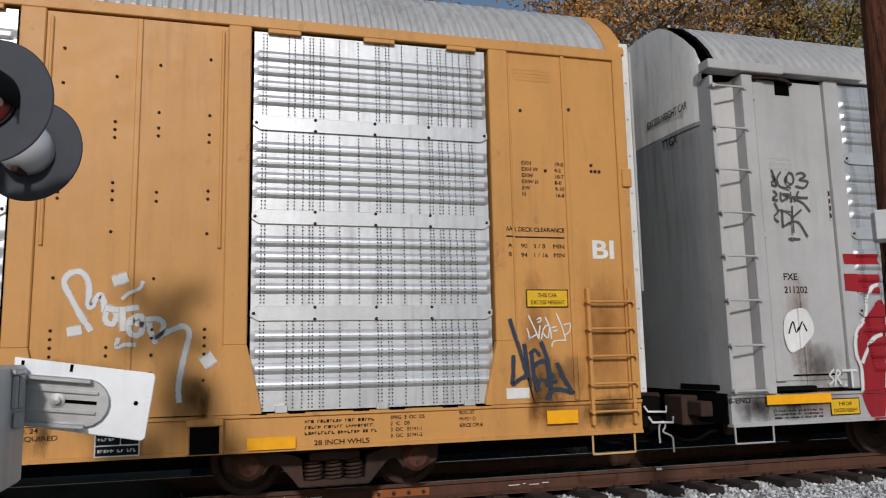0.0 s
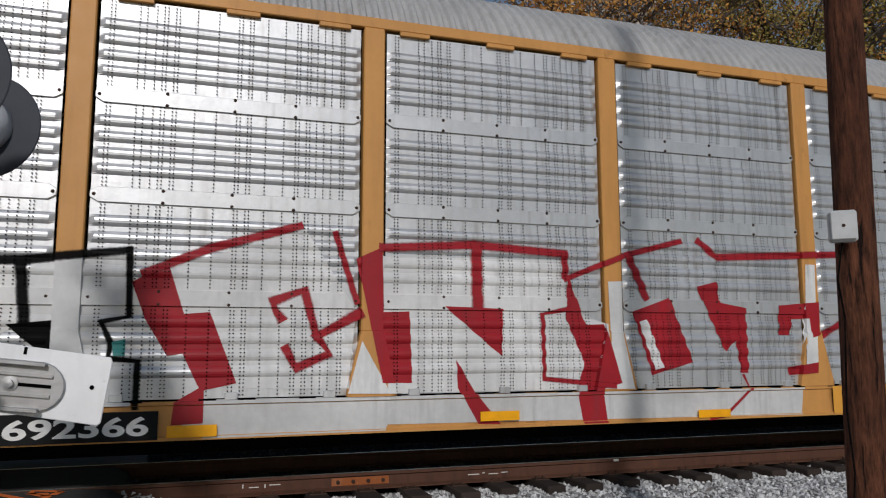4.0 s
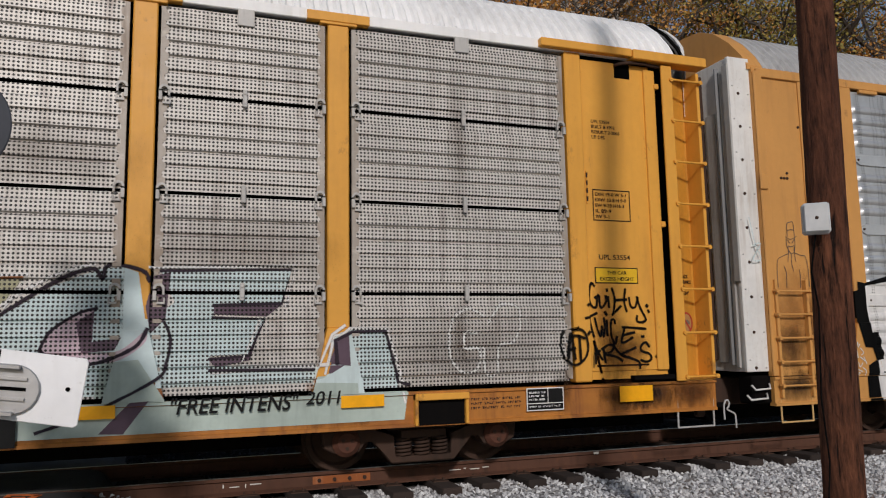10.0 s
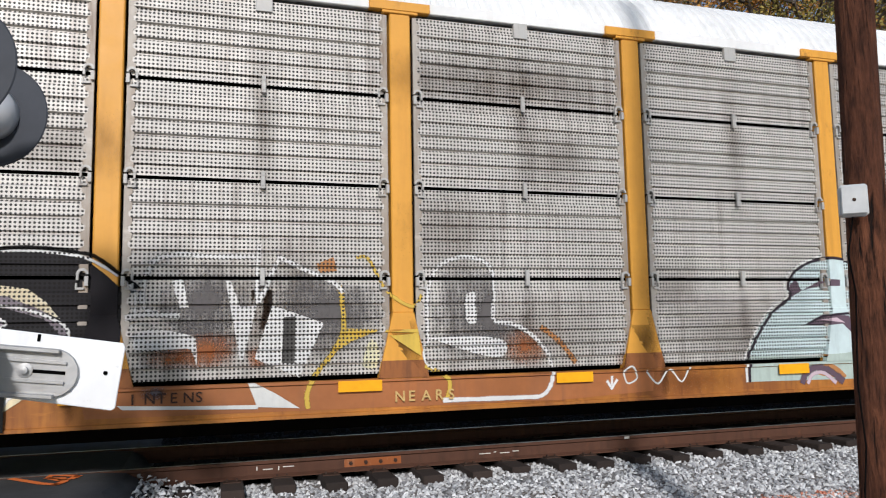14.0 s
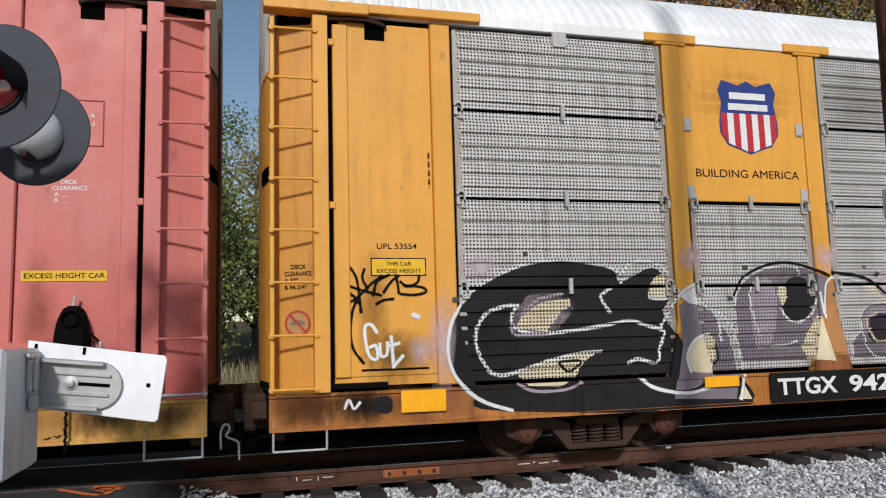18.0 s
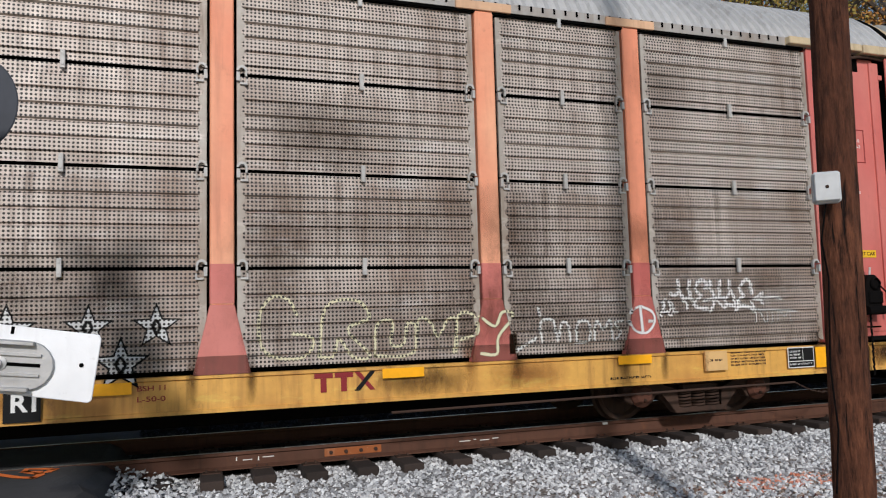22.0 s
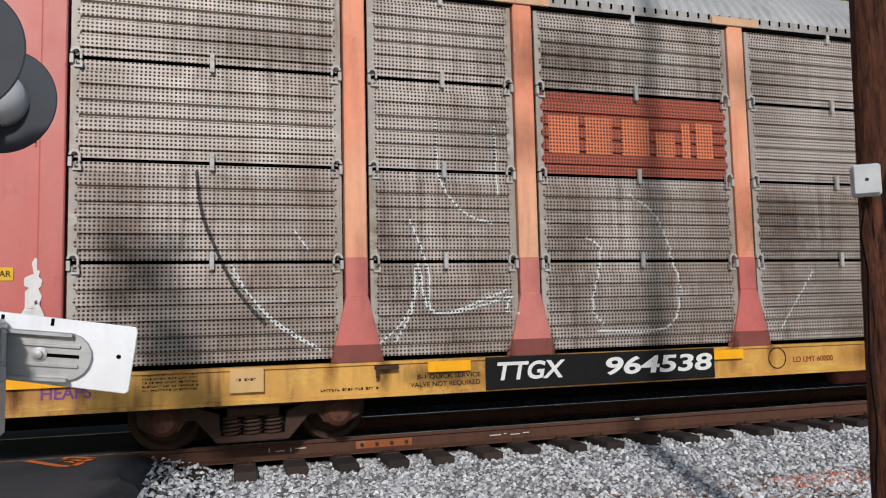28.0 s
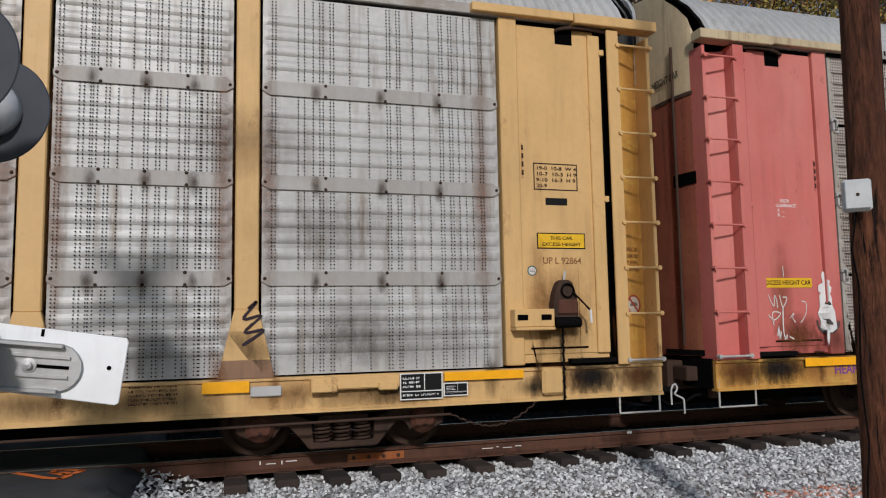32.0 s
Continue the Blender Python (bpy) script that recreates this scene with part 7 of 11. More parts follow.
spray(car_ochre, "S", PR, 3, .06, (-1.82, 2.56), (-1.59, 1.85))
spray(car_ochre, "S", PR, 4, .11, (-2.36, 1.68), (-2.45, 1.84), (-2.13, 1.96), (-2, 1.5), (-1.57, 1.73))
spray(car_ochre, "S", PR, 4, .11, (-2, 1.5), (-1.87, 1.32), (-2.2, 1.18), (-2.3, 1.37))
spray(car_ochre, "P", PS, 0, 0, (-1.33, 2.34), (0.82, 2.36), (0.85, 1.81), (1.34, 1.64), (1.36, 0.91), (-1.26, 0.91))
spray(car_ochre, "P", PR, 2, 0, (-1.6, 2.3), (-1.33, 2.43), (-1.31, 1.75), (-1.02, 1.76), (-0.99, 1.01), (-1.32, 1.02))
spray(car_ochre, "S", PR, 2, .1, (-1.33, 2.43), (-0.29, 2.5), (0.82, 2.44))
spray(car_ochre, "S", PR, 2, .12, (-0.26, 2.47), (-0.25, 1.83))
spray(car_ochre, "S", PR, 2, .08, (0.82, 2.42), (0.82, 2.18))
spray(car_ochre, "P", PR, 2, 0, (-0.63, 1.82), (0.05, 1.8), (0.03, 1.28))
spray(car_ochre, "P", PR, 2, 0, (-0.5, 1.25), (-0.27, 0.88), (0, 0.56), (-0.26, 0.57), (-0.48, 0.95))
spray(car_ochre, "P", PR, 2, 0, (0.85, 2.21), (1.07, 1.63), (1.3, 1.64), (1.49, 0.97), (1.26, 0.91), (1.31, 0.53), (1, 0.53), (0.94, 0.86), (1.04, 1.21), (0.82, 1.69))
spray(car_ochre, "S", PR, 2, .07, (0.85, 1.81), (0.53, 1.75), (0.54, 1.03), (1.39, 0.94))
spray(car_ochre, "S", PR, 2, .07, (0.82, 2.15), (1.61, 2.45), (2.39, 2.65))
spray(car_ochre, "S", PR, 2, .09, (1.65, 2.46), (1.88, 1.96))
spray(car_ochre, "P", PR, 2, 0, (1.69, 1.79), (2.2, 1.96), (2.5, 1.2), (1.93, 1.05))
spray(car_ochre, "P", PS, 4, 0, (1.77, 1.67), (1.88, 1.7), (2.09, 1.14), (1.97, 1.11))
spray(car_ochre, "P", PR, 2, 0, (2.59, 2.1), (2.89, 2.17), (2.92, 1.91), (3.3, 1.85), (3.3, 1.06), (3.19, 1.06), (3.13, 1.45), (2.97, 1.32))
spray(car_ochre, "S", PR, 2, .09, (2.65, 2.66), (2.9, 2.47), (4.96, 2.58), (4.91, 1.73), (4.47, 1.52))
spray(car_ochre, "P", PR, 2, 0, (3.8, 1.89), (4.41, 1.94), (4.39, 1.52), (4.27, 1.49), (4.24, 1.73), (4, 1.72), (3.95, 1.52), (3.79, 1.52))
spray(car_ochre, "P", PR, 2, 0, (3.89, 1.12), (4.33, 1.18), (4.32, 1.05), (3.92, 1.02))
spray(car_ochre, "S", PR, 2, .04, (3.23, 1.03), (3.31, 0.87), (2.91, 0.56), (2.69, 0.53))
spray(car_ochre, "P", PH, 0, 0, (-3.28, 0.89), (4.1, 0.87), (4.05, 0.54), (-3.26, 0.62))
spray(car_ochre, "P", PH, 0, 0, (-3.05, 0.79), (-1.19, 0.78), (-1.28, 0.54), (-3.07, 0.53))
spray(car_ochre, "P", PS, 0, 0, (1.35, 2.13), (1.53, 2.14), (1.53, 1.51), (1.66, 0.9), (1.23, 0.91), (1.37, 1.45))
spray(car_ochre, "P", PS, 0, 0, (4.23, 2.42), (4.38, 2.42), (4.33, 1.18), (4.14, 1.12))
spray(car_ochre, "P", PS, 0, 0, (-1.54, 1.45), (-1.23, 0.91), (-1.68, 0.92))
spray(car_ochre, "K", PB, 0, .015, (-13.71, 2.92), (-13.64, 2.59), (-13.56, 2.39), (-13.69, 2.38), (-13.55, 2.59), (-13.68, 2.56))
spray(car_amber, "P", PB, 0, 0, (9.01, 1.42), (9.12, 1.51), (9.62, 1.54), (9.77, 0.81), (8.94, 0.78), (8.84, 1.01), (9.21, 1.02), (9.11, 1.35))
spray(car_amber, "S", PW, 2, .03, (8.96, 1.1), (9.05, 1.48), (9.62, 1.55), (9.81, 0.78))
spray(car_amber, "P", PV, 2, 0, (8.99, 1.1), (9.08, 1.41), (9.18, 1.09))
spray(car_amber, "P", PT, 0, 0, (4.1, 1.17), (4.47, 1.15), (4.51, 0.92), (4.06, 0.91))
spray(car_amber, "P", PT, 4, 0, (6.88, 1.25), (7.2, 1.28), (7.44, 0.9), (6.82, 0.87))
spray(car_amber, "P", PT, 0, 0, (8.88, 1.07), (9.29, 1.09), (9.31, 0.76), (8.8, 0.79))
spray(car_amber, "P", PB, 0, 0, (4.15, 2.13), (4.37, 2.14), (4.38, 1.5), (4.16, 1.5))
spray(car_amber, "P", PT, 0, 0, (6.18, 0.91), (9.84, 0.89), (9.8, 0.6), (6.18, 0.59))
spray(car_amber, "P", PT, 0, 0, (3.33, 0.9), (4.48, 0.96), (4.5, 0.72), (3.33, 0.69))
spray(car_amber, "P", PV, 2, 0, (6.88, 0.61), (7.19, 0.94), (7.38, 1), (7.09, 0.6))
spray(car_amber, "C", PO, 2, 0, (3.93, 0.72), (4, 0.83), (4.16, 0.84), (4.31, 0.75), (4.34, 0.67))
spray(car_amber, "P", PA, 0, 0, (-4.51, 0.89), (0.4, 0.86), (0.34, 0.57), (-4.45, 0.61))
spray(car_amber, "P", PA, 0, 0, (0.4, 0.86), (1.57, 0.85), (1.54, 0.62), (0.34, 0.57))
spray(car_amber, "K", PW, 4, .03, (-9.8, 0.92), (-9.62, 0.8), (-9.32, 0.72), (-9.05, 0.73), (-8.88, 0.82))
spray(car_amber, "C", PL, 2, 0, (-12.35, 1.39), (-12.1, 1.43), (-12.09, 1.11), (-12.37, 1.11))
spray(car_amber, "C", PN, 0, 0, (-12.72, 0.81), (-12.57, 0.8), (-12.57, 0.66), (-12.72, 0.67))
spray(car_amber, "K", PX, 4, .03, (-13.04, 0.72), (-13, 0.8), (-12.95, 0.71), (-12.89, 0.77))
spray(car_amber, "K", PW, 4, .03, (1.01, 0.8), (1, 0.67))
spray(car_amber, "S", PW, 4, .03, (0.95, 0.75), (1, 0.67))
spray(car_amber, "S", PW, 4, .03, (1.07, 0.76), (1, 0.67))
spray(car_amber, "K", PX, 0, .016, (1.16, 0.86), (1.26, 0.91), (1.34, 0.78), (1.21, 0.72), (1.16, 0.86))
spray(car_amber, "K", PX, 0, .016, (1.46, 0.85), (1.61, 0.7), (1.77, 0.86), (1.93, 0.71), (2.04, 0.87))
spray(car_amber, "K", PK, 0, .03, (3.17, 1.27), (3.52, 1.21), (3.23, 1.38))
spray(car_amber, "S", PK, 0, .03, (3.35, 1.51), (3.3, 1.01))
spray(car_amber, "S", PK, 0, .03, (3.17, 1.46), (3.49, 1.24))
spray(car_amber, "P", PT, 0, 0, (2.9, 0.98), (4.01, 0.95), (4.48, 0.96), (4.5, 0.65), (2.89, 0.67))
spray(car_amber, "C", PB, 1, 0, (2.91, 1), (3.01, 1.25), (3.2, 1.47), (3.56, 1.68), (3.6, 1.89), (3.76, 2.07), (4.11, 2.18), (4.42, 2.17), (4.69, 2.08), (4.89, 1.89), (4.94, 1.71), (4.85, 1.53), (4.59, 1.47), (4.54, 1.15), (4.48, 1), (4.01, 0.97), (3.41, 0.97))
spray(car_amber, "P", PB, 1, 0, (4.44, 1.47), (4.91, 1.48), (5.1, 1.39), (4.96, 1.03), (4.48, 1.01))
spray(car_amber, "P", PV, 3, 0, (3.56, 1.68), (3.6, 1.85), (3.7, 1.92), (3.77, 1.78))
spray(car_amber, "P", PV, 3, 0, (3.8, 1.78), (4.11, 1.92), (4.35, 1.91), (4.34, 1.83), (4.06, 1.83))
spray(car_amber, "P", PV, 3, 0, (3.75, 1.34), (4.07, 1.47), (4.44, 1.45), (4.56, 1.15), (4.33, 1.35), (4.07, 1.33))
spray(car_amber, "P", PP, 4, 0, (4.02, 1.41), (4.24, 1.43), (4.37, 1.36), (4.2, 1.38))
spray(car_amber, "K", PD, 4, .04, (2.89, 0.68), (2.92, 1), (3.09, 1.28), (3.32, 1.53), (3.56, 1.68), (3.58, 1.87), (3.76, 2.07), (4.11, 2.18), (4.42, 2.17), (4.71, 2.05), (4.91, 1.87), (4.93, 1.66), (4.78, 1.5), (4.46, 1.48))
spray(car_amber, "K", PD, 4, .035, (4.48, 1.46), (4.55, 1.16))
spray(car_amber, "K", PD, 4, .03, (3.81, 1.35), (4.07, 1.45), (4.46, 1.48))
spray(car_amber, "K", PW, 4, .025, (2.85, 0.68), (2.87, 1), (3.04, 1.31), (3.27, 1.56), (3.52, 1.7), (3.53, 1.9), (3.72, 2.09), (4.06, 2.21))
spray(car_amber, "P", PTT, 0, 0, (4.87, 1.99), (6.2, 2.03), (6.02, 1.75), (5.61, 1.74), (5.66, 1.54), (5.53, 1.21), (5.65, 1), (5, 1), (5.24, 1.22), (5.36, 1.5), (5.2, 1.71), (4.94, 1.78))
spray(car_amber, "P", PV, 2, 0, (4.94, 1.7), (5.22, 1.71), (5.24, 1.47), (5.08, 1.35), (5.01, 1.5))
spray(car_amber, "P", PP, 3, 0, (4.87, 1.6), (5.07, 1.57), (5.09, 1.43), (4.98, 1.25), (4.91, 1.48))
spray(car_amber, "P", PV, 2, 0, (5.59, 1.72), (6, 1.75), (5.83, 1.62), (5.64, 1.62))
spray(car_amber, "S", PW, 4, .022, (4.8, 2.01), (6.25, 2.07), (6.07, 1.77))
spray(car_amber, "S", PA, 3, .025, (4.85, 2), (6.2, 2.05))
spray(car_amber, "S", PD, 4, .02, (4.94, 1.72), (5.21, 1.73), (5.25, 1.46), (5.09, 1.34))
spray(car_amber, "P", PB, 1, 0, (5.7, 1.07), (5.75, 1.35), (5.96, 1.63), (6.46, 1.97), (6.85, 2.13), (7.04, 2.15), (7.18, 2.1), (7.25, 1.66), (7.51, 1.64), (7.49, 1.1), (6.81, 0.95), (6.15, 0.99))
spray(car_amber, "C", PP, 3, 0, (6.37, 1.38), (6.45, 1.55), (6.73, 1.74), (6.81, 1.74), (6.73, 1.5), (6.77, 1.35), (7.04, 1.37), (7.25, 1.54), (7.24, 1.42), (6.98, 1.26), (6.55, 1.27))
spray(car_amber, "P", PV, 4, 0, (6.66, 1.63), (6.81, 1.74), (6.8, 1.45), (7.05, 1.49), (6.99, 1.37), (6.71, 1.35))
spray(car_amber, "P", PV, 3, 0, (5.46, 1.15), (5.69, 1.35), (5.71, 1.25), (5.55, 1.04))
spray(car_amber, "K", PD, 5, .04, (6.13, 1.01), (5.92, 1.02), (5.73, 1.11), (5.72, 1.3), (5.88, 1.56), (6.41, 1.97), (6.77, 2.13), (6.87, 2.04), (6.92, 2.17), (7.21, 2.12), (7.28, 2.02))
spray(car_amber, "K", PD, 5, .03, (6.37, 1.38), (6.45, 1.55), (6.67, 1.71), (6.83, 1.76))
spray(car_amber, "K", PD, 5, .028, (6.37, 1.38), (6.5, 1.27), (6.82, 1.25), (7.16, 1.39), (7.27, 1.56))
spray(car_amber, "K", PW, 4, .022, (5.65, 1.07), (5.65, 1.33), (5.83, 1.61), (6.36, 2.01), (6.8, 2.18))
spray(car_amber, "P", PB, 1, 0, (7.38, 2.11), (8.62, 2.15), (8.54, 1.81), (7.93, 1.81), (7.86, 1.68), (8.37, 1.66), (8.23, 1.31), (7.84, 1.3), (7.84, 1.2), (8.88, 1.16), (8.84, 1.01), (7.36, 1.01), (7.31, 1.64), (7.51, 1.82))
spray(car_amber, "P", PV, 3, 0, (7.32, 2.07), (7.47, 2.11), (7.43, 1.66), (7.3, 1.52), (7.25, 1.77))
spray(car_amber, "P", PV, 3, 0, (7.87, 1.79), (8.54, 1.81), (8.38, 1.68), (7.87, 1.7))
spray(car_amber, "P", PV, 3, 0, (7.83, 1.26), (8.19, 1.29), (8.34, 1.64), (8.22, 1.25), (7.9, 1.19))
spray(car_amber, "S", PD, 4, .025, (7.38, 2.12), (8.62, 2.15), (8.53, 1.81), (7.87, 1.79))
spray(car_amber, "S", PD, 4, .022, (7.86, 1.67), (8.36, 1.65), (8.21, 1.29), (7.84, 1.27))
spray(car_amber, "S", PW, 4, .022, (7.28, 2.15), (8.67, 2.19), (8.57, 1.78))
spray(car_amber, "S", PW, 4, .022, (8.31, 1.64), (8.13, 1.2), (8.89, 1.16), (9.03, 1.49), (9.16, 1.58))
spray(car_amber, "P", PB, 1, 0, (9.19, 1.54), (9.63, 1.54), (9.59, 0.98), (8.87, 1.01), (8.85, 1.17), (9.2, 1.2))
spray(car_amber, "P", PV, 3, 0, (9, 1.21), (9.1, 1.46), (9.19, 1.54), (9.22, 1.2))
spray(car_amber, "K", PV, 3, .09, (3.68, 0.65), (3.74, 0.75), (3.9, 0.81), (4.11, 0.76), (4.29, 0.64))
spray(car_amber, "K", PP, 4, .05, (3.76, 0.63), (3.84, 0.73), (4.01, 0.74), (4.18, 0.62))
spray(car_amber, "P", PC, 4, 0, (-5.17, 0.67), (-5.1, 0.93), (-4.8, 0.96), (-4.99, 0.79))
spray(car_amber, "S", PW, 5, .02, (-5.15, 0.94), (-4.8, 0.96), (-5.08, 0.82), (-5.13, 0.73))
spray(car_red, "C", PH, 0, 0, (-0.71, 0.94), (-0.43, 1.19), (-0.6, 1.39), (-0.64, 1.58), (-0.43, 1.74), (0.52, 1.75), (1.15, 1.76), (1.44, 1.74), (1.93, 1.8), (2.2, 1.57), (2.21, 1.09), (2, 0.99), (2.23, 0.79), (2.18, 0.55), (1.18, 0.55), (-0.69, 0.64))
spray(car_red, "K", PK, 2, .055, (-0.7, 0.64), (-0.71, 0.94), (-0.53, 1.14), (-0.26, 1.19))
spray(car_red, "K", PK, 2, .045, (-0.43, 1.35), (-0.63, 1.41), (-0.64, 1.58), (-0.48, 1.63))
spray(car_red, "K", PK, 2, .055, (-0.43, 1.68), (-0.2, 1.75), (-0.08, 1.62), (-0.08, 1.29), (-0.2, 1.07))
spray(car_red, "K", PK, 2, .055, (-0.05, 1.15), (-0.06, 1.67), (0.09, 1.77), (0.24, 1.7), (0.24, 1.39))
spray(car_red, "K", PK, 2, .055, (0.3, 1.38), (0.25, 1.7), (0.44, 1.77), (0.53, 1.61), (0.53, 1.3))
spray(car_red, "K", PK, 2, .055, (0.57, 1.2), (0.55, 1.69), (0.74, 1.76), (0.86, 1.6), (0.86, 1.15))
spray(car_red, "K", PK, 2, .055, (0.87, 1.66), (1.04, 1.78), (1.15, 1.54), (1.16, 1.13))
spray(car_red, "K", PK, 2, .055, (1.15, 1.48), (1.23, 1.76), (1.33, 1.71), (1.36, 1.17))
spray(car_red, "K", PK, 2, .055, (1.38, 1.13), (1.44, 1.74), (1.61, 1.73), (1.61, 1.44))
spray(car_red, "K", PK, 2, .055, (1.62, 1.59), (1.74, 1.77), (2.05, 1.79), (2.21, 1.51), (2.17, 1.09), (1.79, 1))
spray(car_red, "K", PK, 2, .045, (1.86, 1.15), (1.86, 1.43), (1.93, 1.52), (2.01, 1.41), (1.97, 1.15), (1.86, 1.15))
spray(car_red, "K", PK, 2, .055, (-0.28, 0.98), (-0.19, 0.64), (-0.02, 0.96), (0.04, 0.62), (0.29, 0.84))
spray(car_red, "K", PK, 2, .055, (0.32, 0.89), (0.4, 0.61), (0.58, 0.88), (0.65, 0.6), (0.84, 0.61), (0.96, 0.86))
spray(car_red, "K", PK, 2, .055, (1.19, 1.13), (1.12, 0.85), (1.21, 0.55), (1.41, 0.61), (1.45, 1.01))
spray(car_red, "K", PK, 2, .055, (1.48, 0.89), (1.55, 0.59), (1.71, 0.59), (1.78, 0.88))
spray(car_red, "K", PK, 2, .055, (1.79, 0.98), (2.15, 0.85), (2.22, 0.62), (2.03, 0.53))
spray(car_red, "K", PW, 0, .03, (9.04, 1.44), (9.2, 1.37), (9.23, 1.25), (9.12, 1.13), (8.97, 1.15), (8.9, 1.26), (8.94, 1.39), (9.04, 1.44))
spray(car_red, "S", PW, 0, .025, (9.04, 1.43), (9.06, 1.15))
spray(car_red, "S", PW, 0, .025, (8.91, 1.26), (9.23, 1.26))
spray(car_red, "K", PX, 0, .024, (-5.88, 2.68), (-5.55, 2.45), (-5.35, 1.99), (-5.26, 1.52), (-5.47, 1.13), (-6.35, 1.12))
spray(car_red, "K", PX, 0, .024, (-3.84, 1.09), (-3.32, 1.78))
spray(car_red, "K", PX, 0, .024, (-8.7, 1.08), (-8.51, 1.42), (-8.44, 1.9), (-8.27, 1.36), (-7.46, 1.59))
spray(car_red, "K", PX, 0, .024, (-10.34, 1.88), (-10.18, 1.6), (-9.91, 1.31), (-9.52, 1.05))
spray(car_red, "K", PX, 0, .024, (-6.44, 2.18), (-6.27, 1.99), (-6.41, 1.41), (-6.27, 1.19))
spray(car_red, "S", PX, 0, .02, (-11.6, 1.18), (-11.57, 1.03))
spray(car_red, "K", PX, 0, .02, (-11.54, 1.21), (-11.38, 1.17), (-11.51, 1.12), (-11.32, 1.04))
spray(car_red, "T", PS, 0, .215, (2.45, 1.35))
spray(car_red, "T", PS, 0, .19, (3.12, 1.36))
spray(car_red, "T", PS, 0, .28, (2.79, 1.02))
spray(car_red, "T", PS, 0, .225, (3.4, 1.01))
spray(car_red, "K", PK, 4, .03, (2.45, 1.28), (2.42, 1.35), (2.46, 1.42), (2.49, 1.35), (2.45, 1.28))
spray(car_red, "K", PK, 4, .03, (3.11, 1.29), (3.08, 1.36), (3.12, 1.42), (3.15, 1.36), (3.11, 1.29))
spray(car_red, "K", PK, 4, .03, (3.71, 1.29), (3.68, 1.36), (3.71, 1.42), (3.74, 1.35), (3.71, 1.29))
spray(car_red, "K", PK, 4, .035, (2.79, 0.92), (2.75, 1.02), (2.8, 1.1), (2.84, 1.01), (2.79, 0.92))
spray(car_red, "K", PK, 4, .03, (3.4, 0.94), (3.36, 1.01), (3.4, 1.08), (3.44, 1), (3.4, 0.94))
spray(car_red, "K", PZ, 0, .034, (5.03, 1.44), (4.95, 1.59), (4.79, 1.62), (4.67, 1.45), (4.68, 1.15), (4.82, 1.02), (5.1, 1.01), (5.2, 1.19), (4.99, 1.25))
spray(car_red, "K", PZ, 0, .034, (5.26, 1.01), (5.33, 1.51), (5.65, 1.57), (5.78, 1.39), (5.55, 1.27), (5.79, 1), (5.61, 0.99), (5.46, 1.18), (5.4, 1), (5.26, 1.01))
spray(car_red, "K", PZ, 0, .034, (5.84, 0.99), (5.86, 1.31), (6.03, 1.34), (6.01, 1.11), (6.15, 1.11), (6.19, 1.31), (6.28, 1.28), (6.24, 1), (5.84, 0.99))
spray(car_red, "K", PZ, 0, .034, (6.27, 1.01), (6.32, 1.36), (6.45, 1.32), (6.53, 1.17), (6.65, 1.35), (6.75, 1.33), (6.71, 0.99))
spray(car_red, "K", PZ, 0, .034, (6.74, 0.99), (6.77, 1.39), (6.95, 1.38), (6.97, 1.19), (6.79, 1.13))
spray(car_red, "K", PZ, 0, .034, (7.01, 1.37), (7.18, 1.26), (7.27, 1.41), (7.42, 1.38), (7.22, 1.15), (7.19, 0.96), (7.01, 0.97))
spray(car_red, "K", PX, 0, .026, (7.77, 1.06), (7.75, 1.28), (7.91, 1.3), (7.96, 1.07), (8.02, 1.27), (8.1, 1.24), (8.12, 1.05))
spray(car_red, "K", PX, 0, .026, (8.2, 1.05), (8.23, 1.27), (8.37, 1.26), (8.36, 1.06), (8.2, 1.05))
spray(car_red, "K", PX, 0, .026, (8.43, 1.06), (8.47, 1.28), (8.56, 1.18), (8.65, 1.29), (8.67, 1.06))
spray(car_red, "K", PX, 0, .022, (8.82, 1.27), (8.71, 1.25), (8.79, 1.15), (8.7, 1.05))
spray(car_red, "S", PX, 0, .026, (7.46, 0.98), (7.69, 1.11))
spray(car_red, "S", PX, 0, .03, (7.73, 1.45), (7.75, 1.35))
spray(car_red, "K", PX, 0, .012, (10.75, 1.19), (10.78, 1.38), (10.91, 1.19), (10.94, 1.37))
spray(car_red, "S", PX, 0, .012, (11.02, 1.37), (11.01, 1.18))
spray(car_red, "K", PX, 0, .012, (11.09, 1.18), (11.12, 1.36), (11.21, 1.26), (11.28, 1.36), (11.3, 1.17))
spray(car_red, "K", PX, 0, .018, (-10.35, 1.82), (-10.18, 1.6), (-9.91, 1.28), (-9.48, 1.02))
spray(car_red, "K", PE, 0, .035, (-10.67, 2.8), (-10.62, 2.4), (-10.48, 2.02), (-10.29, 1.63), (-10.02, 1.29))
spray(car_red, "K", PX, 0, .022, (-8.22, 3.49), (-8.18, 2.81), (-7.92, 2.45), (-7.59, 2.33))
spray(car_red, "K", PX, 0, .022, (-8.52, 2.35), (-8.33, 1.84), (-8.25, 1.36), (-7.42, 1.52))
spray(car_red, "K", PX, 0, .018, (-8.85, 1.08), (-8.6, 1.31), (-8.4, 1.75))
spray(car_red, "S", PX, 0, .02, (-7.54, 3.4), (-7.52, 2.64))
spray(car_red, "K", PX, 0, .03, (-7.39, 1.52), (-7.46, 1.37), (-7.33, 1.34))
spray(car_red, "K", PX, 0, .016, (-9.72, 2.22), (-9.58, 2.02))
spray(car_red, "T", PS, 0, .19, (3.71, 1.36))
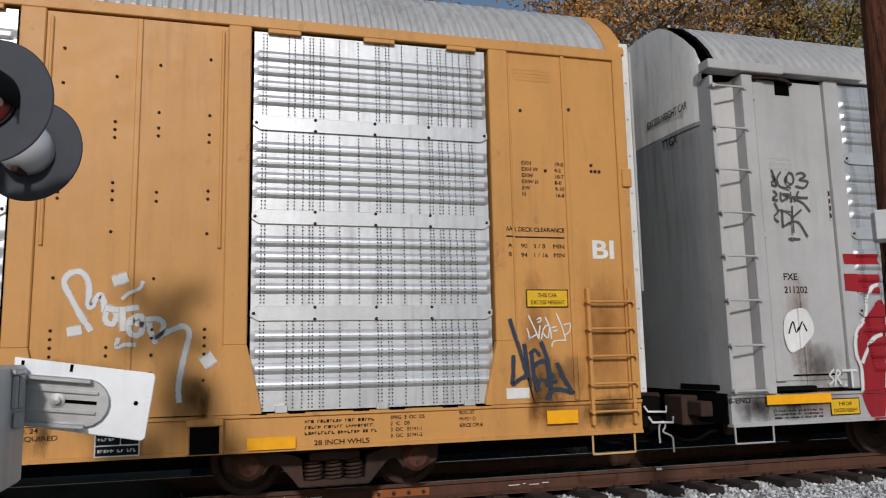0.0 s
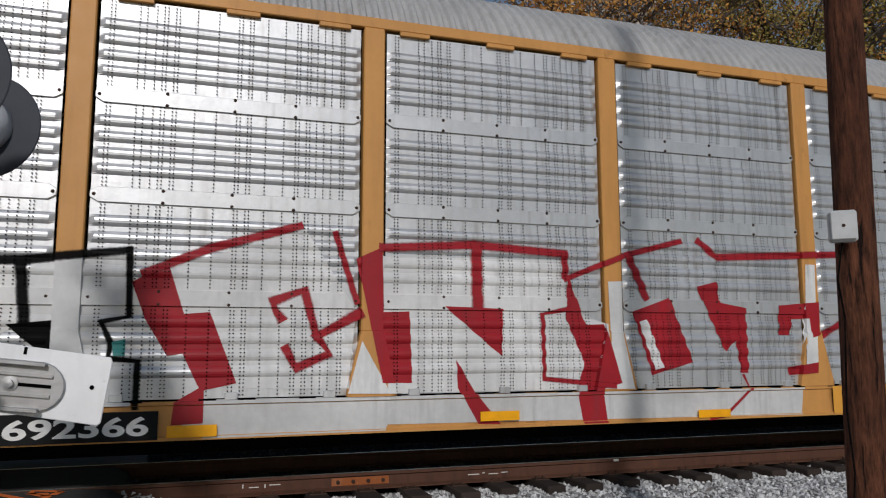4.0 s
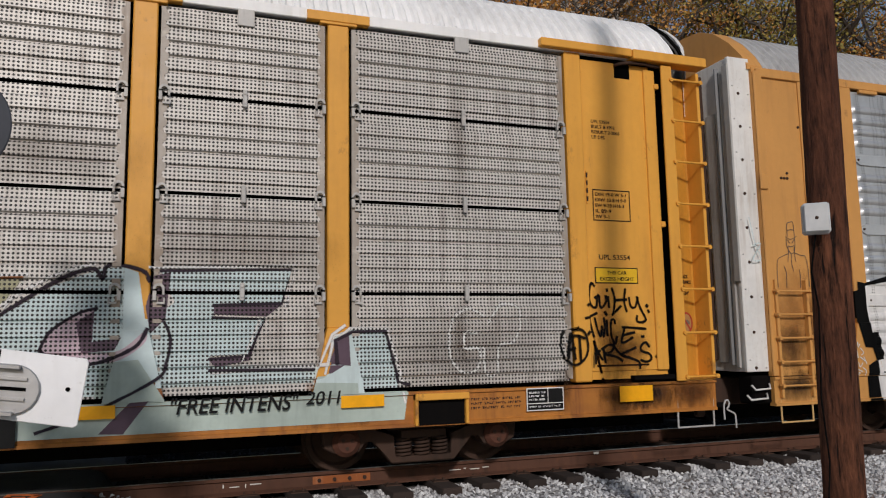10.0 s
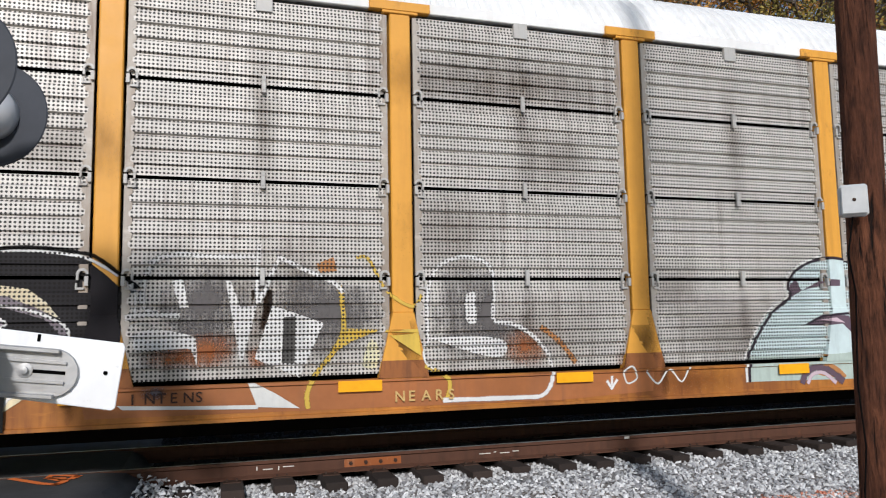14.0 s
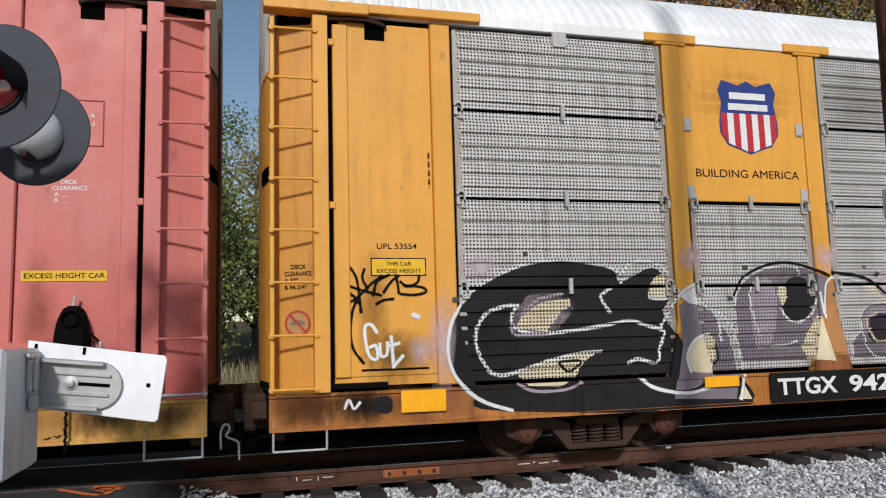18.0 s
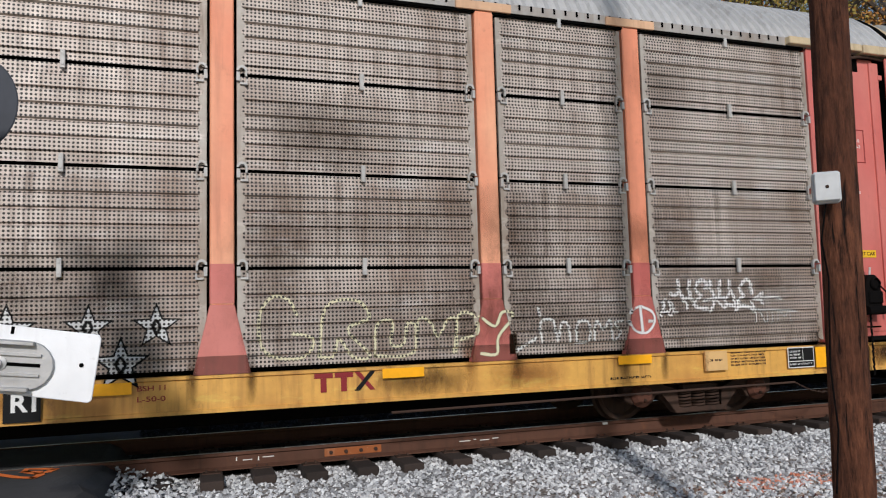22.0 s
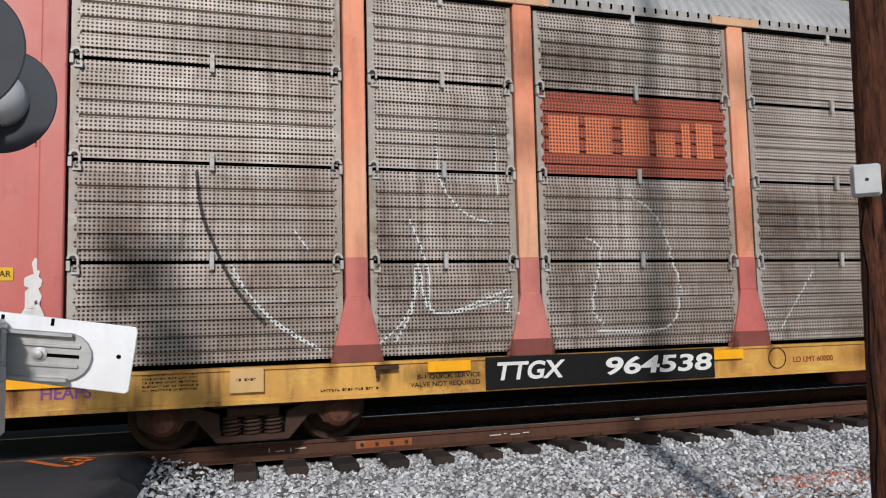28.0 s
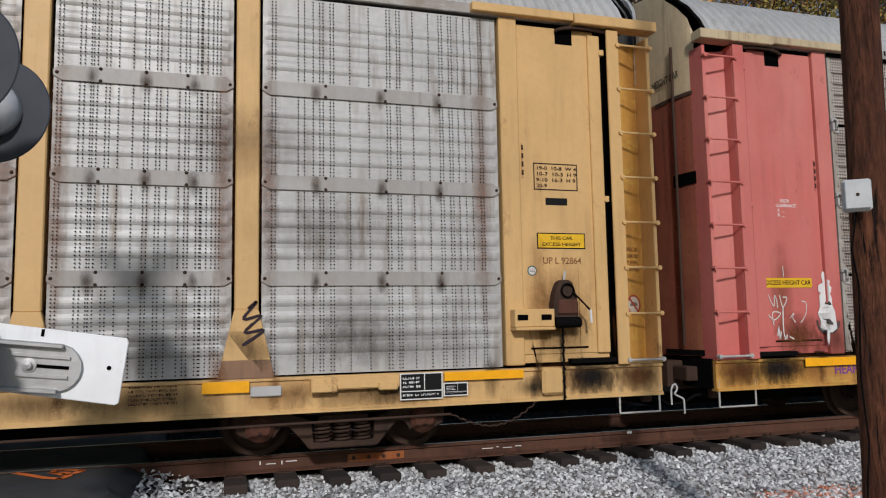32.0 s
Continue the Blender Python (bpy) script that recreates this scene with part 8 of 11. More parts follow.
spray(car_red, "P", PW, 2, 0, (-12.08, 1.96), (-12.06, 1.94), (-12.06, 1.85), (-12.03, 1.83), (-12.04, 1.78), (-12.01, 1.75), (-12.02, 1.69), (-12.04, 1.67), (-12.01, 1.6), (-12.03, 1.53), (-11.99, 1.44), (-11.98, 1.32), (-11.97, 1.23), (-12.05, 1.18), (-12.09, 1.18), (-12.1, 1.09), (-12.12, 1.02), (-12.14, 1.1), (-12.13, 1.19), (-12.17, 1.24), (-12.16, 1.33), (-12.2, 1.42), (-12.16, 1.5), (-12.16, 1.65), (-12.13, 1.68), (-12.17, 1.7), (-12.17, 1.77), (-12.14, 1.79), (-12.09, 1.81), (-12.11, 1.91))
spray(car_red, "K", PE, 1, .03, (-12.21, 1.33), (-12.19, 1.24), (-12.13, 1.19), (-12.04, 1.19), (-11.96, 1.24), (-11.94, 1.31))
spray(car_red, "P", PE, 4, 0, (-12.14, 1.36), (-12.09, 1.35), (-12.03, 1.3), (-12.04, 1.27), (-12.1, 1.29))
spray(car_red, "P", PE, 4, 0, (-12.08, 1.56), (-12.05, 1.57), (-12.04, 1.53), (-12.08, 1.52))
spray(car_red, "K", PX, 0, .008, (-12.94, 1.66), (-12.89, 1.55), (-12.86, 1.53), (-12.85, 1.65), (-12.82, 1.6), (-12.81, 1.5))
spray(car_red, "K", PX, 0, .01, (-12.95, 1.41), (-12.87, 1.35), (-12.77, 1.43), (-12.89, 1.44), (-12.88, 1.29))
spray(car_red, "K", PX, 0, .01, (-12.77, 1.65), (-12.73, 1.51), (-12.66, 1.62), (-12.72, 1.63))
spray(car_red, "K", PX, 0, .012, (-12.73, 1.51), (-12.74, 1.23), (-12.72, 1.11))
spray(car_red, "K", PX, 0, .008, (-12.63, 1.37), (-12.57, 1.43), (-12.59, 1.37), (-12.55, 1.32))
spray(car_red, "K", PX, 0, .008, (-12.44, 1.58), (-12.37, 1.55), (-12.39, 1.41), (-12.47, 1.31))
spray(car_red, "K", PX, 0, .012, (-12.83, 1.16), (-12.81, 1.27), (-12.8, 1.11), (-12.78, 1.2))
spray(car_red, "S", PX, 0, .012, (-12.7, 1.12), (-12.69, 1.16))
spray(car_red, "S", PX, 0, .01, (-12.65, 1.14), (-12.59, 1.11))
spray(car_red, "S", PX, 0, .008, (-12.7, 2.01), (-12.69, 1.89))
spray(car_pale, "K", PD, 0, .03, (9.12, 1.57), (9.2, 1.63), (9.07, 1.46), (9.24, 1.49), (9.08, 1.33), (9.27, 1.35), (9.07, 1.21))
spray(car_ochre, "K", PW, 0, 0.06, (7.79, 1.72), (7.69, 1.88), (7.61, 2.03), (7.56, 2.13), (7.56, 2.19), (7.6, 2.24), (7.68, 2.26), (7.74, 2.21), (7.77, 2.11), (7.77, 1.95), (7.8, 1.93), (7.83, 2), (7.87, 2.04), (7.9, 1.98), (7.91, 1.9))
spray(car_ochre, "K", PW, 0, 0.06, (7.94, 1.92), (7.92, 1.83), (7.94, 1.78), (7.99, 1.77), (8.02, 1.84), (8, 1.9), (7.94, 1.92))
spray(car_ochre, "K", PW, 0, 0.06, (7.95, 1.91), (8.06, 1.9), (8.19, 1.92))
spray(car_ochre, "S", PW, 0, 0.06, (8.07, 1.9), (8.08, 1.72))
spray(car_ochre, "K", PW, 0, 0.06, (8.13, 1.78), (8.21, 1.84), (8.25, 1.81), (8.24, 1.68), (8.17, 1.66), (8.13, 1.72), (8.15, 1.78), (8.24, 1.76))
spray(car_ochre, "K", PW, 0, 0.06, (8.3, 1.81), (8.33, 1.68), (8.37, 1.6))
spray(car_ochre, "K", PW, 0, 0.06, (8.3, 1.81), (8.39, 1.81), (8.44, 1.76), (8.42, 1.68), (8.36, 1.62), (8.46, 1.68), (8.55, 1.72), (8.62, 1.74), (8.67, 1.7), (8.67, 1.62), (8.64, 1.48), (8.61, 1.32), (8.59, 1.16), (8.6, 1.04))
spray(car_ochre, "K", PW, 0, 0.04, (8.07, 2.01), (8.13, 2.06), (8.21, 2.1), (8.24, 2.16))
spray(car_ochre, "S", PW, 0, 0.1, (8.01, 2.18), (8.07, 2.2))
spray(car_ochre, "S", PW, 0, 0.085, (7.63, 1.7), (7.69, 1.71))
spray(car_ochre, "S", PW, 0, 0.12, (8.84, 1.4), (8.87, 1.42))
spray(car_ochre, "K", PW, 0, 0.045, (8.04, 1.62), (8.03, 1.55), (8.1, 1.57), (8.18, 1.57))
spray(car_ochre, "K", PU, 0, 0.05, (11.96, 1.77), (12.01, 1.6), (12.08, 1.36), (12.13, 1.18))
spray(car_ochre, "K", PU, 0, 0.05, (11.98, 1.38), (11.97, 1.18), (11.96, 1.09), (12.04, 1.14), (12.13, 1.18))
spray(car_ochre, "K", PU, 0, 0.05, (12.13, 1.5), (12.15, 1.33), (12.17, 1.16), (12.17, 1.08))
spray(car_ochre, "K", PU, 0, 0.05, (12.21, 1.42), (12.22, 1.24), (12.25, 1.08), (12.27, 1.02))
spray(car_ochre, "K", PU, 0, 0.04, (12.2, 1.41), (12.25, 1.45), (12.3, 1.39))
spray(car_ochre, "K", PU, 0, 0.05, (12.23, 1.28), (12.31, 1.32), (12.38, 1.31), (12.4, 1.2), (12.39, 1.07))
spray(car_ochre, "K", PU, 0, 0.035, (12.26, 1.08), (12.32, 1.13), (12.39, 1.08))
spray(car_ochre, "K", PU, 0, 0.05, (12.33, 1.52), (12.39, 1.35), (12.42, 1.15), (12.42, 1.01), (12.39, 0.93))
spray(car_ochre, "K", PU, 0, 0.05, (12.41, 1), (12.51, 1.02), (12.67, 0.98))
spray(car_ochre, "K", PU, 0, 0.05, (12.51, 1.29), (12.56, 1.17), (12.67, 0.98))
spray(car_ochre, "S", PU, 0, 0.04, (12.44, 1.18), (12.46, 1.16))
spray(car_ochre, "S", PU, 0, 0.04, (12.47, 1.11), (12.48, 1.1))
spray(car_ochre, "K", PW, 0, 0.016, (12.19, 1.82), (12.26, 1.67), (12.3, 1.57))
spray(car_ochre, "K", PW, 0, 0.016, (12.17, 1.68), (12.19, 1.58), (12.15, 1.55), (12.28, 1.62))
spray(car_ochre, "K", PW, 0, 0.016, (12.29, 1.78), (12.33, 1.8), (12.33, 1.76), (12.3, 1.75))
spray(car_ochre, "S", PW, 0, 0.016, (12.32, 1.71), (12.3, 1.57))
spray(car_ochre, "K", PW, 0, 0.016, (12.33, 1.57), (12.37, 1.69), (12.43, 1.71), (12.41, 1.58), (12.36, 1.62))
spray(car_ochre, "K", PW, 0, 0.016, (12.39, 1.8), (12.44, 1.68), (12.45, 1.57))
spray(car_ochre, "S", PW, 0, 0.016, (12.46, 1.69), (12.51, 1.7))
spray(car_ochre, "S", PW, 0, 0.016, (12.48, 1.65), (12.52, 1.66))
spray(car_ochre, "K", PW, 0, 0.016, (12.52, 1.84), (12.58, 1.7), (12.62, 1.55))
spray(car_ochre, "K", PW, 0, 0.016, (12.61, 1.72), (12.68, 1.73), (12.67, 1.65), (12.62, 1.61))
spray(car_ochre, "K", PW, 0, 0.016, (12.45, 1.48), (12.48, 1.54), (12.62, 1.55))
spray(car_grey, "K", PE, 0, 0.026, (-12.94, 3.61), (-12.9, 3.5), (-12.97, 3.44), (-12.88, 3.42), (-12.93, 3.54))
spray(car_grey, "K", PE, 0, 0.026, (-12.81, 3.59), (-12.87, 3.5), (-12.83, 3.41), (-12.7, 3.39))
spray(car_grey, "K", PE, 0, 0.026, (-12.75, 3.5), (-12.71, 3.58), (-12.64, 3.58), (-12.62, 3.51), (-12.65, 3.45), (-12.73, 3.45), (-12.75, 3.5))
spray(car_grey, "K", PE, 0, 0.026, (-12.57, 3.58), (-12.49, 3.6), (-12.44, 3.56), (-12.53, 3.51), (-12.41, 3.49), (-12.47, 3.41), (-12.59, 3.42))
spray(car_grey, "K", PE, 0, 0.026, (-12.93, 3.35), (-12.89, 3.3), (-12.96, 3.25), (-12.89, 3.23))
spray(car_grey, "K", PE, 0, 0.026, (-12.83, 3.33), (-12.83, 3.23), (-12.74, 3.27), (-12.8, 3.32), (-12.72, 3.3))
spray(car_grey, "S", PE, 0, 0.026, (-12.7, 3.33), (-12.68, 3.22))
spray(car_grey, "S", PE, 0, 0.026, (-12.57, 3.35), (-12.63, 3.23))
spray(car_grey, "S", PE, 0, 0.026, (-12.66, 3.28), (-12.44, 3.28))
spray(car_grey, "K", PE, 0, 0.026, (-12.64, 3.26), (-12.51, 3.21), (-12.42, 3.11))
spray(car_grey, "K", PE, 0, 0.026, (-12.93, 3.19), (-12.89, 3.09), (-12.96, 3.02), (-12.9, 2.96))
spray(car_grey, "S", PE, 0, 0.026, (-12.83, 3.11), (-12.84, 2.91))
spray(car_grey, "K", PE, 0, 0.026, (-12.86, 3.11), (-12.71, 3.07), (-12.72, 2.97), (-12.84, 2.9))
spray(car_grey, "S", PE, 0, 0.026, (-12.68, 3.16), (-12.71, 2.83))
spray(car_grey, "K", PE, 0, 0.026, (-12.55, 3.12), (-12.72, 2.98), (-12.6, 2.96), (-12.49, 2.79))
spray(car_grey, "S", PE, 0, 0.026, (-12.76, 2.75), (-12.61, 2.75))
spray(car_grey, "K", PW, 3, 0.05, (-11.49, 2.19), (-11.6, 2.14), (-11.68, 2), (-11.74, 1.79), (-11.78, 1.73))
spray(car_grey, "K", PW, 3, 0.05, (-11.76, 1.72), (-11.9, 1.64), (-11.97, 1.48), (-11.97, 1.3), (-11.92, 1.16), (-11.93, 0.89))
spray(car_grey, "K", PW, 3, 0.05, (-11.5, 1.56), (-11.64, 1.51), (-11.78, 1.4), (-11.89, 1.23))
spray(car_grey, "K", PW, 3, 0.03, (-12.29, 1.14), (-12.35, 1.08), (-12.3, 1.02), (-12.36, 0.97))
spray(car_grey, "K", PW, 3, 0.03, (-12.28, 0.96), (-12.24, 1.13), (-12.19, 1.1), (-12.24, 1.05), (-12.17, 0.95))
spray(car_grey, "S", PW, 3, 0.03, (-12.15, 1.13), (-12, 1.13))
spray(car_grey, "S", PW, 3, 0.03, (-12.07, 1.12), (-12.07, 0.94))
spray(car_amber, "K", PK, 0, 0.023, (12.15, 2.02), (12.11, 2.05), (12.08, 1.96), (12.08, 1.84), (12.12, 1.77), (12.17, 1.78), (12.18, 1.89), (12.15, 1.87), (12.2, 1.91))
spray(car_amber, "K", PK, 0, 0.023, (12.21, 1.9), (12.22, 1.78), (12.25, 1.77), (12.3, 1.83), (12.3, 1.9))
spray(car_amber, "S", PK, 0, 0.023, (12.33, 1.89), (12.34, 1.77))
spray(car_amber, "S", PK, 0, 0.03, (12.32, 1.98), (12.32, 1.96))
spray(car_amber, "K", PK, 0, 0.023, (12.39, 1.99), (12.42, 1.87), (12.4, 1.72), (12.38, 1.68), (12.5, 1.78))
spray(car_amber, "S", PK, 0, 0.023, (12.42, 1.85), (12.58, 1.86))
spray(car_amber, "K", PK, 0, 0.023, (12.57, 1.98), (12.55, 1.84), (12.58, 1.72))
spray(car_amber, "K", PK, 0, 0.023, (12.62, 1.88), (12.64, 1.78), (12.7, 1.77), (12.74, 1.88))
spray(car_amber, "K", PK, 0, 0.023, (12.73, 1.89), (12.77, 1.76), (12.84, 1.63), (12.8, 1.59), (12.72, 1.6), (12.72, 1.66))
spray(car_amber, "S", PK, 0, 0.03, (12.03, 1.79), (12.04, 1.8))
spray(car_amber, "S", PK, 0, 0.028, (12.86, 1.79), (12.87, 1.78))
spray(car_amber, "S", PK, 0, 0.022, (12.88, 1.73), (12.89, 1.71))
spray(car_amber, "K", PK, 0, 0.023, (11.99, 1.64), (12.07, 1.66), (12.17, 1.7))
spray(car_amber, "K", PK, 0, 0.023, (12.06, 1.66), (12.09, 1.53), (12.12, 1.43))
spray(car_amber, "K", PK, 0, 0.023, (12.14, 1.64), (12.17, 1.51), (12.21, 1.43), (12.23, 1.55), (12.25, 1.42), (12.27, 1.55), (12.26, 1.64))
spray(car_amber, "S", PK, 0, 0.023, (12.3, 1.61), (12.3, 1.44))
spray(car_amber, "S", PK, 0, 0.026, (12.28, 1.71), (12.3, 1.68))
spray(car_amber, "K", PK, 0, 0.023, (12.41, 1.58), (12.4, 1.62), (12.36, 1.61), (12.35, 1.52), (12.36, 1.41), (12.4, 1.34), (12.43, 1.42))
spray(car_amber, "K", PK, 0, 0.023, (12.51, 1.53), (12.57, 1.53), (12.83, 1.51))
spray(car_amber, "K", PK, 0, 0.023, (12.54, 1.53), (12.51, 1.43), (12.49, 1.35), (12.57, 1.37), (12.64, 1.41))
spray(car_amber, "S", PK, 0, 0.023, (12.52, 1.44), (12.67, 1.47))
spray(car_amber, "S", PK, 0, 0.03, (12.77, 1.42), (12.8, 1.42))
spray(car_amber, "S", PK, 0, 0.026, (12.01, 1.46), (12.03, 1.48))
spray(car_amber, "K", PK, 0, 0.023, (12.12, 1.37), (12.1, 1.23), (12.09, 1.12))
spray(car_amber, "K", PK, 0, 0.023, (12.12, 1.37), (12.16, 1.26), (12.22, 1.16))
spray(car_amber, "S", PK, 0, 0.023, (12.09, 1.23), (12.19, 1.26))
spray(car_amber, "S", PK, 0, 0.023, (12.24, 1.27), (12.26, 1.13))
spray(car_amber, "K", PK, 0, 0.023, (12.22, 1.28), (12.32, 1.33), (12.38, 1.3), (12.33, 1.24), (12.26, 1.22), (12.4, 1.19), (12.49, 1.14))
spray(car_amber, "K", PK, 0, 0.023, (12.37, 1.33), (12.43, 1.25), (12.48, 1.21))
spray(car_amber, "K", PK, 0, 0.023, (12.68, 1.29), (12.57, 1.25), (12.48, 1.21), (12.6, 1.17), (12.72, 1.12), (12.73, 1.05))
spray(car_amber, "K", PK, 0, 0.023, (12.87, 1.3), (12.82, 1.35), (12.76, 1.31), (12.76, 1.25), (12.87, 1.21), (12.89, 1.15), (12.82, 1.12), (12.75, 1.14))
spray(car_amber, "S", PK, 0, 0.03, (12.96, 1.18), (12.98, 1.17))
spray(car_amber, "K", PK, 0, 0.023, (11.88, 1.53), (11.81, 1.51), (11.69, 1.46), (11.67, 1.32), (11.7, 1.21), (11.78, 1.12), (11.87, 1.12), (11.96, 1.19), (12, 1.3), (11.98, 1.44), (11.92, 1.51), (11.83, 1.51))
spray(car_amber, "K", PK, 0, 0.023, (11.79, 1.47), (11.76, 1.32), (11.75, 1.19))
spray(car_amber, "K", PK, 0, 0.023, (11.78, 1.44), (11.87, 1.44), (11.96, 1.41))
spray(car_amber, "S", PK, 0, 0.023, (11.79, 1.44), (11.83, 1.18))
spray(car_amber, "S", PK, 0, 0.023, (11.89, 1.44), (11.9, 1.15))
spray(car_amber, "S", PK, 0, 0.023, (11.76, 1.28), (11.83, 1.3))
spray(car_amber, "K", PK, 0, 0.022, (-12.99, 2.17), (-12.91, 2.05), (-12.88, 1.89), (-12.86, 1.68))
spray(car_amber, "K", PK, 0, 0.022, (-13.05, 1.92), (-12.94, 1.85), (-12.88, 1.77))
spray(car_amber, "K", PK, 0, 0.022, (-13.04, 1.98), (-12.9, 1.92), (-12.65, 1.85))
spray(car_amber, "K", PK, 0, 0.022, (-13.01, 1.78), (-12.92, 1.81), (-12.76, 1.96), (-12.64, 2.05))
spray(car_amber, "K", PK, 0, 0.022, (-12.82, 2.12), (-12.84, 2.03), (-12.79, 1.92))
spray(car_amber, "K", PK, 0, 0.022, (-12.73, 1.85), (-12.69, 1.99), (-12.56, 2.06))
spray(car_amber, "K", PK, 0, 0.022, (-12.62, 1.88), (-12.54, 1.99), (-12.46, 2.05))
spray(car_amber, "K", PK, 0, 0.022, (-12.49, 2.06), (-12.47, 1.96), (-12.46, 1.87))
spray(car_amber, "K", PK, 0, 0.022, (-12.44, 1.99), (-12.37, 1.94), (-12.26, 1.98), (-12.24, 2.05))
spray(car_amber, "K", PK, 0, 0.022, (-12.44, 1.86), (-12.29, 1.85), (-12.17, 1.88), (-12.21, 1.93), (-12.4, 1.95))
spray(car_amber, "K", PK, 0, 0.022, (-12.7, 1.76), (-12.62, 1.8), (-12.52, 1.81))
spray(car_amber, "K", PK, 0, 0.022, (-12.88, 1.85), (-12.95, 1.68), (-12.97, 1.47), (-12.94, 1.3), (-12.84, 1.16))
spray(car_amber, "K", PW, 4, 0.035, (-12.7, 1.47), (-12.76, 1.55), (-12.82, 1.53), (-12.82, 1.4), (-12.78, 1.23), (-12.7, 1.2), (-12.71, 1.33), (-12.77, 1.32))
spray(car_amber, "K", PW, 4, 0.035, (-12.67, 1.35), (-12.66, 1.23), (-12.6, 1.24), (-12.59, 1.36))
spray(car_amber, "S", PW, 4, 0.035, (-12.55, 1.42), (-12.53, 1.11))
spray(car_amber, "S", PW, 4, 0.035, (-12.57, 1.33), (-12.47, 1.35))
spray(car_amber, "S", PW, 4, 0.035, (-12.53, 1.12), (-12.43, 1.22))
spray(car_amber, "S", PW, 4, 0.05, (-12.31, 1.64), (-12.26, 1.62))
spray(car_red, "K", PW, 0, 0.05, (9.61, 1.74), (9.63, 1.65), (9.65, 1.56), (9.69, 1.5))
spray(car_red, "K", PW, 0, 0.05, (9.5, 1.58), (9.56, 1.56), (9.62, 1.59), (9.68, 1.53))
spray(car_red, "K", PW, 0, 0.04, (9.69, 1.5), (9.73, 1.46), (9.73, 1.4))
spray(car_red, "K", PW, 0, 0.05, (9.78, 1.73), (9.77, 1.64), (9.78, 1.56))
spray(car_red, "K", PW, 0, 0.04, (9.71, 1.52), (9.78, 1.52), (9.83, 1.49))
spray(car_red, "K", PW, 0, 0.05, (10.02, 1.64), (10.02, 1.71), (9.96, 1.74), (9.89, 1.7), (9.88, 1.6), (9.94, 1.55), (9.87, 1.49), (9.83, 1.44), (9.91, 1.4), (10.02, 1.39))
spray(car_red, "S", PW, 0, 0.04, (10.04, 1.64), (10.08, 1.73))
spray(car_red, "K", PW, 0, 0.05, (10.09, 1.72), (10.1, 1.61), (10.14, 1.52), (10.12, 1.44), (10.07, 1.36))
spray(car_red, "K", PW, 0, 0.04, (9.99, 1.49), (10.13, 1.51), (10.32, 1.52))
spray(car_red, "K", PW, 0, 0.05, (10.23, 1.73), (10.22, 1.61), (10.21, 1.52))
spray(car_red, "K", PW, 0, 0.04, (10.16, 1.52), (10.22, 1.44), (10.29, 1.39))
spray(car_red, "K", PW, 0, 0.05, (10.37, 1.73), (10.38, 1.62), (10.43, 1.52), (10.46, 1.36))
spray(car_red, "K", PW, 0, 0.04, (10.38, 1.6), (10.32, 1.51), (10.29, 1.39))
spray(car_red, "S", PW, 0, 0.04, (10.32, 1.43), (10.48, 1.41))
spray(car_red, "K", PW, 0, 0.05, (10.71, 1.57), (10.7, 1.68), (10.64, 1.74), (10.57, 1.7), (10.53, 1.6), (10.58, 1.54), (10.51, 1.49), (10.49, 1.44))
spray(car_red, "K", PW, 0, 0.05, (10.45, 1.36), (10.51, 1.41), (10.64, 1.4), (10.76, 1.34))
spray(car_red, "S", PW, 0, 0.035, (10.69, 1.46), (10.76, 1.34))
spray(car_red, "K", PW, 0, 0.035, (10.74, 1.5), (10.82, 1.54), (10.88, 1.58), (10.84, 1.48), (10.87, 1.43))
spray(car_red, "S", PW, 0, 0.035, (10.74, 1.5), (10.87, 1.48))
spray(car_red, "K", PW, 0, 0.025, (10.87, 1.5), (11.05, 1.51), (11.19, 1.49))
spray(car_red, "K", PW, 0, 0.035, (9.39, 1.49), (9.38, 1.4), (9.36, 1.32))
spray(car_red, "S", PW, 0, 0.03, (9.35, 1.36), (9.44, 1.37))
spray(car_red, "S", PW, 0, 0.035, (9.42, 1.51), (9.4, 1.42))
spray(car_red, "K", PW, 0, 0.035, (9.5, 1.5), (9.47, 1.45), (9.54, 1.41), (9.5, 1.32), (9.46, 1.36), (9.52, 1.43), (9.49, 1.5))
spray(car_red, "S", PW, 0, 0.03, (9.55, 1.35), (9.59, 1.35))
spray(car_red, "K", PW, 0, 0.02, (10.82, 1.35), (11.05, 1.35), (11.42, 1.33))
spray(car_ochre, "K", PE, 0, 0.009, (-13.1, 2.7), (-13.1, 2.8), (-13.09, 2.87), (-13.04, 2.89), (-12.99, 2.88), (-12.98, 2.7))
spray(car_ochre, "K", PE, 0, 0.009, (-13.1, 2.77), (-13.04, 2.79), (-12.98, 2.78))
spray(car_ochre, "K", PE, 0, 0.009, (-13.13, 2.69), (-13.05, 2.66), (-12.95, 2.7))
spray(car_ochre, "K", PE, 0, 0.009, (-13.12, 2.66), (-13.12, 2.57), (-13.07, 2.48), (-13.04, 2.47), (-13, 2.5), (-12.98, 2.6), (-12.98, 2.67))
spray(car_ochre, "S", PE, 0, 0.009, (-13.1, 2.65), (-13.07, 2.61))
spray(car_ochre, "S", PE, 0, 0.009, (-12.99, 2.66), (-13.03, 2.61))
spray(car_ochre, "K", PE, 0, 0.009, (-13.09, 2.57), (-13.05, 2.56), (-13, 2.58))
spray(car_ochre, "K", PE, 0, 0.009, (-13.1, 2.57), (-13.1, 2.47), (-13.12, 2.36))
spray(car_ochre, "K", PE, 0, 0.009, (-13, 2.56), (-13, 2.46), (-12.99, 2.37))
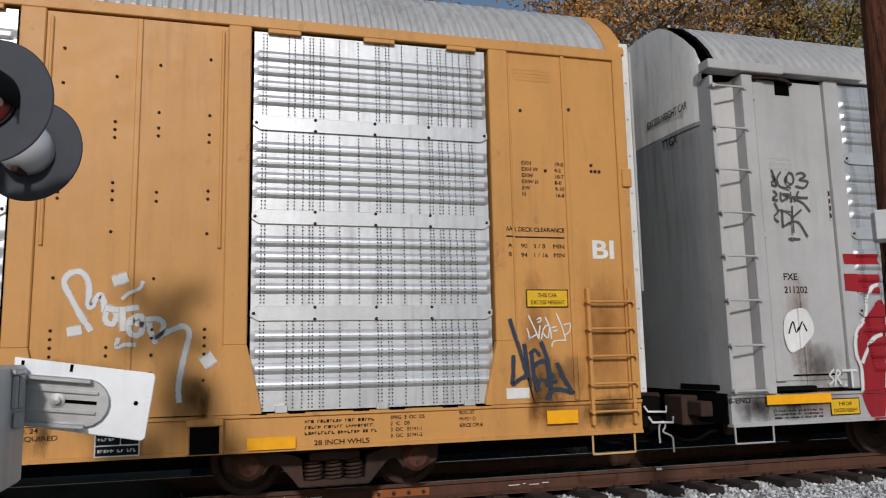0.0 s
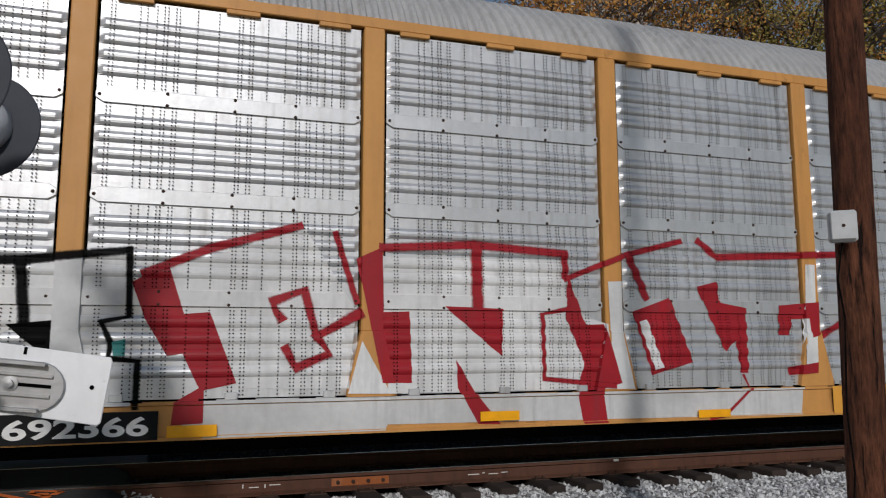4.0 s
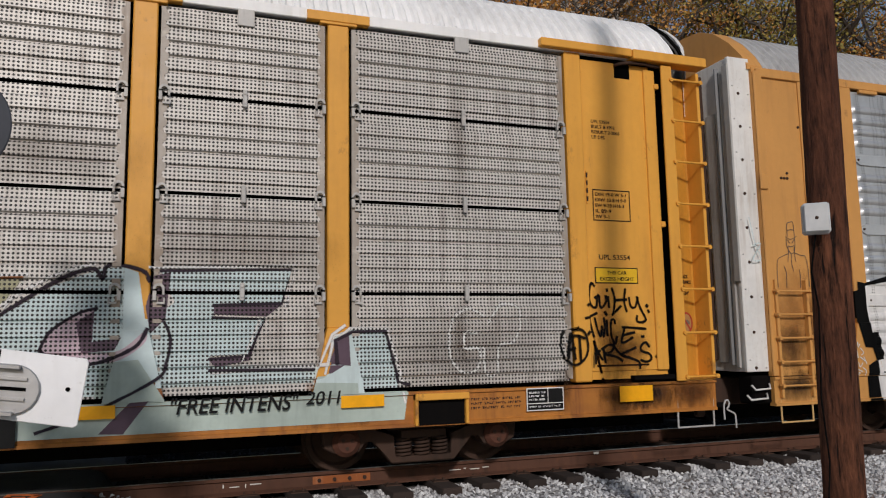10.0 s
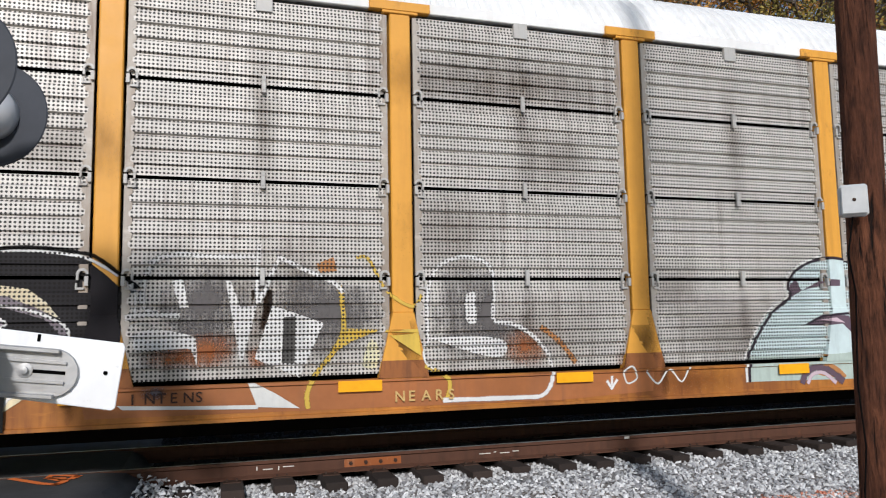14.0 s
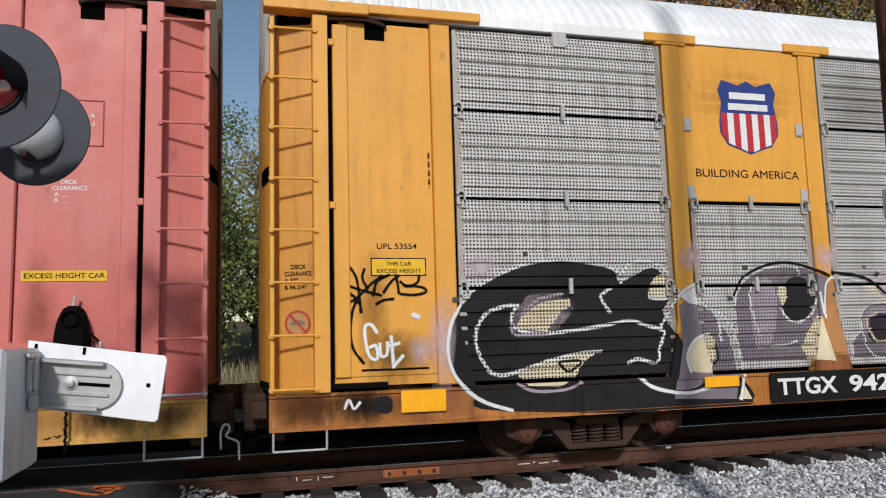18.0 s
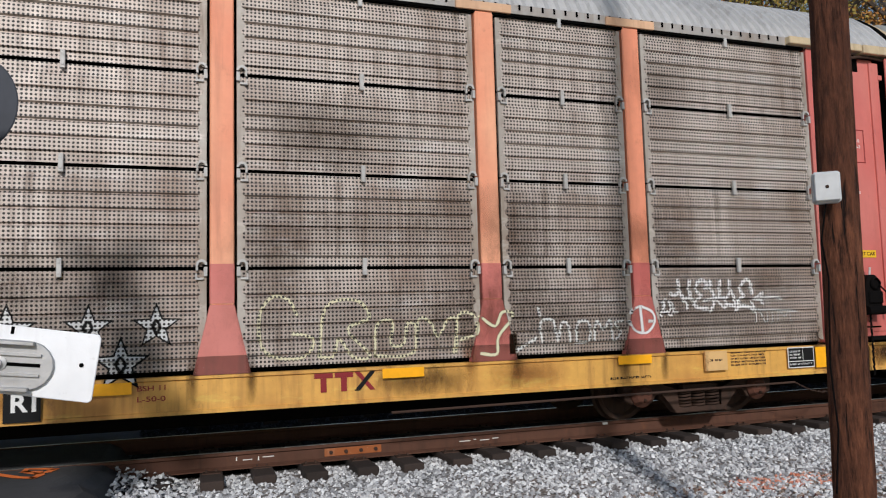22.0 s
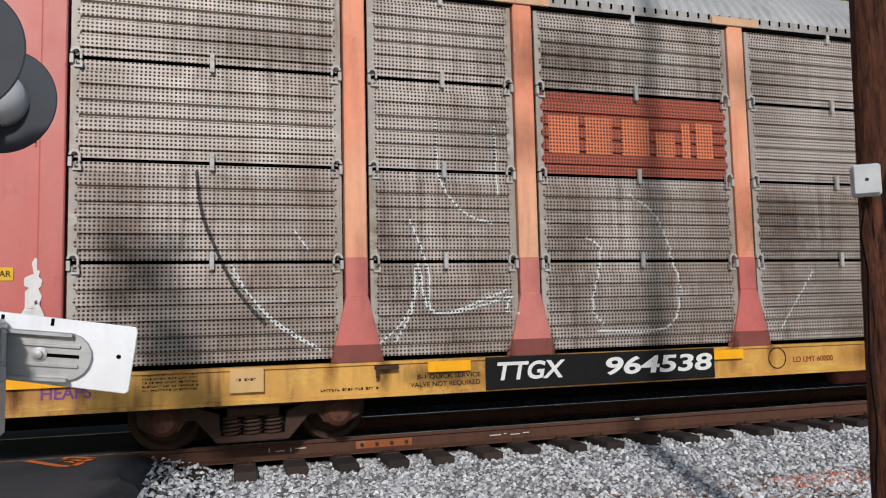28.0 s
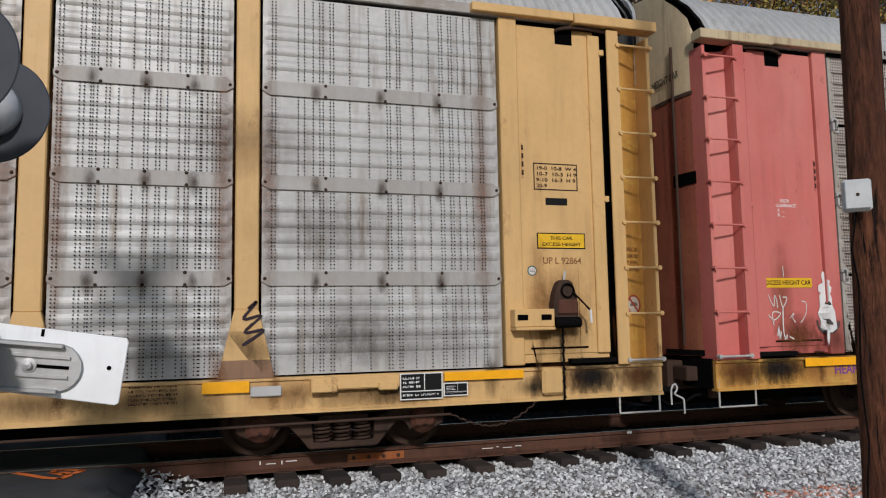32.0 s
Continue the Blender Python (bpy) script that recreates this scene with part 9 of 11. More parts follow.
spray(car_ochre, "K", PE, 0, 0.009, (-13.05, 2.47), (-13.06, 2.36), (-13.04, 2.24))
spray(car_ochre, "K", PE, 0, 0.009, (-13.1, 2.47), (-13.21, 2.43), (-13.29, 2.38), (-13.31, 2.24), (-13.31, 2.03))
spray(car_ochre, "K", PE, 0, 0.009, (-12.99, 2.48), (-12.9, 2.45), (-12.82, 2.43), (-12.79, 2.25), (-12.79, 2.04))
spray(car_ochre, "K", PE, 0, 0.009, (-13.19, 2.3), (-13.16, 2.21), (-13.17, 2.02))
spray(car_ochre, "K", PE, 0, 0.009, (-12.94, 2.26), (-12.93, 2.16), (-12.94, 2.02))
spray(car_ochre, "K", PE, 0, 0.009, (-12.59, 1.74), (-12.54, 1.76), (-12.53, 1.82), (-12.59, 1.83), (-12.62, 1.77), (-12.58, 1.7), (-12.49, 1.71), (-12.44, 1.8), (-12.49, 1.89), (-12.59, 1.9), (-12.66, 1.8), (-12.67, 1.68), (-12.56, 1.64), (-12.4, 1.7), (-12.24, 1.83), (-12.11, 2.01))
spray(car_ochre, "K", PW, 0, 0.012, (-12.65, 1.65), (-12.62, 1.56), (-12.58, 1.5))
spray(car_ochre, "K", PW, 0, 0.012, (-12.59, 1.56), (-12.52, 1.52), (-12.54, 1.48))
spray(car_ochre, "S", PW, 0, 0.012, (-12.5, 1.59), (-12.47, 1.47))
spray(car_ochre, "K", PW, 0, 0.012, (-12.44, 1.58), (-12.43, 1.48), (-12.38, 1.6), (-12.36, 1.47))
spray(car_ochre, "S", PW, 0, 0.012, (-12.32, 1.62), (-12.29, 1.52))
spray(car_ochre, "K", PX, 0, 0.014, (-12.09, 1.3), (-12.09, 1.23), (-12.06, 1.27))
spray(car_ochre, "S", PX, 0, 0.014, (-12.12, 1.2), (-12.1, 1.09))
spray(car_ochre, "K", PX, 0, 0.014, (-12.05, 1.22), (-12, 1.16), (-12.04, 1.13))
spray(car_ochre, "S", PX, 0, 0.014, (-12.06, 1.1), (-11.99, 1.05))
spray(car_ochre, "K", PX, 0, 0.014, (-12.1, 1.03), (-12.08, 0.97), (-12.03, 1.02))
spray(car_ochre, "S", PX, 0, 0.014, (-12, 1.1), (-11.96, 1.01))
spray(car_ochre, "S", PX, 0, 0.014, (-12.12, 0.94), (-12.05, 0.91))
spray(car_ochre, "K", PX, 0, 0.014, (-12.14, 0.88), (-12.09, 0.9), (-12.11, 0.86))
spray(car_ochre, "K", PX, 0, 0.014, (-12.03, 0.96), (-11.98, 0.92), (-11.99, 0.86))
spray(car_amber, "P", PI, 0, 0, (-8.45, 1.36), (-8.46, 1.65), (-8.41, 1.81), (-8.28, 1.98), (-8.08, 2.1), (-7.84, 2.15), (-7.62, 2.14), (-7.41, 2.1), (-7.12, 1.98), (-7.18, 1.81), (-7.26, 1.53), (-7.44, 1.31), (-7.57, 1.15), (-7.46, 1.01), (-8.43, 1.03))
spray(car_amber, "C", PF, 1, 0, (-8.23, 1.38), (-8.23, 1.7), (-8.16, 1.89), (-8.02, 2), (-7.88, 1.92), (-7.88, 1.59), (-7.97, 1.27), (-8.17, 1.16))
spray(car_amber, "C", PN, 2, 0, (-7.75, 1.89), (-7.62, 2), (-7.46, 2), (-7.35, 1.94), (-7.3, 1.81), (-7.34, 1.64), (-7.45, 1.52), (-7.58, 1.47), (-7.72, 1.5), (-7.79, 1.59), (-7.8, 1.69), (-7.72, 1.8))
spray(car_amber, "P", PC, 3, 0, (-7.84, 1.8), (-7.81, 1.92), (-7.75, 1.93), (-7.7, 1.86), (-7.72, 1.77), (-7.79, 1.66), (-7.83, 1.7))
spray(car_amber, "K", PW, 4, 0.03, (-8.45, 1.36), (-8.46, 1.65), (-8.41, 1.81), (-8.28, 1.97), (-8.08, 2.09), (-7.89, 2.13), (-7.71, 2.14), (-7.56, 2.12), (-7.53, 2.03))
spray(car_amber, "K", PW, 4, 0.03, (-8.14, 1.32), (-8.21, 1.54), (-8.24, 1.73), (-8.2, 1.88), (-8.11, 1.98))
spray(car_amber, "K", PW, 4, 0.03, (-7.31, 1.74), (-7.38, 1.58), (-7.54, 1.47), (-7.69, 1.48), (-7.79, 1.56), (-7.81, 1.63))
spray(car_amber, "K", PW, 4, 0.03, (-7.99, 1.19), (-7.81, 1.2), (-7.64, 1.24))
spray(car_amber, "K", PW, 4, 0.03, (-7.07, 2), (-7.17, 1.93), (-7.21, 1.73), (-7.23, 1.51))
spray(car_amber, "S", PW, 4, 0.03, (-7.23, 1.51), (-7.27, 1.81))
spray(car_amber, "K", PK, 5, 0.026, (-8.44, 1.8), (-8.3, 2.01), (-8.08, 2.12), (-7.81, 2.18), (-7.57, 2.17), (-7.35, 2.11), (-7.12, 2.02))
spray(car_amber, "P", PC, 3, 0, (-7.3, 1.56), (-7.5, 1.31), (-7.58, 1.15), (-7.49, 1.02), (-7.13, 0.99))
spray(car_amber, "P", PO, 2, 0, (-7.15, 1.92), (-7.07, 1.97), (-6.92, 1.08), (-7.15, 1.09), (-7.25, 1.36))
spray(car_amber, "P", PI, 0, 0, (-6.84, 1.02), (-6.84, 1.2), (-6.69, 1.36), (-6.68, 1.56), (-6.48, 1.67), (-6.1, 1.68), (-5.8, 1.59), (-5.68, 1.58), (-5.51, 1.81), (-5.14, 1.9), (-4.8, 1.8), (-4.62, 1.5), (-4.6, 1.21), (-4.54, 0.96))
spray(car_amber, "P", PN, 1, 0, (-5.67, 1.58), (-5.56, 1.82), (-5.37, 2.02), (-5.19, 2.14), (-4.82, 2.15), (-4.5, 2.1), (-4.29, 1.93), (-4.16, 1.8), (-4.16, 1.32), (-4.32, 1.02), (-4.56, 0.98), (-4.62, 1.45), (-4.93, 1.69), (-5.21, 1.77), (-5.45, 1.72))
spray(car_amber, "P", PN, 1, 0, (-5.8, 1.35), (-5.69, 1.51), (-5.45, 1.62), (-5.15, 1.64), (-4.81, 1.53), (-4.62, 1.33), (-4.67, 1.04), (-5.64, 1.05), (-5.46, 1.23), (-5.27, 1.38), (-5.15, 1.5), (-5.24, 1.54), (-5.46, 1.4))
spray(car_amber, "C", PD, 1, 0, (-6.6, 1.3), (-6.55, 1.48), (-6.39, 1.55), (-6.23, 1.52), (-6.21, 1.35), (-6.31, 1.23), (-6.5, 1.2))
spray(car_amber, "P", PF, 2, 0, (-6.66, 1.36), (-6.64, 1.54), (-6.48, 1.64), (-6.23, 1.64), (-6.2, 1.51), (-6.39, 1.55), (-6.55, 1.48), (-6.6, 1.3))
spray(car_amber, "P", PF, 2, 0, (-5.78, 1.32), (-5.52, 1.34), (-5.36, 1.44), (-5.22, 1.54), (-5.14, 1.49), (-5.3, 1.37), (-5.52, 1.25), (-5.66, 1.16), (-5.95, 1.17), (-5.98, 1.29))
spray(car_amber, "C", PC, 3, 0, (-6.18, 1.57), (-6.04, 1.62), (-5.81, 1.58), (-5.84, 1.51), (-5.93, 1.43), (-6.05, 1.38), (-6.16, 1.44))
spray(car_amber, "P", PC, 3, 0, (-5.57, 1.68), (-5.45, 1.78), (-5.17, 1.84), (-4.96, 1.81), (-4.8, 1.69), (-4.68, 1.53), (-4.87, 1.63), (-5.14, 1.75), (-5.39, 1.72))
spray(car_amber, "P", PC, 3, 0, (-5.24, 1.19), (-5.16, 1.27), (-4.97, 1.31), (-4.77, 1.3), (-4.76, 1.24), (-4.82, 1.1), (-5.15, 1.06), (-5.23, 1.11))
spray(car_amber, "P", PC, 3, 0, (-6.59, 1.94), (-6.39, 1.89), (-6.31, 1.72), (-6.39, 1.69), (-6.51, 1.81))
spray(car_amber, "P", PC, 3, 0, (-5.98, 1.12), (-5.64, 1.15), (-5.76, 1.06), (-5.42, 0.99), (-5.97, 1))
spray(car_amber, "P", PN, 4, 0, (-4.81, 1.17), (-4.77, 1.27), (-4.76, 1.14))
spray(car_amber, "K", PW, 4, 0.03, (-7.07, 1.99), (-6.85, 1.99), (-6.62, 1.95), (-6.48, 1.88), (-6.39, 1.69), (-6.23, 1.69), (-5.84, 1.68), (-5.75, 1.59))
spray(car_amber, "K", PW, 4, 0.03, (-6.67, 1.33), (-6.69, 1.5), (-6.62, 1.6), (-6.46, 1.67), (-6.22, 1.68))
spray(car_amber, "K", PW, 4, 0.03, (-6.67, 1.33), (-6.62, 1.13), (-6.5, 1.03), (-6.36, 1), (-6.22, 1.1), (-6.13, 1.26), (-6.08, 1.36), (-6.02, 1.35), (-6.01, 1.22), (-5.98, 1.01))
spray(car_amber, "K", PW, 4, 0.03, (-6.84, 1.02), (-6.84, 1.2), (-6.75, 1.3), (-6.68, 1.34))
spray(car_amber, "K", PW, 4, 0.03, (-5.74, 1.56), (-5.62, 1.75), (-5.5, 1.9), (-5.37, 2.03), (-5.21, 2.14), (-4.95, 2.16), (-4.57, 2.12), (-4.4, 2.06), (-4.18, 1.92), (-4.06, 1.79), (-4.04, 1.61), (-4.12, 1.5))
spray(car_amber, "K", PW, 4, 0.03, (-5.93, 1.36), (-5.78, 1.47), (-5.62, 1.56), (-5.45, 1.63), (-5.27, 1.66), (-4.96, 1.62), (-4.72, 1.52), (-4.61, 1.42), (-4.62, 1.21), (-4.77, 1.3))
spray(car_amber, "K", PW, 4, 0.03, (-5.91, 1.36), (-5.69, 1.34), (-5.46, 1.41), (-5.27, 1.54), (-5.18, 1.54), (-5.13, 1.48), (-5.3, 1.37), (-5.52, 1.25), (-5.66, 1.16))
spray(car_amber, "K", PW, 4, 0.03, (-5.24, 1.18), (-5.16, 1.27), (-4.97, 1.32), (-4.76, 1.3), (-4.82, 1.09), (-5.15, 1.05), (-5.24, 1.11), (-5.24, 1.18))
spray(car_amber, "K", PW, 4, 0.03, (-5.88, 1.16), (-5.7, 1.16), (-5.65, 1.18))
spray(car_amber, "K", PW, 4, 0.03, (-6.02, 1), (-5.7, 1), (-5.28, 0.98))
spray(car_amber, "K", PC, 4, 0.025, (-6.54, 1.31), (-6.6, 1.41), (-6.55, 1.51), (-6.44, 1.56))
spray(car_amber, "K", PC, 4, 0.025, (-6.56, 1.36), (-6.52, 1.25), (-6.44, 1.2), (-6.28, 1.22))
spray(car_amber, "K", PK, 5, 0.028, (-7.07, 2.06), (-6.85, 2.04), (-6.62, 2.01), (-6.46, 1.95), (-6.32, 1.85), (-6.15, 1.72), (-5.92, 1.71), (-5.82, 1.66), (-5.75, 1.56), (-5.67, 1.59))
spray(car_amber, "K", PK, 5, 0.028, (-5.67, 1.59), (-5.59, 1.81), (-5.41, 2.06), (-5.21, 2.17), (-4.89, 2.19), (-4.54, 2.15), (-4.38, 2.1), (-4.16, 1.93), (-4.03, 1.83))
spray(car_amber, "K", PK, 5, 0.028, (-5.93, 1.46), (-5.87, 1.5), (-5.81, 1.5), (-5.85, 1.44), (-5.92, 1.44), (-5.93, 1.46))
spray(car_amber, "S", PE, 4, 0.05, (-6.39, 2.04), (-6.36, 2.03))
spray(car_amber, "S", PE, 4, 0.05, (-6.14, 1.84), (-6.12, 1.83))
spray(car_amber, "S", PE, 4, 0.06, (-5.46, 2.09), (-5.43, 2.07))
spray(car_amber, "S", PE, 4, 0.04, (-6.58, 2.13), (-6.56, 2.12))
spray(car_amber, "S", PE, 4, 0.04, (-7.08, 1.79), (-7.06, 1.78))
spray(car_amber, "K", PW, 3, 0.02, (-6.1, 2.04), (-6.04, 2.16), (-5.97, 2.04))
spray(car_amber, "S", PW, 3, 0.02, (-6.07, 2.09), (-6, 2.09))
spray(car_amber, "S", PW, 3, 0.02, (-5.94, 2.16), (-5.84, 2.17))
spray(car_amber, "S", PW, 3, 0.02, (-5.88, 2.16), (-5.88, 2.05))
spray(car_amber, "P", PL, 0, 0, (-6.85, 1.81), (-6.85, 2.21), (-5.44, 2.22), (-5.51, 1.81), (-5.81, 1.58), (-6.16, 1.69), (-6.39, 1.81))
spray(car_amber, "P", PL, 0, 0, (-7.35, 2.03), (-7.36, 2.43), (-6.86, 2.44), (-6.85, 2.04))
spray(car_amber, "P", PN, 3, 0, (-2.6, 1.5), (-2.49, 1.51), (-2.53, 1.04), (-2.64, 1.04))
spray(car_amber, "C", PN, 0, 0, (-11.94, 1.3), (-11.89, 1.57), (-11.73, 1.79), (-11.48, 1.98), (-11.08, 2.16), (-10.64, 2.2), (-10.04, 2.11), (-9.9, 1.97), (-9.58, 2.11), (-9.42, 2.08), (-9.28, 1.84), (-9.4, 1.6), (-9.21, 1.29), (-9.12, 0.96), (-8.79, 0.95), (-8.47, 0.87), (-8.51, 0.5), (-11.37, 0.61), (-11.7, 0.8), (-11.9, 1.05))
spray(car_amber, "P", PC, 3, 0, (-11.2, 1.47), (-11.11, 1.62), (-10.89, 1.75), (-10.55, 1.79), (-10.54, 1.71), (-10.68, 1.62), (-10.83, 1.43))
spray(car_amber, "P", PC, 3, 0, (-11.18, 0.97), (-10.99, 1.09), (-10.63, 1.17), (-10.22, 1.2), (-10.41, 1.1), (-10.5, 0.94), (-10.72, 0.83), (-11.08, 0.86))
spray(car_amber, "C", PC, 3, 0, (-9.56, 1.77), (-9.51, 1.97), (-9.39, 2.05), (-9.27, 1.96), (-9.19, 1.85), (-9.33, 1.78))
spray(car_amber, "P", PL, 1, 0, (-11.32, 1.53), (-11.02, 1.84), (-10.66, 1.88), (-10.45, 1.71), (-10.76, 1.39), (-11.19, 1.34))
spray(car_amber, "K", PW, 4, 0.04, (-11.27, 0.61), (-11.61, 0.73), (-11.87, 0.96), (-11.96, 1.2), (-11.95, 1.42), (-11.89, 1.6), (-11.73, 1.82), (-11.48, 2), (-11.08, 2.16), (-10.64, 2.22), (-10.31, 2.19), (-10.04, 2.13), (-9.91, 2.04), (-9.9, 1.96))
spray(car_amber, "K", PW, 4, 0.04, (-9.89, 2.07), (-9.77, 2.18), (-9.57, 2.2), (-9.4, 2.14), (-9.31, 2.04), (-9.24, 1.9), (-9.24, 1.82))
spray(car_amber, "K", PW, 4, 0.04, (-9.24, 1.82), (-9.38, 1.77), (-9.55, 1.78))
spray(car_amber, "K", PW, 4, 0.04, (-11.16, 1.72), (-11.32, 1.71), (-11.53, 1.63), (-11.64, 1.44), (-11.62, 1.23), (-11.5, 1.03), (-11.35, 0.98), (-11.14, 1.02), (-10.85, 1.11), (-10.48, 1.18), (-10.2, 1.2))
spray(car_amber, "K", PW, 4, 0.04, (-11.18, 1.71), (-11.24, 1.56), (-11.15, 1.45), (-10.9, 1.41), (-10.46, 1.44), (-10.09, 1.49), (-9.82, 1.53), (-9.63, 1.47), (-9.41, 1.4), (-9.47, 1.23), (-9.52, 1.05), (-9.75, 1.1), (-9.87, 1.06))
spray(car_amber, "K", PW, 4, 0.04, (-8.95, 1.94), (-9.16, 1.84), (-9.34, 1.6), (-9.46, 1.42))
spray(car_amber, "K", PW, 4, 0.04, (-10.01, 1.91), (-10.16, 1.81), (-10.13, 1.71), (-10.06, 1.63))
spray(car_amber, "K", PF, 4, 0.035, (-11.22, 1.53), (-11.24, 1.45), (-11.16, 1.4), (-10.83, 1.4))
spray(car_amber, "K", PF, 4, 0.035, (-11.11, 1.62), (-10.92, 1.78), (-10.62, 1.84))
spray(car_amber, "K", PF, 4, 0.035, (-11.22, 0.9), (-11.01, 0.8), (-10.65, 0.8), (-10.46, 0.87))
spray(car_amber, "K", PK, 5, 0.03, (-10.71, 1.1), (-10.45, 1.1), (-10.58, 0.99), (-10.71, 1.08))
spray(car_amber, "P", PI, 0, 0, (-9.2, 1.7), (-8.97, 1.8), (-8.8, 1.63), (-8.58, 1.35), (-8.46, 0.87), (-8.52, 0.6), (-9.32, 0.64), (-9.2, 1.23))
spray(car_amber, "C", PC, 3, 0, (-9.12, 0.96), (-9.13, 1.14), (-9.02, 1.3), (-8.82, 1.35), (-8.75, 1.22), (-8.81, 0.95), (-8.96, 0.92))
spray(car_amber, "P", PW, 3, 0, (-9.2, 1.8), (-8.98, 1.9), (-8.9, 1.68), (-9.08, 1.71))
spray(car_amber, "K", PW, 4, 0.04, (-9.77, 0.91), (-9.61, 0.79), (-9.38, 0.72), (-9.1, 0.7), (-8.82, 0.76))
spray(car_amber, "K", PW, 4, 0.04, (-8.95, 1.9), (-8.91, 1.73), (-8.71, 1.56), (-8.67, 1.28))
spray(car_amber, "K", PW, 4, 0.04, (-8.78, 1.66), (-8.55, 1.48), (-8.45, 1.21), (-8.41, 0.87), (-8.46, 0.6))
spray(car_amber, "K", PW, 4, 0.04, (-9.12, 0.94), (-9.15, 1.12), (-9.03, 1.3), (-8.83, 1.35))
spray(car_amber, "K", PN, 5, 0.03, (-8.75, 1.23), (-8.73, 1.07), (-8.77, 1.01))
spray(car_amber, "P", PC, 2, 0, (-8.5, 0.6), (-8.41, 0.76), (-8.31, 0.59))
spray(car_amber, "S", PE, 4, 0.05, (-11.06, 2.28), (-11.04, 2.28))
spray(car_amber, "S", PE, 4, 0.05, (-8.3, 2.12), (-8.27, 2.12))
spray(car_amber, "S", PE, 4, 0.05, (-11.88, 1.79), (-11.85, 1.79))
spray(car_amber, "S", PE, 4, 0.05, (-8.53, 1.76), (-8.5, 1.76))
spray(car_amber, "P", PL, 0, 0, (-11.82, 2.04), (-11.64, 2.3), (-11.29, 2.3), (-11.51, 1.98))
spray(car_amber, "P", PL, 0, 0, (-12.15, 1.67), (-11.93, 2.04), (-11.85, 1.54), (-11.96, 0.69), (-12.19, 0.7))
spray(car_amber, "P", PL, 0, 0, (-9.24, 2.11), (-9.14, 2.45), (-8.77, 2.46), (-8.89, 2.04))
spray(car_amber, "P", PQ, 0, 0, (-3.96, 1.95), (-3.81, 2.11), (-3.35, 2.13), (-2.93, 2.12), (-2.9, 1.92), (-2.99, 1.55), (-3.49, 1.24), (-3.89, 1.6))
spray(car_amber, "P", PQ, 0, 0, (-2.83, 1.92), (-2.7, 2.12), (-2.12, 1.85), (-1.56, 1.82), (-1.6, 1.4), (-2.33, 1.01), (-2.92, 1.12))
spray(car_amber, "P", PQ, 0, 0, (-1.2, 1.32), (-1.14, 1.85), (-1, 2.07), (-0.73, 2.16), (-0.5, 2.09), (-0.4, 1.96), (-0.4, 1.49), (-0.04, 1.37), (0.23, 1.03), (0.23, 0.94), (-1.17, 0.99))
spray(car_amber, "P", PQ, 0, 0, (-4.11, 1.55), (-3.5, 1.53), (-2.96, 1.52), (-2.99, 1.03), (-4.06, 1.05))
spray(car_amber, "P", QA, 1, 0, (-4.03, 1.25), (-3.34, 1.23), (-3.33, 1.02), (-4, 1.05))
spray(car_amber, "P", QA, 1, 0, (-3.02, 1.26), (-2.83, 1.25), (-2.83, 1.01), (-3.02, 1.01))
spray(car_amber, "P", QA, 1, 0, (-0.36, 1.38), (0.12, 1.37), (0.23, 0.94), (-0.29, 0.96))
spray(car_amber, "P", QA, 1, 0, (-3.74, 1.4), (-3.05, 1.39), (-3.11, 1.03), (-3.67, 1.05))
spray(car_amber, "K", PW, 5, 0.048, (-3.94, 1.96), (-3.9, 2.05), (-3.81, 2.11), (-3.63, 2.14), (-3.35, 2.12), (-2.95, 2.13))
spray(car_amber, "K", PW, 5, 0.048, (-2.9, 2.24), (-2.91, 2.05), (-2.92, 1.85), (-2.91, 1.67))
spray(car_amber, "K", PW, 5, 0.048, (-3.96, 1.92), (-3.98, 1.72), (-3.94, 1.61), (-3.84, 1.56), (-3.66, 1.55))
spray(car_amber, "K", PW, 5, 0.048, (-4.11, 1.54), (-3.95, 1.56), (-3.84, 1.56))
spray(car_amber, "K", PW, 5, 0.048, (-2.7, 2.12), (-2.78, 1.95), (-2.83, 1.82), (-2.91, 1.67))
spray(car_amber, "K", PW, 5, 0.048, (-2.7, 2.12), (-2.47, 2.01), (-2.16, 1.87), (-2.07, 1.78))
spray(car_amber, "K", PW, 5, 0.048, (-1.16, 1.28), (-1.17, 1.57), (-1.14, 1.82), (-1.04, 2.03), (-0.89, 2.12), (-0.69, 2.15), (-0.5, 2.09), (-0.4, 1.96), (-0.39, 1.78), (-0.41, 1.47), (-0.2, 1.42), (-0, 1.32), (0.15, 1.18), (0.25, 1.03), (0.27, 0.88), (0.24, 0.74), (0.13, 0.63), (-0.11, 0.62), (-0.99, 0.63))
spray(car_amber, "K", PW, 5, 0.03, (-1.15, 1.28), (-1.22, 1.14), (-1.19, 1.02), (-1.1, 0.97))
spray(car_amber, "P", PW, 3, 0, (-3.72, 1.88), (-3.62, 1.91), (-3.56, 1.62), (-3.64, 1.62))
spray(car_amber, "P", PW, 3, 0, (-3.22, 1.89), (-3.17, 1.88), (-3.08, 1.63), (-2.92, 1.64), (-3.05, 1.11), (-3.08, 1.11))
spray(car_amber, "C", PW, 3, 0, (-4.05, 1.31), (-4.02, 1.39), (-3.89, 1.42), (-3.71, 1.4), (-3.52, 1.35), (-3.49, 1.3), (-3.48, 1.08), (-3.54, 1.22), (-3.67, 1.23), (-3.94, 1.22), (-4.05, 1.25))
spray(car_amber, "P", PW, 3, 0, (-2.77, 1.64), (-2.26, 1.46), (-2.5, 0.92), (-2.63, 0.98), (-2.94, 1.12))
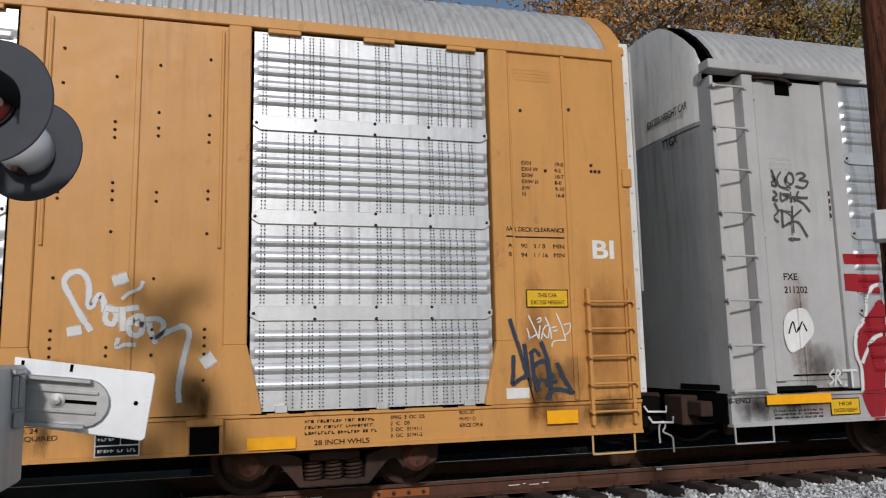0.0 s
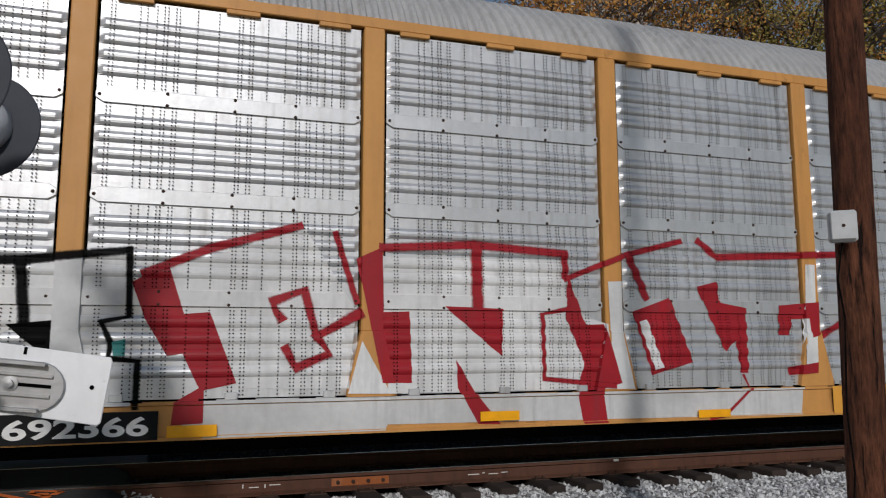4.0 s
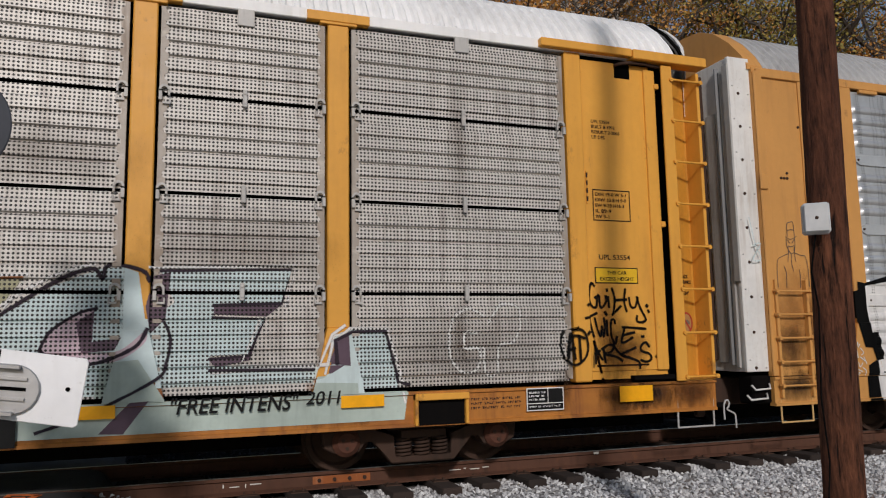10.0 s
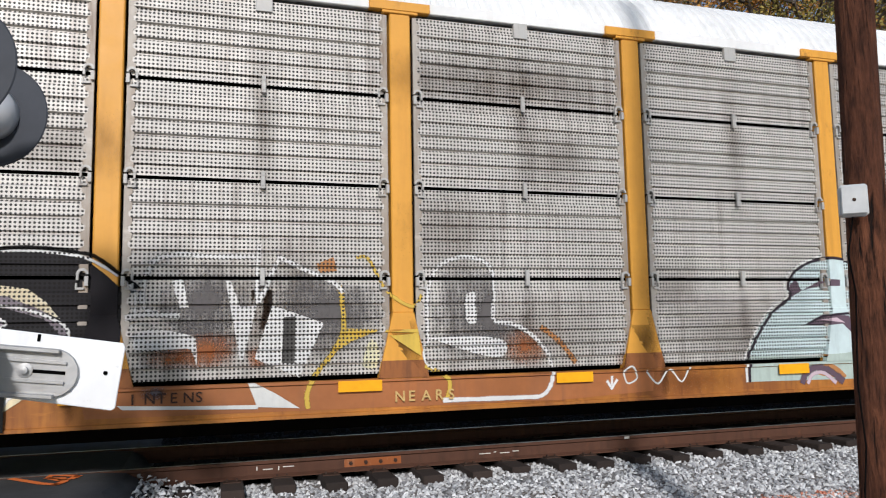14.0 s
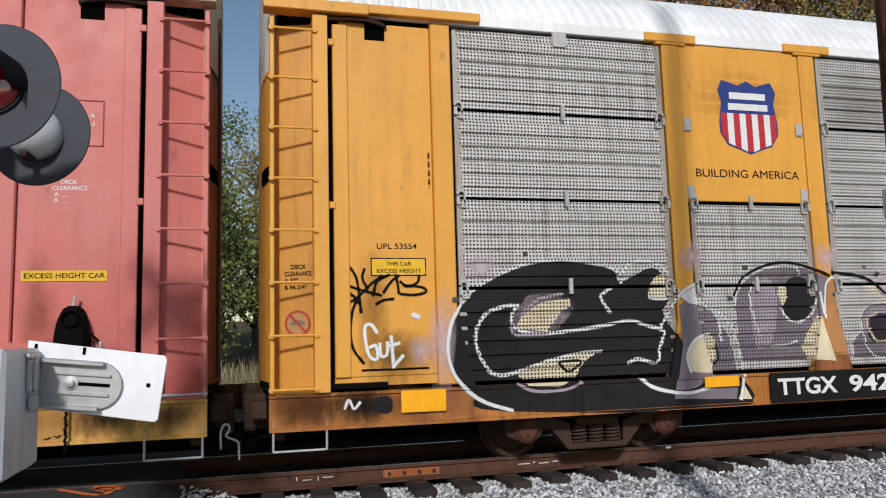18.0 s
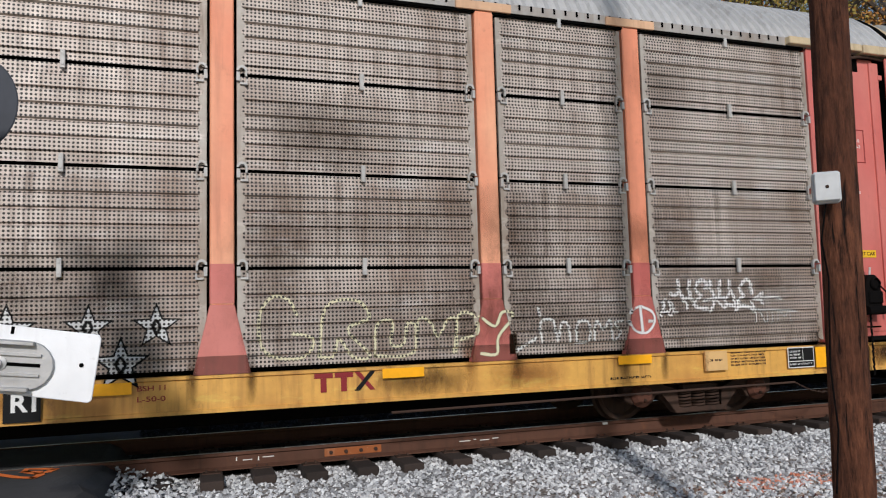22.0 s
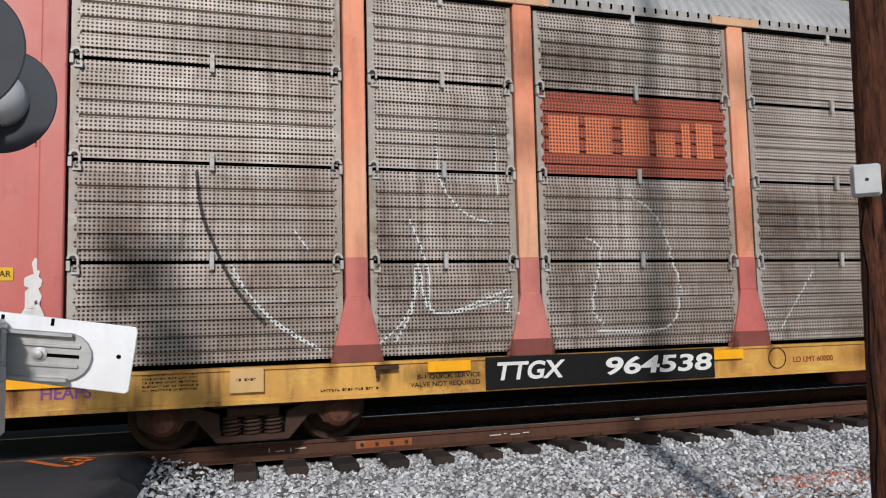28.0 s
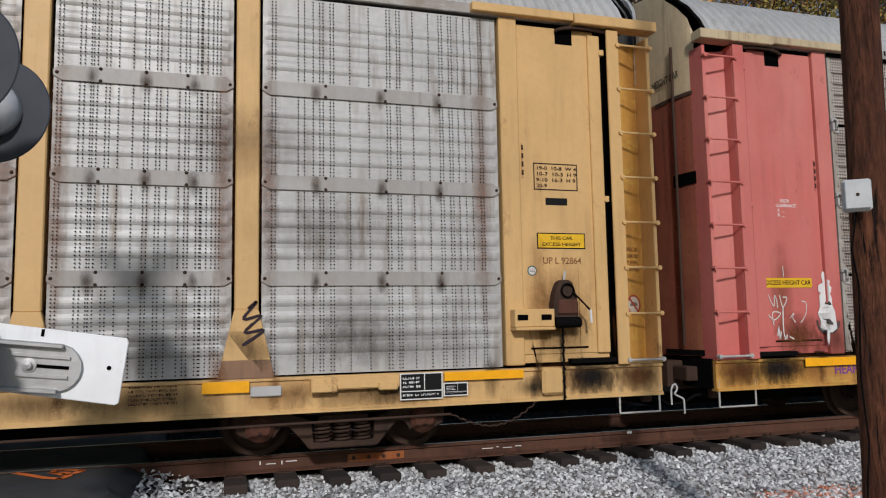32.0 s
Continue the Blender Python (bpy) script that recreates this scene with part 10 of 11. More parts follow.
spray(car_amber, "C", PW, 3, 0, (-0.72, 1.74), (-0.62, 1.76), (-0.62, 1.64), (-0.61, 1.45), (-0.71, 1.44), (-0.74, 1.6))
spray(car_amber, "C", PW, 3, 0, (-1.15, 1.28), (-0.86, 1.29), (-0.48, 1.28), (-0.29, 1.23), (-0.27, 1.12), (-0.37, 1.06), (-0.56, 1.09), (-0.83, 1.17), (-1.11, 1.27))
spray(car_amber, "P", PE, 5, 0, (-2.66, 1.52), (-2.54, 1.53), (-2.55, 1.06), (-2.68, 1.07))
spray(car_amber, "P", PX, 4, 0, (-3.02, 0.93), (-2.73, 0.77), (-2.5, 0.62), (-2.91, 0.65))
spray(car_amber, "P", PX, 3, 0, (-4.18, 0.72), (-3.6, 0.69), (-2.89, 0.67), (-2.91, 0.63), (-4.13, 0.68))
spray(car_amber, "K", PYY, 4, 0.05, (-2.09, 1.82), (-2.07, 1.65), (-2.06, 1.39), (-2.16, 1.17), (-2.28, 1.02), (-2.38, 0.88), (-2.43, 0.74), (-2.42, 0.63))
spray(car_amber, "K", PYY, 4, 0.035, (-1.91, 2.13), (-1.81, 2.13), (-1.7, 1.96), (-1.6, 1.78), (-1.45, 1.66), (-1.31, 1.62), (-1.23, 1.73))
spray(car_amber, "K", PYY, 4, 0.05, (-1.19, 0.99), (-1.02, 0.91), (-0.93, 0.82), (-0.95, 0.68), (-0.99, 0.63))
spray(car_amber, "P", PYY, 3, 0, (-2.06, 1.4), (-1.67, 1.38), (-1.97, 1.27), (-2.16, 1.15))
spray(car_amber, "P", PYY, 3, 0, (-1.61, 1.38), (-1.28, 1.38), (-1.25, 1.1), (-1.63, 1.35))
spray(car_amber, "C", PZ, 4, 0, (-1.78, 1.28), (-1.69, 1.19), (-1.71, 1), (-1.82, 0.99), (-1.86, 1.06))
spray(car_amber, "P", PO, 3, 0, (-2.33, 2.06), (-2.16, 2.13), (-2.12, 1.99), (-2.3, 1.97))
spray(car_amber, "K", PO, 3, 0.06, (0.16, 1.37), (0.36, 1.22), (0.5, 1.06), (0.56, 0.99))
spray(car_amber, "C", PM, 2, 0, (-3.99, 0.86), (-3.87, 0.9), (-3.74, 0.87), (-3.72, 0.79), (-3.87, 0.75), (-3.97, 0.78))
spray(car_amber, "S", PW, 5, 0.035, (7.86, 1.14), (8.99, 1.19), (9.03, 1.4), (9.21, 1.55), (9.62, 1.54), (9.79, 0.98))
spray(car_amber, "S", PD, 6, 0.04, (9.08, 1.2), (9.06, 1.43), (9.23, 1.51), (9.6, 1.52), (9.74, 0.99), (9.86, 0.95))
spray(car_amber, "P", PB, 1, 0, (9.28, 1.5), (9.6, 1.5), (9.71, 0.99), (9.34, 0.98))
spray(car_amber, "P", PV, 3, 0, (9.04, 1.42), (9.2, 1.5), (9.22, 1.17), (9.07, 1.19))
spray(car_amber, "S", PD, 6, 0.022, (7.84, 1.16), (8.85, 1.14))
spray(car_amber, "K", PD, 6, 0.022, (7.42, 1.63), (7.48, 1.47), (7.45, 1.25), (7.36, 1.09), (6.8, 0.8), (6.37, 0.65))
spray(car_amber, "K", PX, 4, 0.032, (10.71, 1.68), (10.54, 1.75), (10.37, 1.65), (10.31, 1.43), (10.34, 1.19), (10.5, 1.05), (10.65, 1.13), (10.65, 1.32), (10.5, 1.32), (10.5, 1.49), (10.64, 1.49))
spray(car_amber, "K", PX, 4, 0.032, (10.77, 1.59), (10.94, 1.8), (11.14, 1.76), (11.16, 1.55), (11.06, 1.38), (10.9, 1.34), (10.86, 1.04), (10.73, 1.06), (10.71, 1.32))
spray(car_ochre, "P", PK, 0, 0, (-11.99, 2.11), (-11.86, 2.09), (-11.07, 2.26), (-10.3, 2.36), (-10.3, 2.25), (-10.35, 2.03), (-10.28, 1.81), (-10.33, 1.48), (-10.22, 1.34), (-10.21, 0.98), (-10.2, 0.7), (-11.35, 0.57), (-11.71, 0.52), (-11.92, 0.52), (-11.92, 0.99), (-11.77, 1.06), (-11.82, 1.22), (-11.95, 1.23), (-12.15, 1.95), (-11.99, 2))
spray(car_ochre, "P", PW, 2, 0, (-11.86, 2.05), (-10.42, 2.26), (-10.32, 1.79), (-10.35, 1.52), (-10.25, 1.38), (-10.21, 0.95), (-10.22, 0.7), (-11.12, 0.6), (-11.7, 0.53), (-11.75, 1.06), (-11.82, 1.49), (-11.86, 1.73))
spray(car_ochre, "P", PK, 4, 0, (-11.82, 1.42), (-11.63, 1.43), (-11.57, 1.06), (-11.77, 1.05))
spray(car_ochre, "P", PK, 4, 0, (-11.26, 1.52), (-10.94, 1.56), (-10.89, 1.42), (-11.21, 1.36))
spray(car_ochre, "P", PK, 4, 0, (-11.17, 1.23), (-10.86, 1.25), (-10.83, 1.1), (-11.17, 1.08))
spray(car_ochre, "K", PK, 4, 0.022, (-10.65, 1.95), (-10.68, 1.77), (-10.63, 1.66))
spray(car_ochre, "K", PK, 4, 0.022, (-10.52, 2.02), (-10.4, 1.99), (-10.36, 1.84))
spray(car_ochre, "K", PK, 4, 0.022, (-10.45, 1.7), (-10.33, 1.59), (-10.38, 1.48))
spray(car_ochre, "K", PK, 4, 0.022, (-10.58, 1.97), (-10.52, 1.88), (-10.4, 1.9))
spray(car_ochre, "K", PK, 4, 0.022, (-10.64, 1.49), (-10.64, 1.24))
spray(car_ochre, "K", PK, 4, 0.022, (-10.58, 1.54), (-10.48, 1.5), (-10.37, 1.54))
spray(car_ochre, "K", PK, 4, 0.022, (-10.44, 1.31), (-10.44, 1.21))
spray(car_ochre, "P", PK, 0, 0, (-10, 2.42), (-9.8, 2.46), (-9.74, 2.39), (-9.4, 2.25), (-8.72, 2.05), (-8.52, 1.92), (-8.61, 1.66), (-8.87, 1.21), (-9, 1.31), (-9.16, 1.03), (-8.98, 0.9), (-9.22, 0.53), (-9.75, 0.53), (-10.22, 0.81), (-10.25, 1.48), (-10.2, 1.74))
spray(car_ochre, "P", PW, 2, 0, (-9.81, 2.36), (-9.2, 2.12), (-8.59, 1.9), (-8.88, 1.27), (-9, 1.36), (-9.2, 1.01), (-9.02, 0.89), (-9.22, 0.56), (-9.71, 0.55), (-10.17, 0.8), (-10.19, 1.32), (-9.96, 1.85))
spray(car_ochre, "P", PK, 4, 0, (-10.26, 1.7), (-9.82, 1.68), (-9.87, 1.48), (-9.99, 1.26), (-10.17, 1.36))
spray(car_ochre, "P", PK, 4, 0, (-9.52, 1.55), (-9.34, 1.48), (-9.53, 1.02), (-9.74, 1.12))
spray(car_ochre, "P", PK, 4, 0, (-8.99, 1.53), (-8.94, 1.52), (-8.84, 1.22), (-8.92, 1.13), (-9.08, 1.21), (-8.98, 1.31))
spray(car_ochre, "P", PK, 4, 0, (-10.08, 2.1), (-9.88, 2.29), (-9.96, 1.79), (-10.2, 1.7))
spray(car_ochre, "K", PK, 4, 0.025, (-10.02, 1.88), (-9.9, 1.87), (-9.92, 1.76))
spray(car_ochre, "K", PK, 4, 0.025, (-9.72, 1.55), (-9.61, 1.57), (-9.52, 1.53))
spray(car_ochre, "K", PK, 4, 0.025, (-9.88, 1.41), (-9.73, 1.4))
spray(car_ochre, "P", PK, 0, 0, (-8.72, 2.07), (-7.55, 2.43), (-7.46, 2.31), (-7.41, 1.7), (-7.38, 1.46), (-7.35, 0.72), (-8.42, 0.49), (-8.57, 0.68), (-8.6, 1.09), (-8.48, 1.15), (-8.67, 1.55), (-8.52, 1.9), (-8.7, 1.99))
spray(car_ochre, "P", PW, 2, 0, (-8.67, 2.02), (-7.59, 2.31), (-7.48, 1.7), (-7.44, 1.64), (-7.39, 0.72), (-8.4, 0.54), (-8.42, 1.09), (-8.48, 1.17), (-8.64, 1.86))
spray(car_ochre, "P", PK, 4, 0, (-8.2, 1.76), (-7.9, 1.84), (-7.84, 1.6), (-8.12, 1.51))
spray(car_ochre, "P", PK, 4, 0, (-8.12, 1.56), (-7.46, 1.71), (-7.45, 1.65), (-8.1, 1.5))
spray(car_ochre, "P", PK, 4, 0, (-8.08, 1.2), (-7.82, 1.28), (-7.79, 1.04), (-8.02, 1))
spray(car_ochre, "P", PK, 4, 0, (-8.48, 1.17), (-7.82, 1.29), (-7.82, 1.24), (-8.47, 1.11))
spray(car_ochre, "P", PO, 5, 0, (-8.16, 1.61), (-8.09, 1.63), (-8.07, 1.57), (-8.14, 1.54))
spray(car_ochre, "P", PO, 5, 0, (-8, 1.12), (-7.93, 1.13), (-7.91, 1.05), (-7.98, 1.03))
for i, ch in enumerate("NEARS"):
    writing(car_amber, ch, -1.537 + i * 0.145, 0.641, 0.11, LOOSE, SIDE - 0.066)
for i, ch in enumerate("INTENS"):
    writing(car_amber, ch, -4.06 + i * 0.115, 0.727, 0.1, RUSTY, SIDE - 0.066)


# ---- utility pole, crossing signal, gate ----
def utility_pole():
    wood, nt, bsdf = nodes_of("pole_wood")
    grain = noise_at(nt, 26.0, 7, (1.0, 1.0, 0.17), 0.74)
    crack = noise_at(nt, 24.0, 5, (1.0, 1.0, 0.07), 0.7)
    col = mix_colour(nt, ramp(nt, grain, 0.33, 0.68), (0.016, 0.007, 0.0045), (0.22, 0.082, 0.042))
    col = mix_colour(nt, ramp(nt, noise_at(nt, 1.3, 4, (1, 1, 0.5)), 0.4, 0.7), col, (0.055, 0.02, 0.012))
    col = mix_colour(nt, ramp(nt, crack, 0.60, 0.66), col, (0.012, 0.008, 0.007))
    nt.links.new(col, bsdf.inputs["Base Color"])
    bsdf.inputs["Roughness"].default_value, bsdf.inputs["Specular IOR Level"].default_value = 0.85, 0.2
    bmp = node(nt, "ShaderNodeBump", Strength=1.0, Distance=0.03)
    nt.links.new(math_node(nt, "SUBTRACT", grain, math_node(nt, "MULTIPLY", ramp(nt, crack, 0.58, 0.68), 0.8)), bmp.inputs["Height"])
    nt.links.new(bmp.outputs[0], bsdf.inputs["Normal"])
    th = thing("utility_pole", "brown weathered timber utility pole with a conduit and box", "pole", (4.245, 3.98, -0.42))
    rnd = random.Random(2)
    bm = bmesh.new()
    rings, n = [], 30
    ridge = [rnd.uniform(-0.03, 0.03) for _ in range(n)]
    for k in range(60):
        z = k * 0.16 - 0.3
        r = 0.133 - 0.002 * z
        rings.append([bm.verts.new((r * (1 + ridge[i] + rnd.uniform(-0.018, 0.018)) * math.cos(i * 6.2832 / n) + 0.024 * z, r * (1 + ridge[i] + rnd.uniform(-0.018, 0.018)) * math.sin(i * 6.2832 / n), z)) for i in range(n)])
    for a, b in zip(rings, rings[1:]):
        for i in range(n):
            bm.faces.new((a[i], a[(i + 1) % n], b[(i + 1) % n], b[i]))
    bm.faces.new(rings[-1])
    part("shaft", bm, wood, th, "brown cracked timber shaft")
    z = 2.60
    bx = part("junction_box", boxes((-0.085, 0.085, -0.05, 0.05, -0.105, 0.105)), plain("grey_plastic", (0.56, 0.57, 0.57), 0.5), th, "grey plastic junction box", bevel=0.015, at=(-0.165, -0.115, z))
    bx.rotation_euler[2] = radians(-47 + 8)
    part("box_lid", boxes((-0.075, 0.075, -0.062, -0.051, -0.092, 0.092)), plain("grey_plastic", (0.56, 0.57, 0.57), 0.5), bx, bevel=0.01)
    part("lid_screw", lathe(bmesh.new(), [(0.012, -0.062), (0.008, -0.07)], "y", 8), RUSTY, bx)
    part("cable", pipe([(-0.16, -0.10, z - 0.1), (-0.2, -0.08, z - 0.35), (-0.17, -0.09, z - 0.6), (-0.22, -0.1, z - 1.2), (-0.19, -0.1, z - 1.6), (-0.24, -0.1, z - 2.0)], 0.006, 5), BLACK, th, "loose thin black cable")
    th.location, th.scale = (3.80, 3.562, -0.229), (0.895, 0.895, 0.895)


utility_pole()


def lamp_unit(th, x, y, z, turn, lit):
    """One flashing-light unit: black backing disc, housing, hood and red lens."""
    dark = plain("signal_black", (0.055, 0.06, 0.072), 0.55)
    alu = weathered("signal_aluminium", (0.74, 0.74, 0.75), (0.3, 0.29, 0.28), 0.4, 0.4, 0.1)
    disc = part("backing_disc", lathe(bmesh.new(), [(0.10, 0.006), (0.292, 0.006), (0.298, 0.0), (0.292, -0.006), (0.10, -0.006)], "y", 56), dark, th, "round dark grey backing disc", at=(x, y, z))
    disc.rotation_euler[2] = radians(turn)
    part("housing", lathe(bmesh.new(), [(0.150, 0.007), (0.150, 0.07), (0.135, 0.14), (0.10, 0.19), (0.05, 0.22), (0.0, 0.225)], "y", 28), alu, disc, "silver domed lamp housing", smooth=True)
    part("hinge", boxes((-0.02, 0.02, 0.05, 0.16, -0.17, -0.13)), RUSTY, disc, bevel=0.005)
    part("latch", boxes((0.13, 0.17, 0.02, 0.10, -0.03, 0.03)), alu, disc, bevel=0.006)
    lens = part("lens", lathe(bmesh.new(), [(0.125, -0.008), (0.12, -0.024), (0.09, -0.042), (0.05, -0.052), (0.0, -0.055)], "y", 28), plain("red_lens", (0.12, 0.003, 0.004), 0.06, gloss=1.0), disc, "dark red glass lens", smooth=True)
    black = plain("hood_black", (0.010, 0.010, 0.011), 0.6, gloss=0.15)
    part("lens_rim", lathe(bmesh.new(), [(0.125, -0.007), (0.125, -0.02), (0.138, -0.02), (0.138, -0.007), (0.125, -0.007)], "y", 28), black, disc)
    hood = bmesh.new()
    arcs = []
    for r in (0.1415, 0.148):
        for dy in (-0.007, 1.0):
            row = []
            for i in range(23):
                a = radians(-15 + i * 250 / 22)
                reach = -0.02 - 0.36 * max(0.2, 0.5 + 0.5 * math.sin(a)) if dy == 1.0 else dy
                row.append(hood.verts.new((r * math.cos(a), reach, r * math.sin(a))))
            arcs.append(row)
    for p, q in ((0, 1), (2, 3), (1, 3)):
        for i in range(22):
            hood.faces.new((arcs[p][i], arcs[p][i + 1], arcs[q][i + 1], arcs[q][i]))
    part("hood", hood, black, disc, "black visor hood", smooth=True)


def crossing_signal():
    alu = weathered("mast_aluminium", (0.42, 0.43, 0.44), (0.2, 0.19, 0.18), 0.4, 0.45, 0.5)
    white = weathered("sign_white", (0.80, 0.80, 0.78), (0.4, 0.38, 0.35), 0.25, 0.5)
    th = thing("crossing_signal", "grey level crossing signal mast with red lamps and sign plates", "crossing signal", (0, 0, 0))
    mx, my = -1.44, 4.2
    part("mast", rod(bmesh.new(), (mx, my, -0.42), (mx, my, 3.98), 0.058, 20), alu, th, smooth=True)
    part("mast_clamp", lathe(bmesh.new(), [(0.058, -0.06), (0.085, -0.05), (0.085, 0.05), (0.058, 0.06)], "z", 18, (mx, my, 3.22)), alu, th)
    part("mast_clamp", lathe(bmesh.new(), [(0.058, -0.08), (0.078, -0.07), (0.078, 0.07), (0.058, 0.08)], "z", 18, (mx, my, 2.3)), alu, th)
    part("cross_arm", rod(bmesh.new(), (mx - 0.36, my - 0.1, 2.64), (mx + 0.36, my - 0.1, 2.64), 0.035, 12), alu, th, smooth=True)
    for sx in (-1.855, -1.105):
        lamp_unit(th, sx, 3.75, 2.605, -14, True)
    for sx in (-1.885, -1.145):
        lamp_unit(th, sx, 4.66, 2.62, 166, False)
    pl = part("track_count_plate", boxes((-1.87, -1.272, 4.08, 4.09, 1.93, 2.15)), white, th, "white sign plate with a black letter", bevel=0.004)
    writing(th, "S", -1.385, 1.975, 0.125, INK, 4.077, parent=pl)
    blue = part("notice_plate", boxes((-1.80, -1.362, 4.085, 4.095, 1.70, 1.885)), plain("sign_blue", (0.015, 0.09, 0.32), 0.45), th, "small blue notice plate", bevel=0.003)
    bars(blue, -1.5, -1.39, 1.74, 1.86, 3, PINK, 4.083, 5)
    for q in (-1, 1):
        blade = part("crossbuck_blade", boxes((-0.5, 0.5, -0.008 * q - 0.006, -0.008 * q + 0.006, -0.1, 0.1)), white, th, "white crossbuck blade", at=(mx - 0.06, my - 0.085, 3.70))
        blade.rotation_euler[1] = radians(q * 42)
    part("mast_cap", lathe(bmesh.new(), [(0.064, 3.94), (0.066, 3.99), (0.04, 4.03), (0.0, 4.045)], "z", 18, (mx, my, 0)), alu, th)
    part("base_flange", lathe(bmesh.new(), [(0.20, -0.42), (0.20, -0.38), (0.10, -0.36), (0.06, -0.22)], "z", 20, (mx, my, 0)), alu, th)


crossing_signal()


def gate_mechanism():
    grey = weathered("gate_box_grey", (0.66, 0.67, 0.68), (0.25, 0.23, 0.2), 0.35, 0.45, 0.3)
    white = weathered("gate_white", (0.88, 0.885, 0.89), (0.4, 0.37, 0.33), 0.3, 0.4)
    alu = weathered("gate_casting", (0.46, 0.46, 0.46), (0.22, 0.2, 0.18), 0.4, 0.4, 0.5)
    th = thing("gate_mechanism", "grey crossing gate mechanism box with a white arm plate", "gate mechanism", (0, 0, 0))
    body = part("housing", boxes((-1.36, -0.872, 3.2, 3.72, 0.90, 1.402)), grey, th, "light grey metal housing", bevel=0.016)
    part("post", boxes((-1.2, -1.02, 3.36, 3.56, -0.4, 0.898)), grey, th, "grey support post", bevel=0.02)
    part("hasp", boxes((-0.873, -0.848, 3.46, 3.60, 1.36, 1.385), (-0.873, -0.85, 3.48, 3.50, 1.22, 1.36), (-0.873, -0.845, 3.52, 3.58, 1.22, 1.358)), alu, body, bevel=0.006)
    part("padlock", boxes((-0.868, -0.835, 3.50, 3.56, 1.14, 1.21)), GREYPAINT, body, bevel=0.008)
    part("arm_plate", prism([(-0.86, 1.435), (-0.325, 1.354), (-0.318, 1.335), (-0.352, 1.085), (-0.367, 1.076), (-0.86, 1.165)], 3.45, 3.462), white, th, "white painted gate arm plate", bevel=0.003)
    hole = lathe(bmesh.new(), [(0.009, 0.0), (0.009, -0.003), (0.0, -0.003)], "y", 14, (-0.392, 3.449, 1.232))
    part("bolt_hole", hole, SHADE_BLACK, th, "dark bolt hole")
    tilt = radians(6.5)

    def casting(x0, x1, z0, z1, y0, y1, round_end=False):
        pts = [(x0, z0), (x1, z0)]
        if round_end:
            r = (z1 - z0) / 2
            pts += [(x1 + r * math.cos(a), (z0 + z1) / 2 + r * math.sin(a)) for a in [radians(-80 + 20 * i) for i in range(9)]]
        pts += [(x1, z1), (x0, z1)]
        c, s = math.cos(-tilt), math.sin(-tilt)
        return prism([(-0.69 + x * c - z * s, 1.255 + x * s + z * c) for x, z in pts], y0, y1)
    cast = part("arm_casting", casting(-0.17, 0.10, -0.105, 0.095, 3.432, 3.449, True), alu, th, "grey slotted arm casting", bevel=0.004)
    for z in (0.085, -0.098):
        part("casting_flange", casting(-0.17, 0.12, z - 0.009, z + 0.009, 3.40, 3.433), alu, cast, bevel=0.003)
    for z in (0.04, -0.04):
        part("casting_rib", casting(-0.17, 0.15, z - 0.006, z + 0.006, 3.42, 3.433), alu, cast)
    part("slot", casting(0.02, 0.15, -0.008, 0.006, 3.4295, 3.4325), SHADE_BLACK, cast, "dark adjustment slot")
    part("pivot_bolt", lathe(bmesh.new(), [(0.03, 0.0), (0.03, -0.006), (0.015, -0.008), (0.015, -0.024), (0.0, -0.026)], "y", 16, (-0.69, 3.432, 1.255)), alu, cast, "pivot bolt and washer")
    for x in (-0.155, 0.03):
        part("slot_hole", casting(x - 0.006, x + 0.006, 0.118, 0.148, 3.4475, 3.4505), SHADE_BLACK, th, "dark oblong hole")
    # the arm stands clear behind the housing, seen on the same lines
    k = 1.082
    for ob in th.children:
        if ob.name.split(".")[0] in ("arm_plate", "bolt_hole", "arm_casting", "slot_hole"):
            ob.location, ob.scale = (0, 0, EYE_Z * (1 - k)), (k, k, k)


gate_mechanism()


# orange survey marks sprayed on the ground
def ground_mark(name, lines, z, label):
    mat = plain("survey_orange", (1.0, 0.24, 0.06), 0.7)
    th = thing(name, label, "paint mark", (0, 0, z))
    for pts in lines:
        bm = bmesh.new()
        ribbon(bm, pts, 0.085)
        for v in bm.verts:
            v.co = (v.co.x, v.co.z, 0)
        part("paint_line", bm, mat, th)


ground_mark("survey_mark", [[(-1.768, 8.413), (-1.616, 8.239), (-1.439, 8.033), (-1.297, 7.935)], [(-1.297, 7.935), (-1.248, 8.061), (-1.302, 8.248), (-1.429, 8.301), (-1.43, 8.445), (-1.288, 8.386), (-1.167, 8.306)], [(-1.429, 8.301), (-1.295, 8.134), (-1.209, 8.181), (-1.167, 8.306)]], 0.004, "orange survey paint mark on the asphalt")
pebbles(260, (5.2, 6.4, 5.95, 6.4), (0.014, 0.034), 9, "painted_stone", "ballast stones sprayed with faint orange survey paint", varied("orange_sprayed_stone", (0.55, 0.13, 0.05), (0.75, 0.45, 0.35), 0.85))
pebbles(220, (1.5, 7.5, 5.0, 6.5), (0.016, 0.03), 10, "fallen_leaf", "fallen red-brown leaves on the gravel", varied("fallen_leaves", (0.10, 0.025, 0.02), (0.22, 0.09, 0.05), 0.85))
pebbles(2600, (2.0, 9.0, 4.8, 6.4), (0.012, 0.03), 11, "ballast", "brown dirty stones at the ballast's edge", varied("dirty_stone", (0.16, 0.11, 0.08), (0.36, 0.28, 0.22), 0.9))


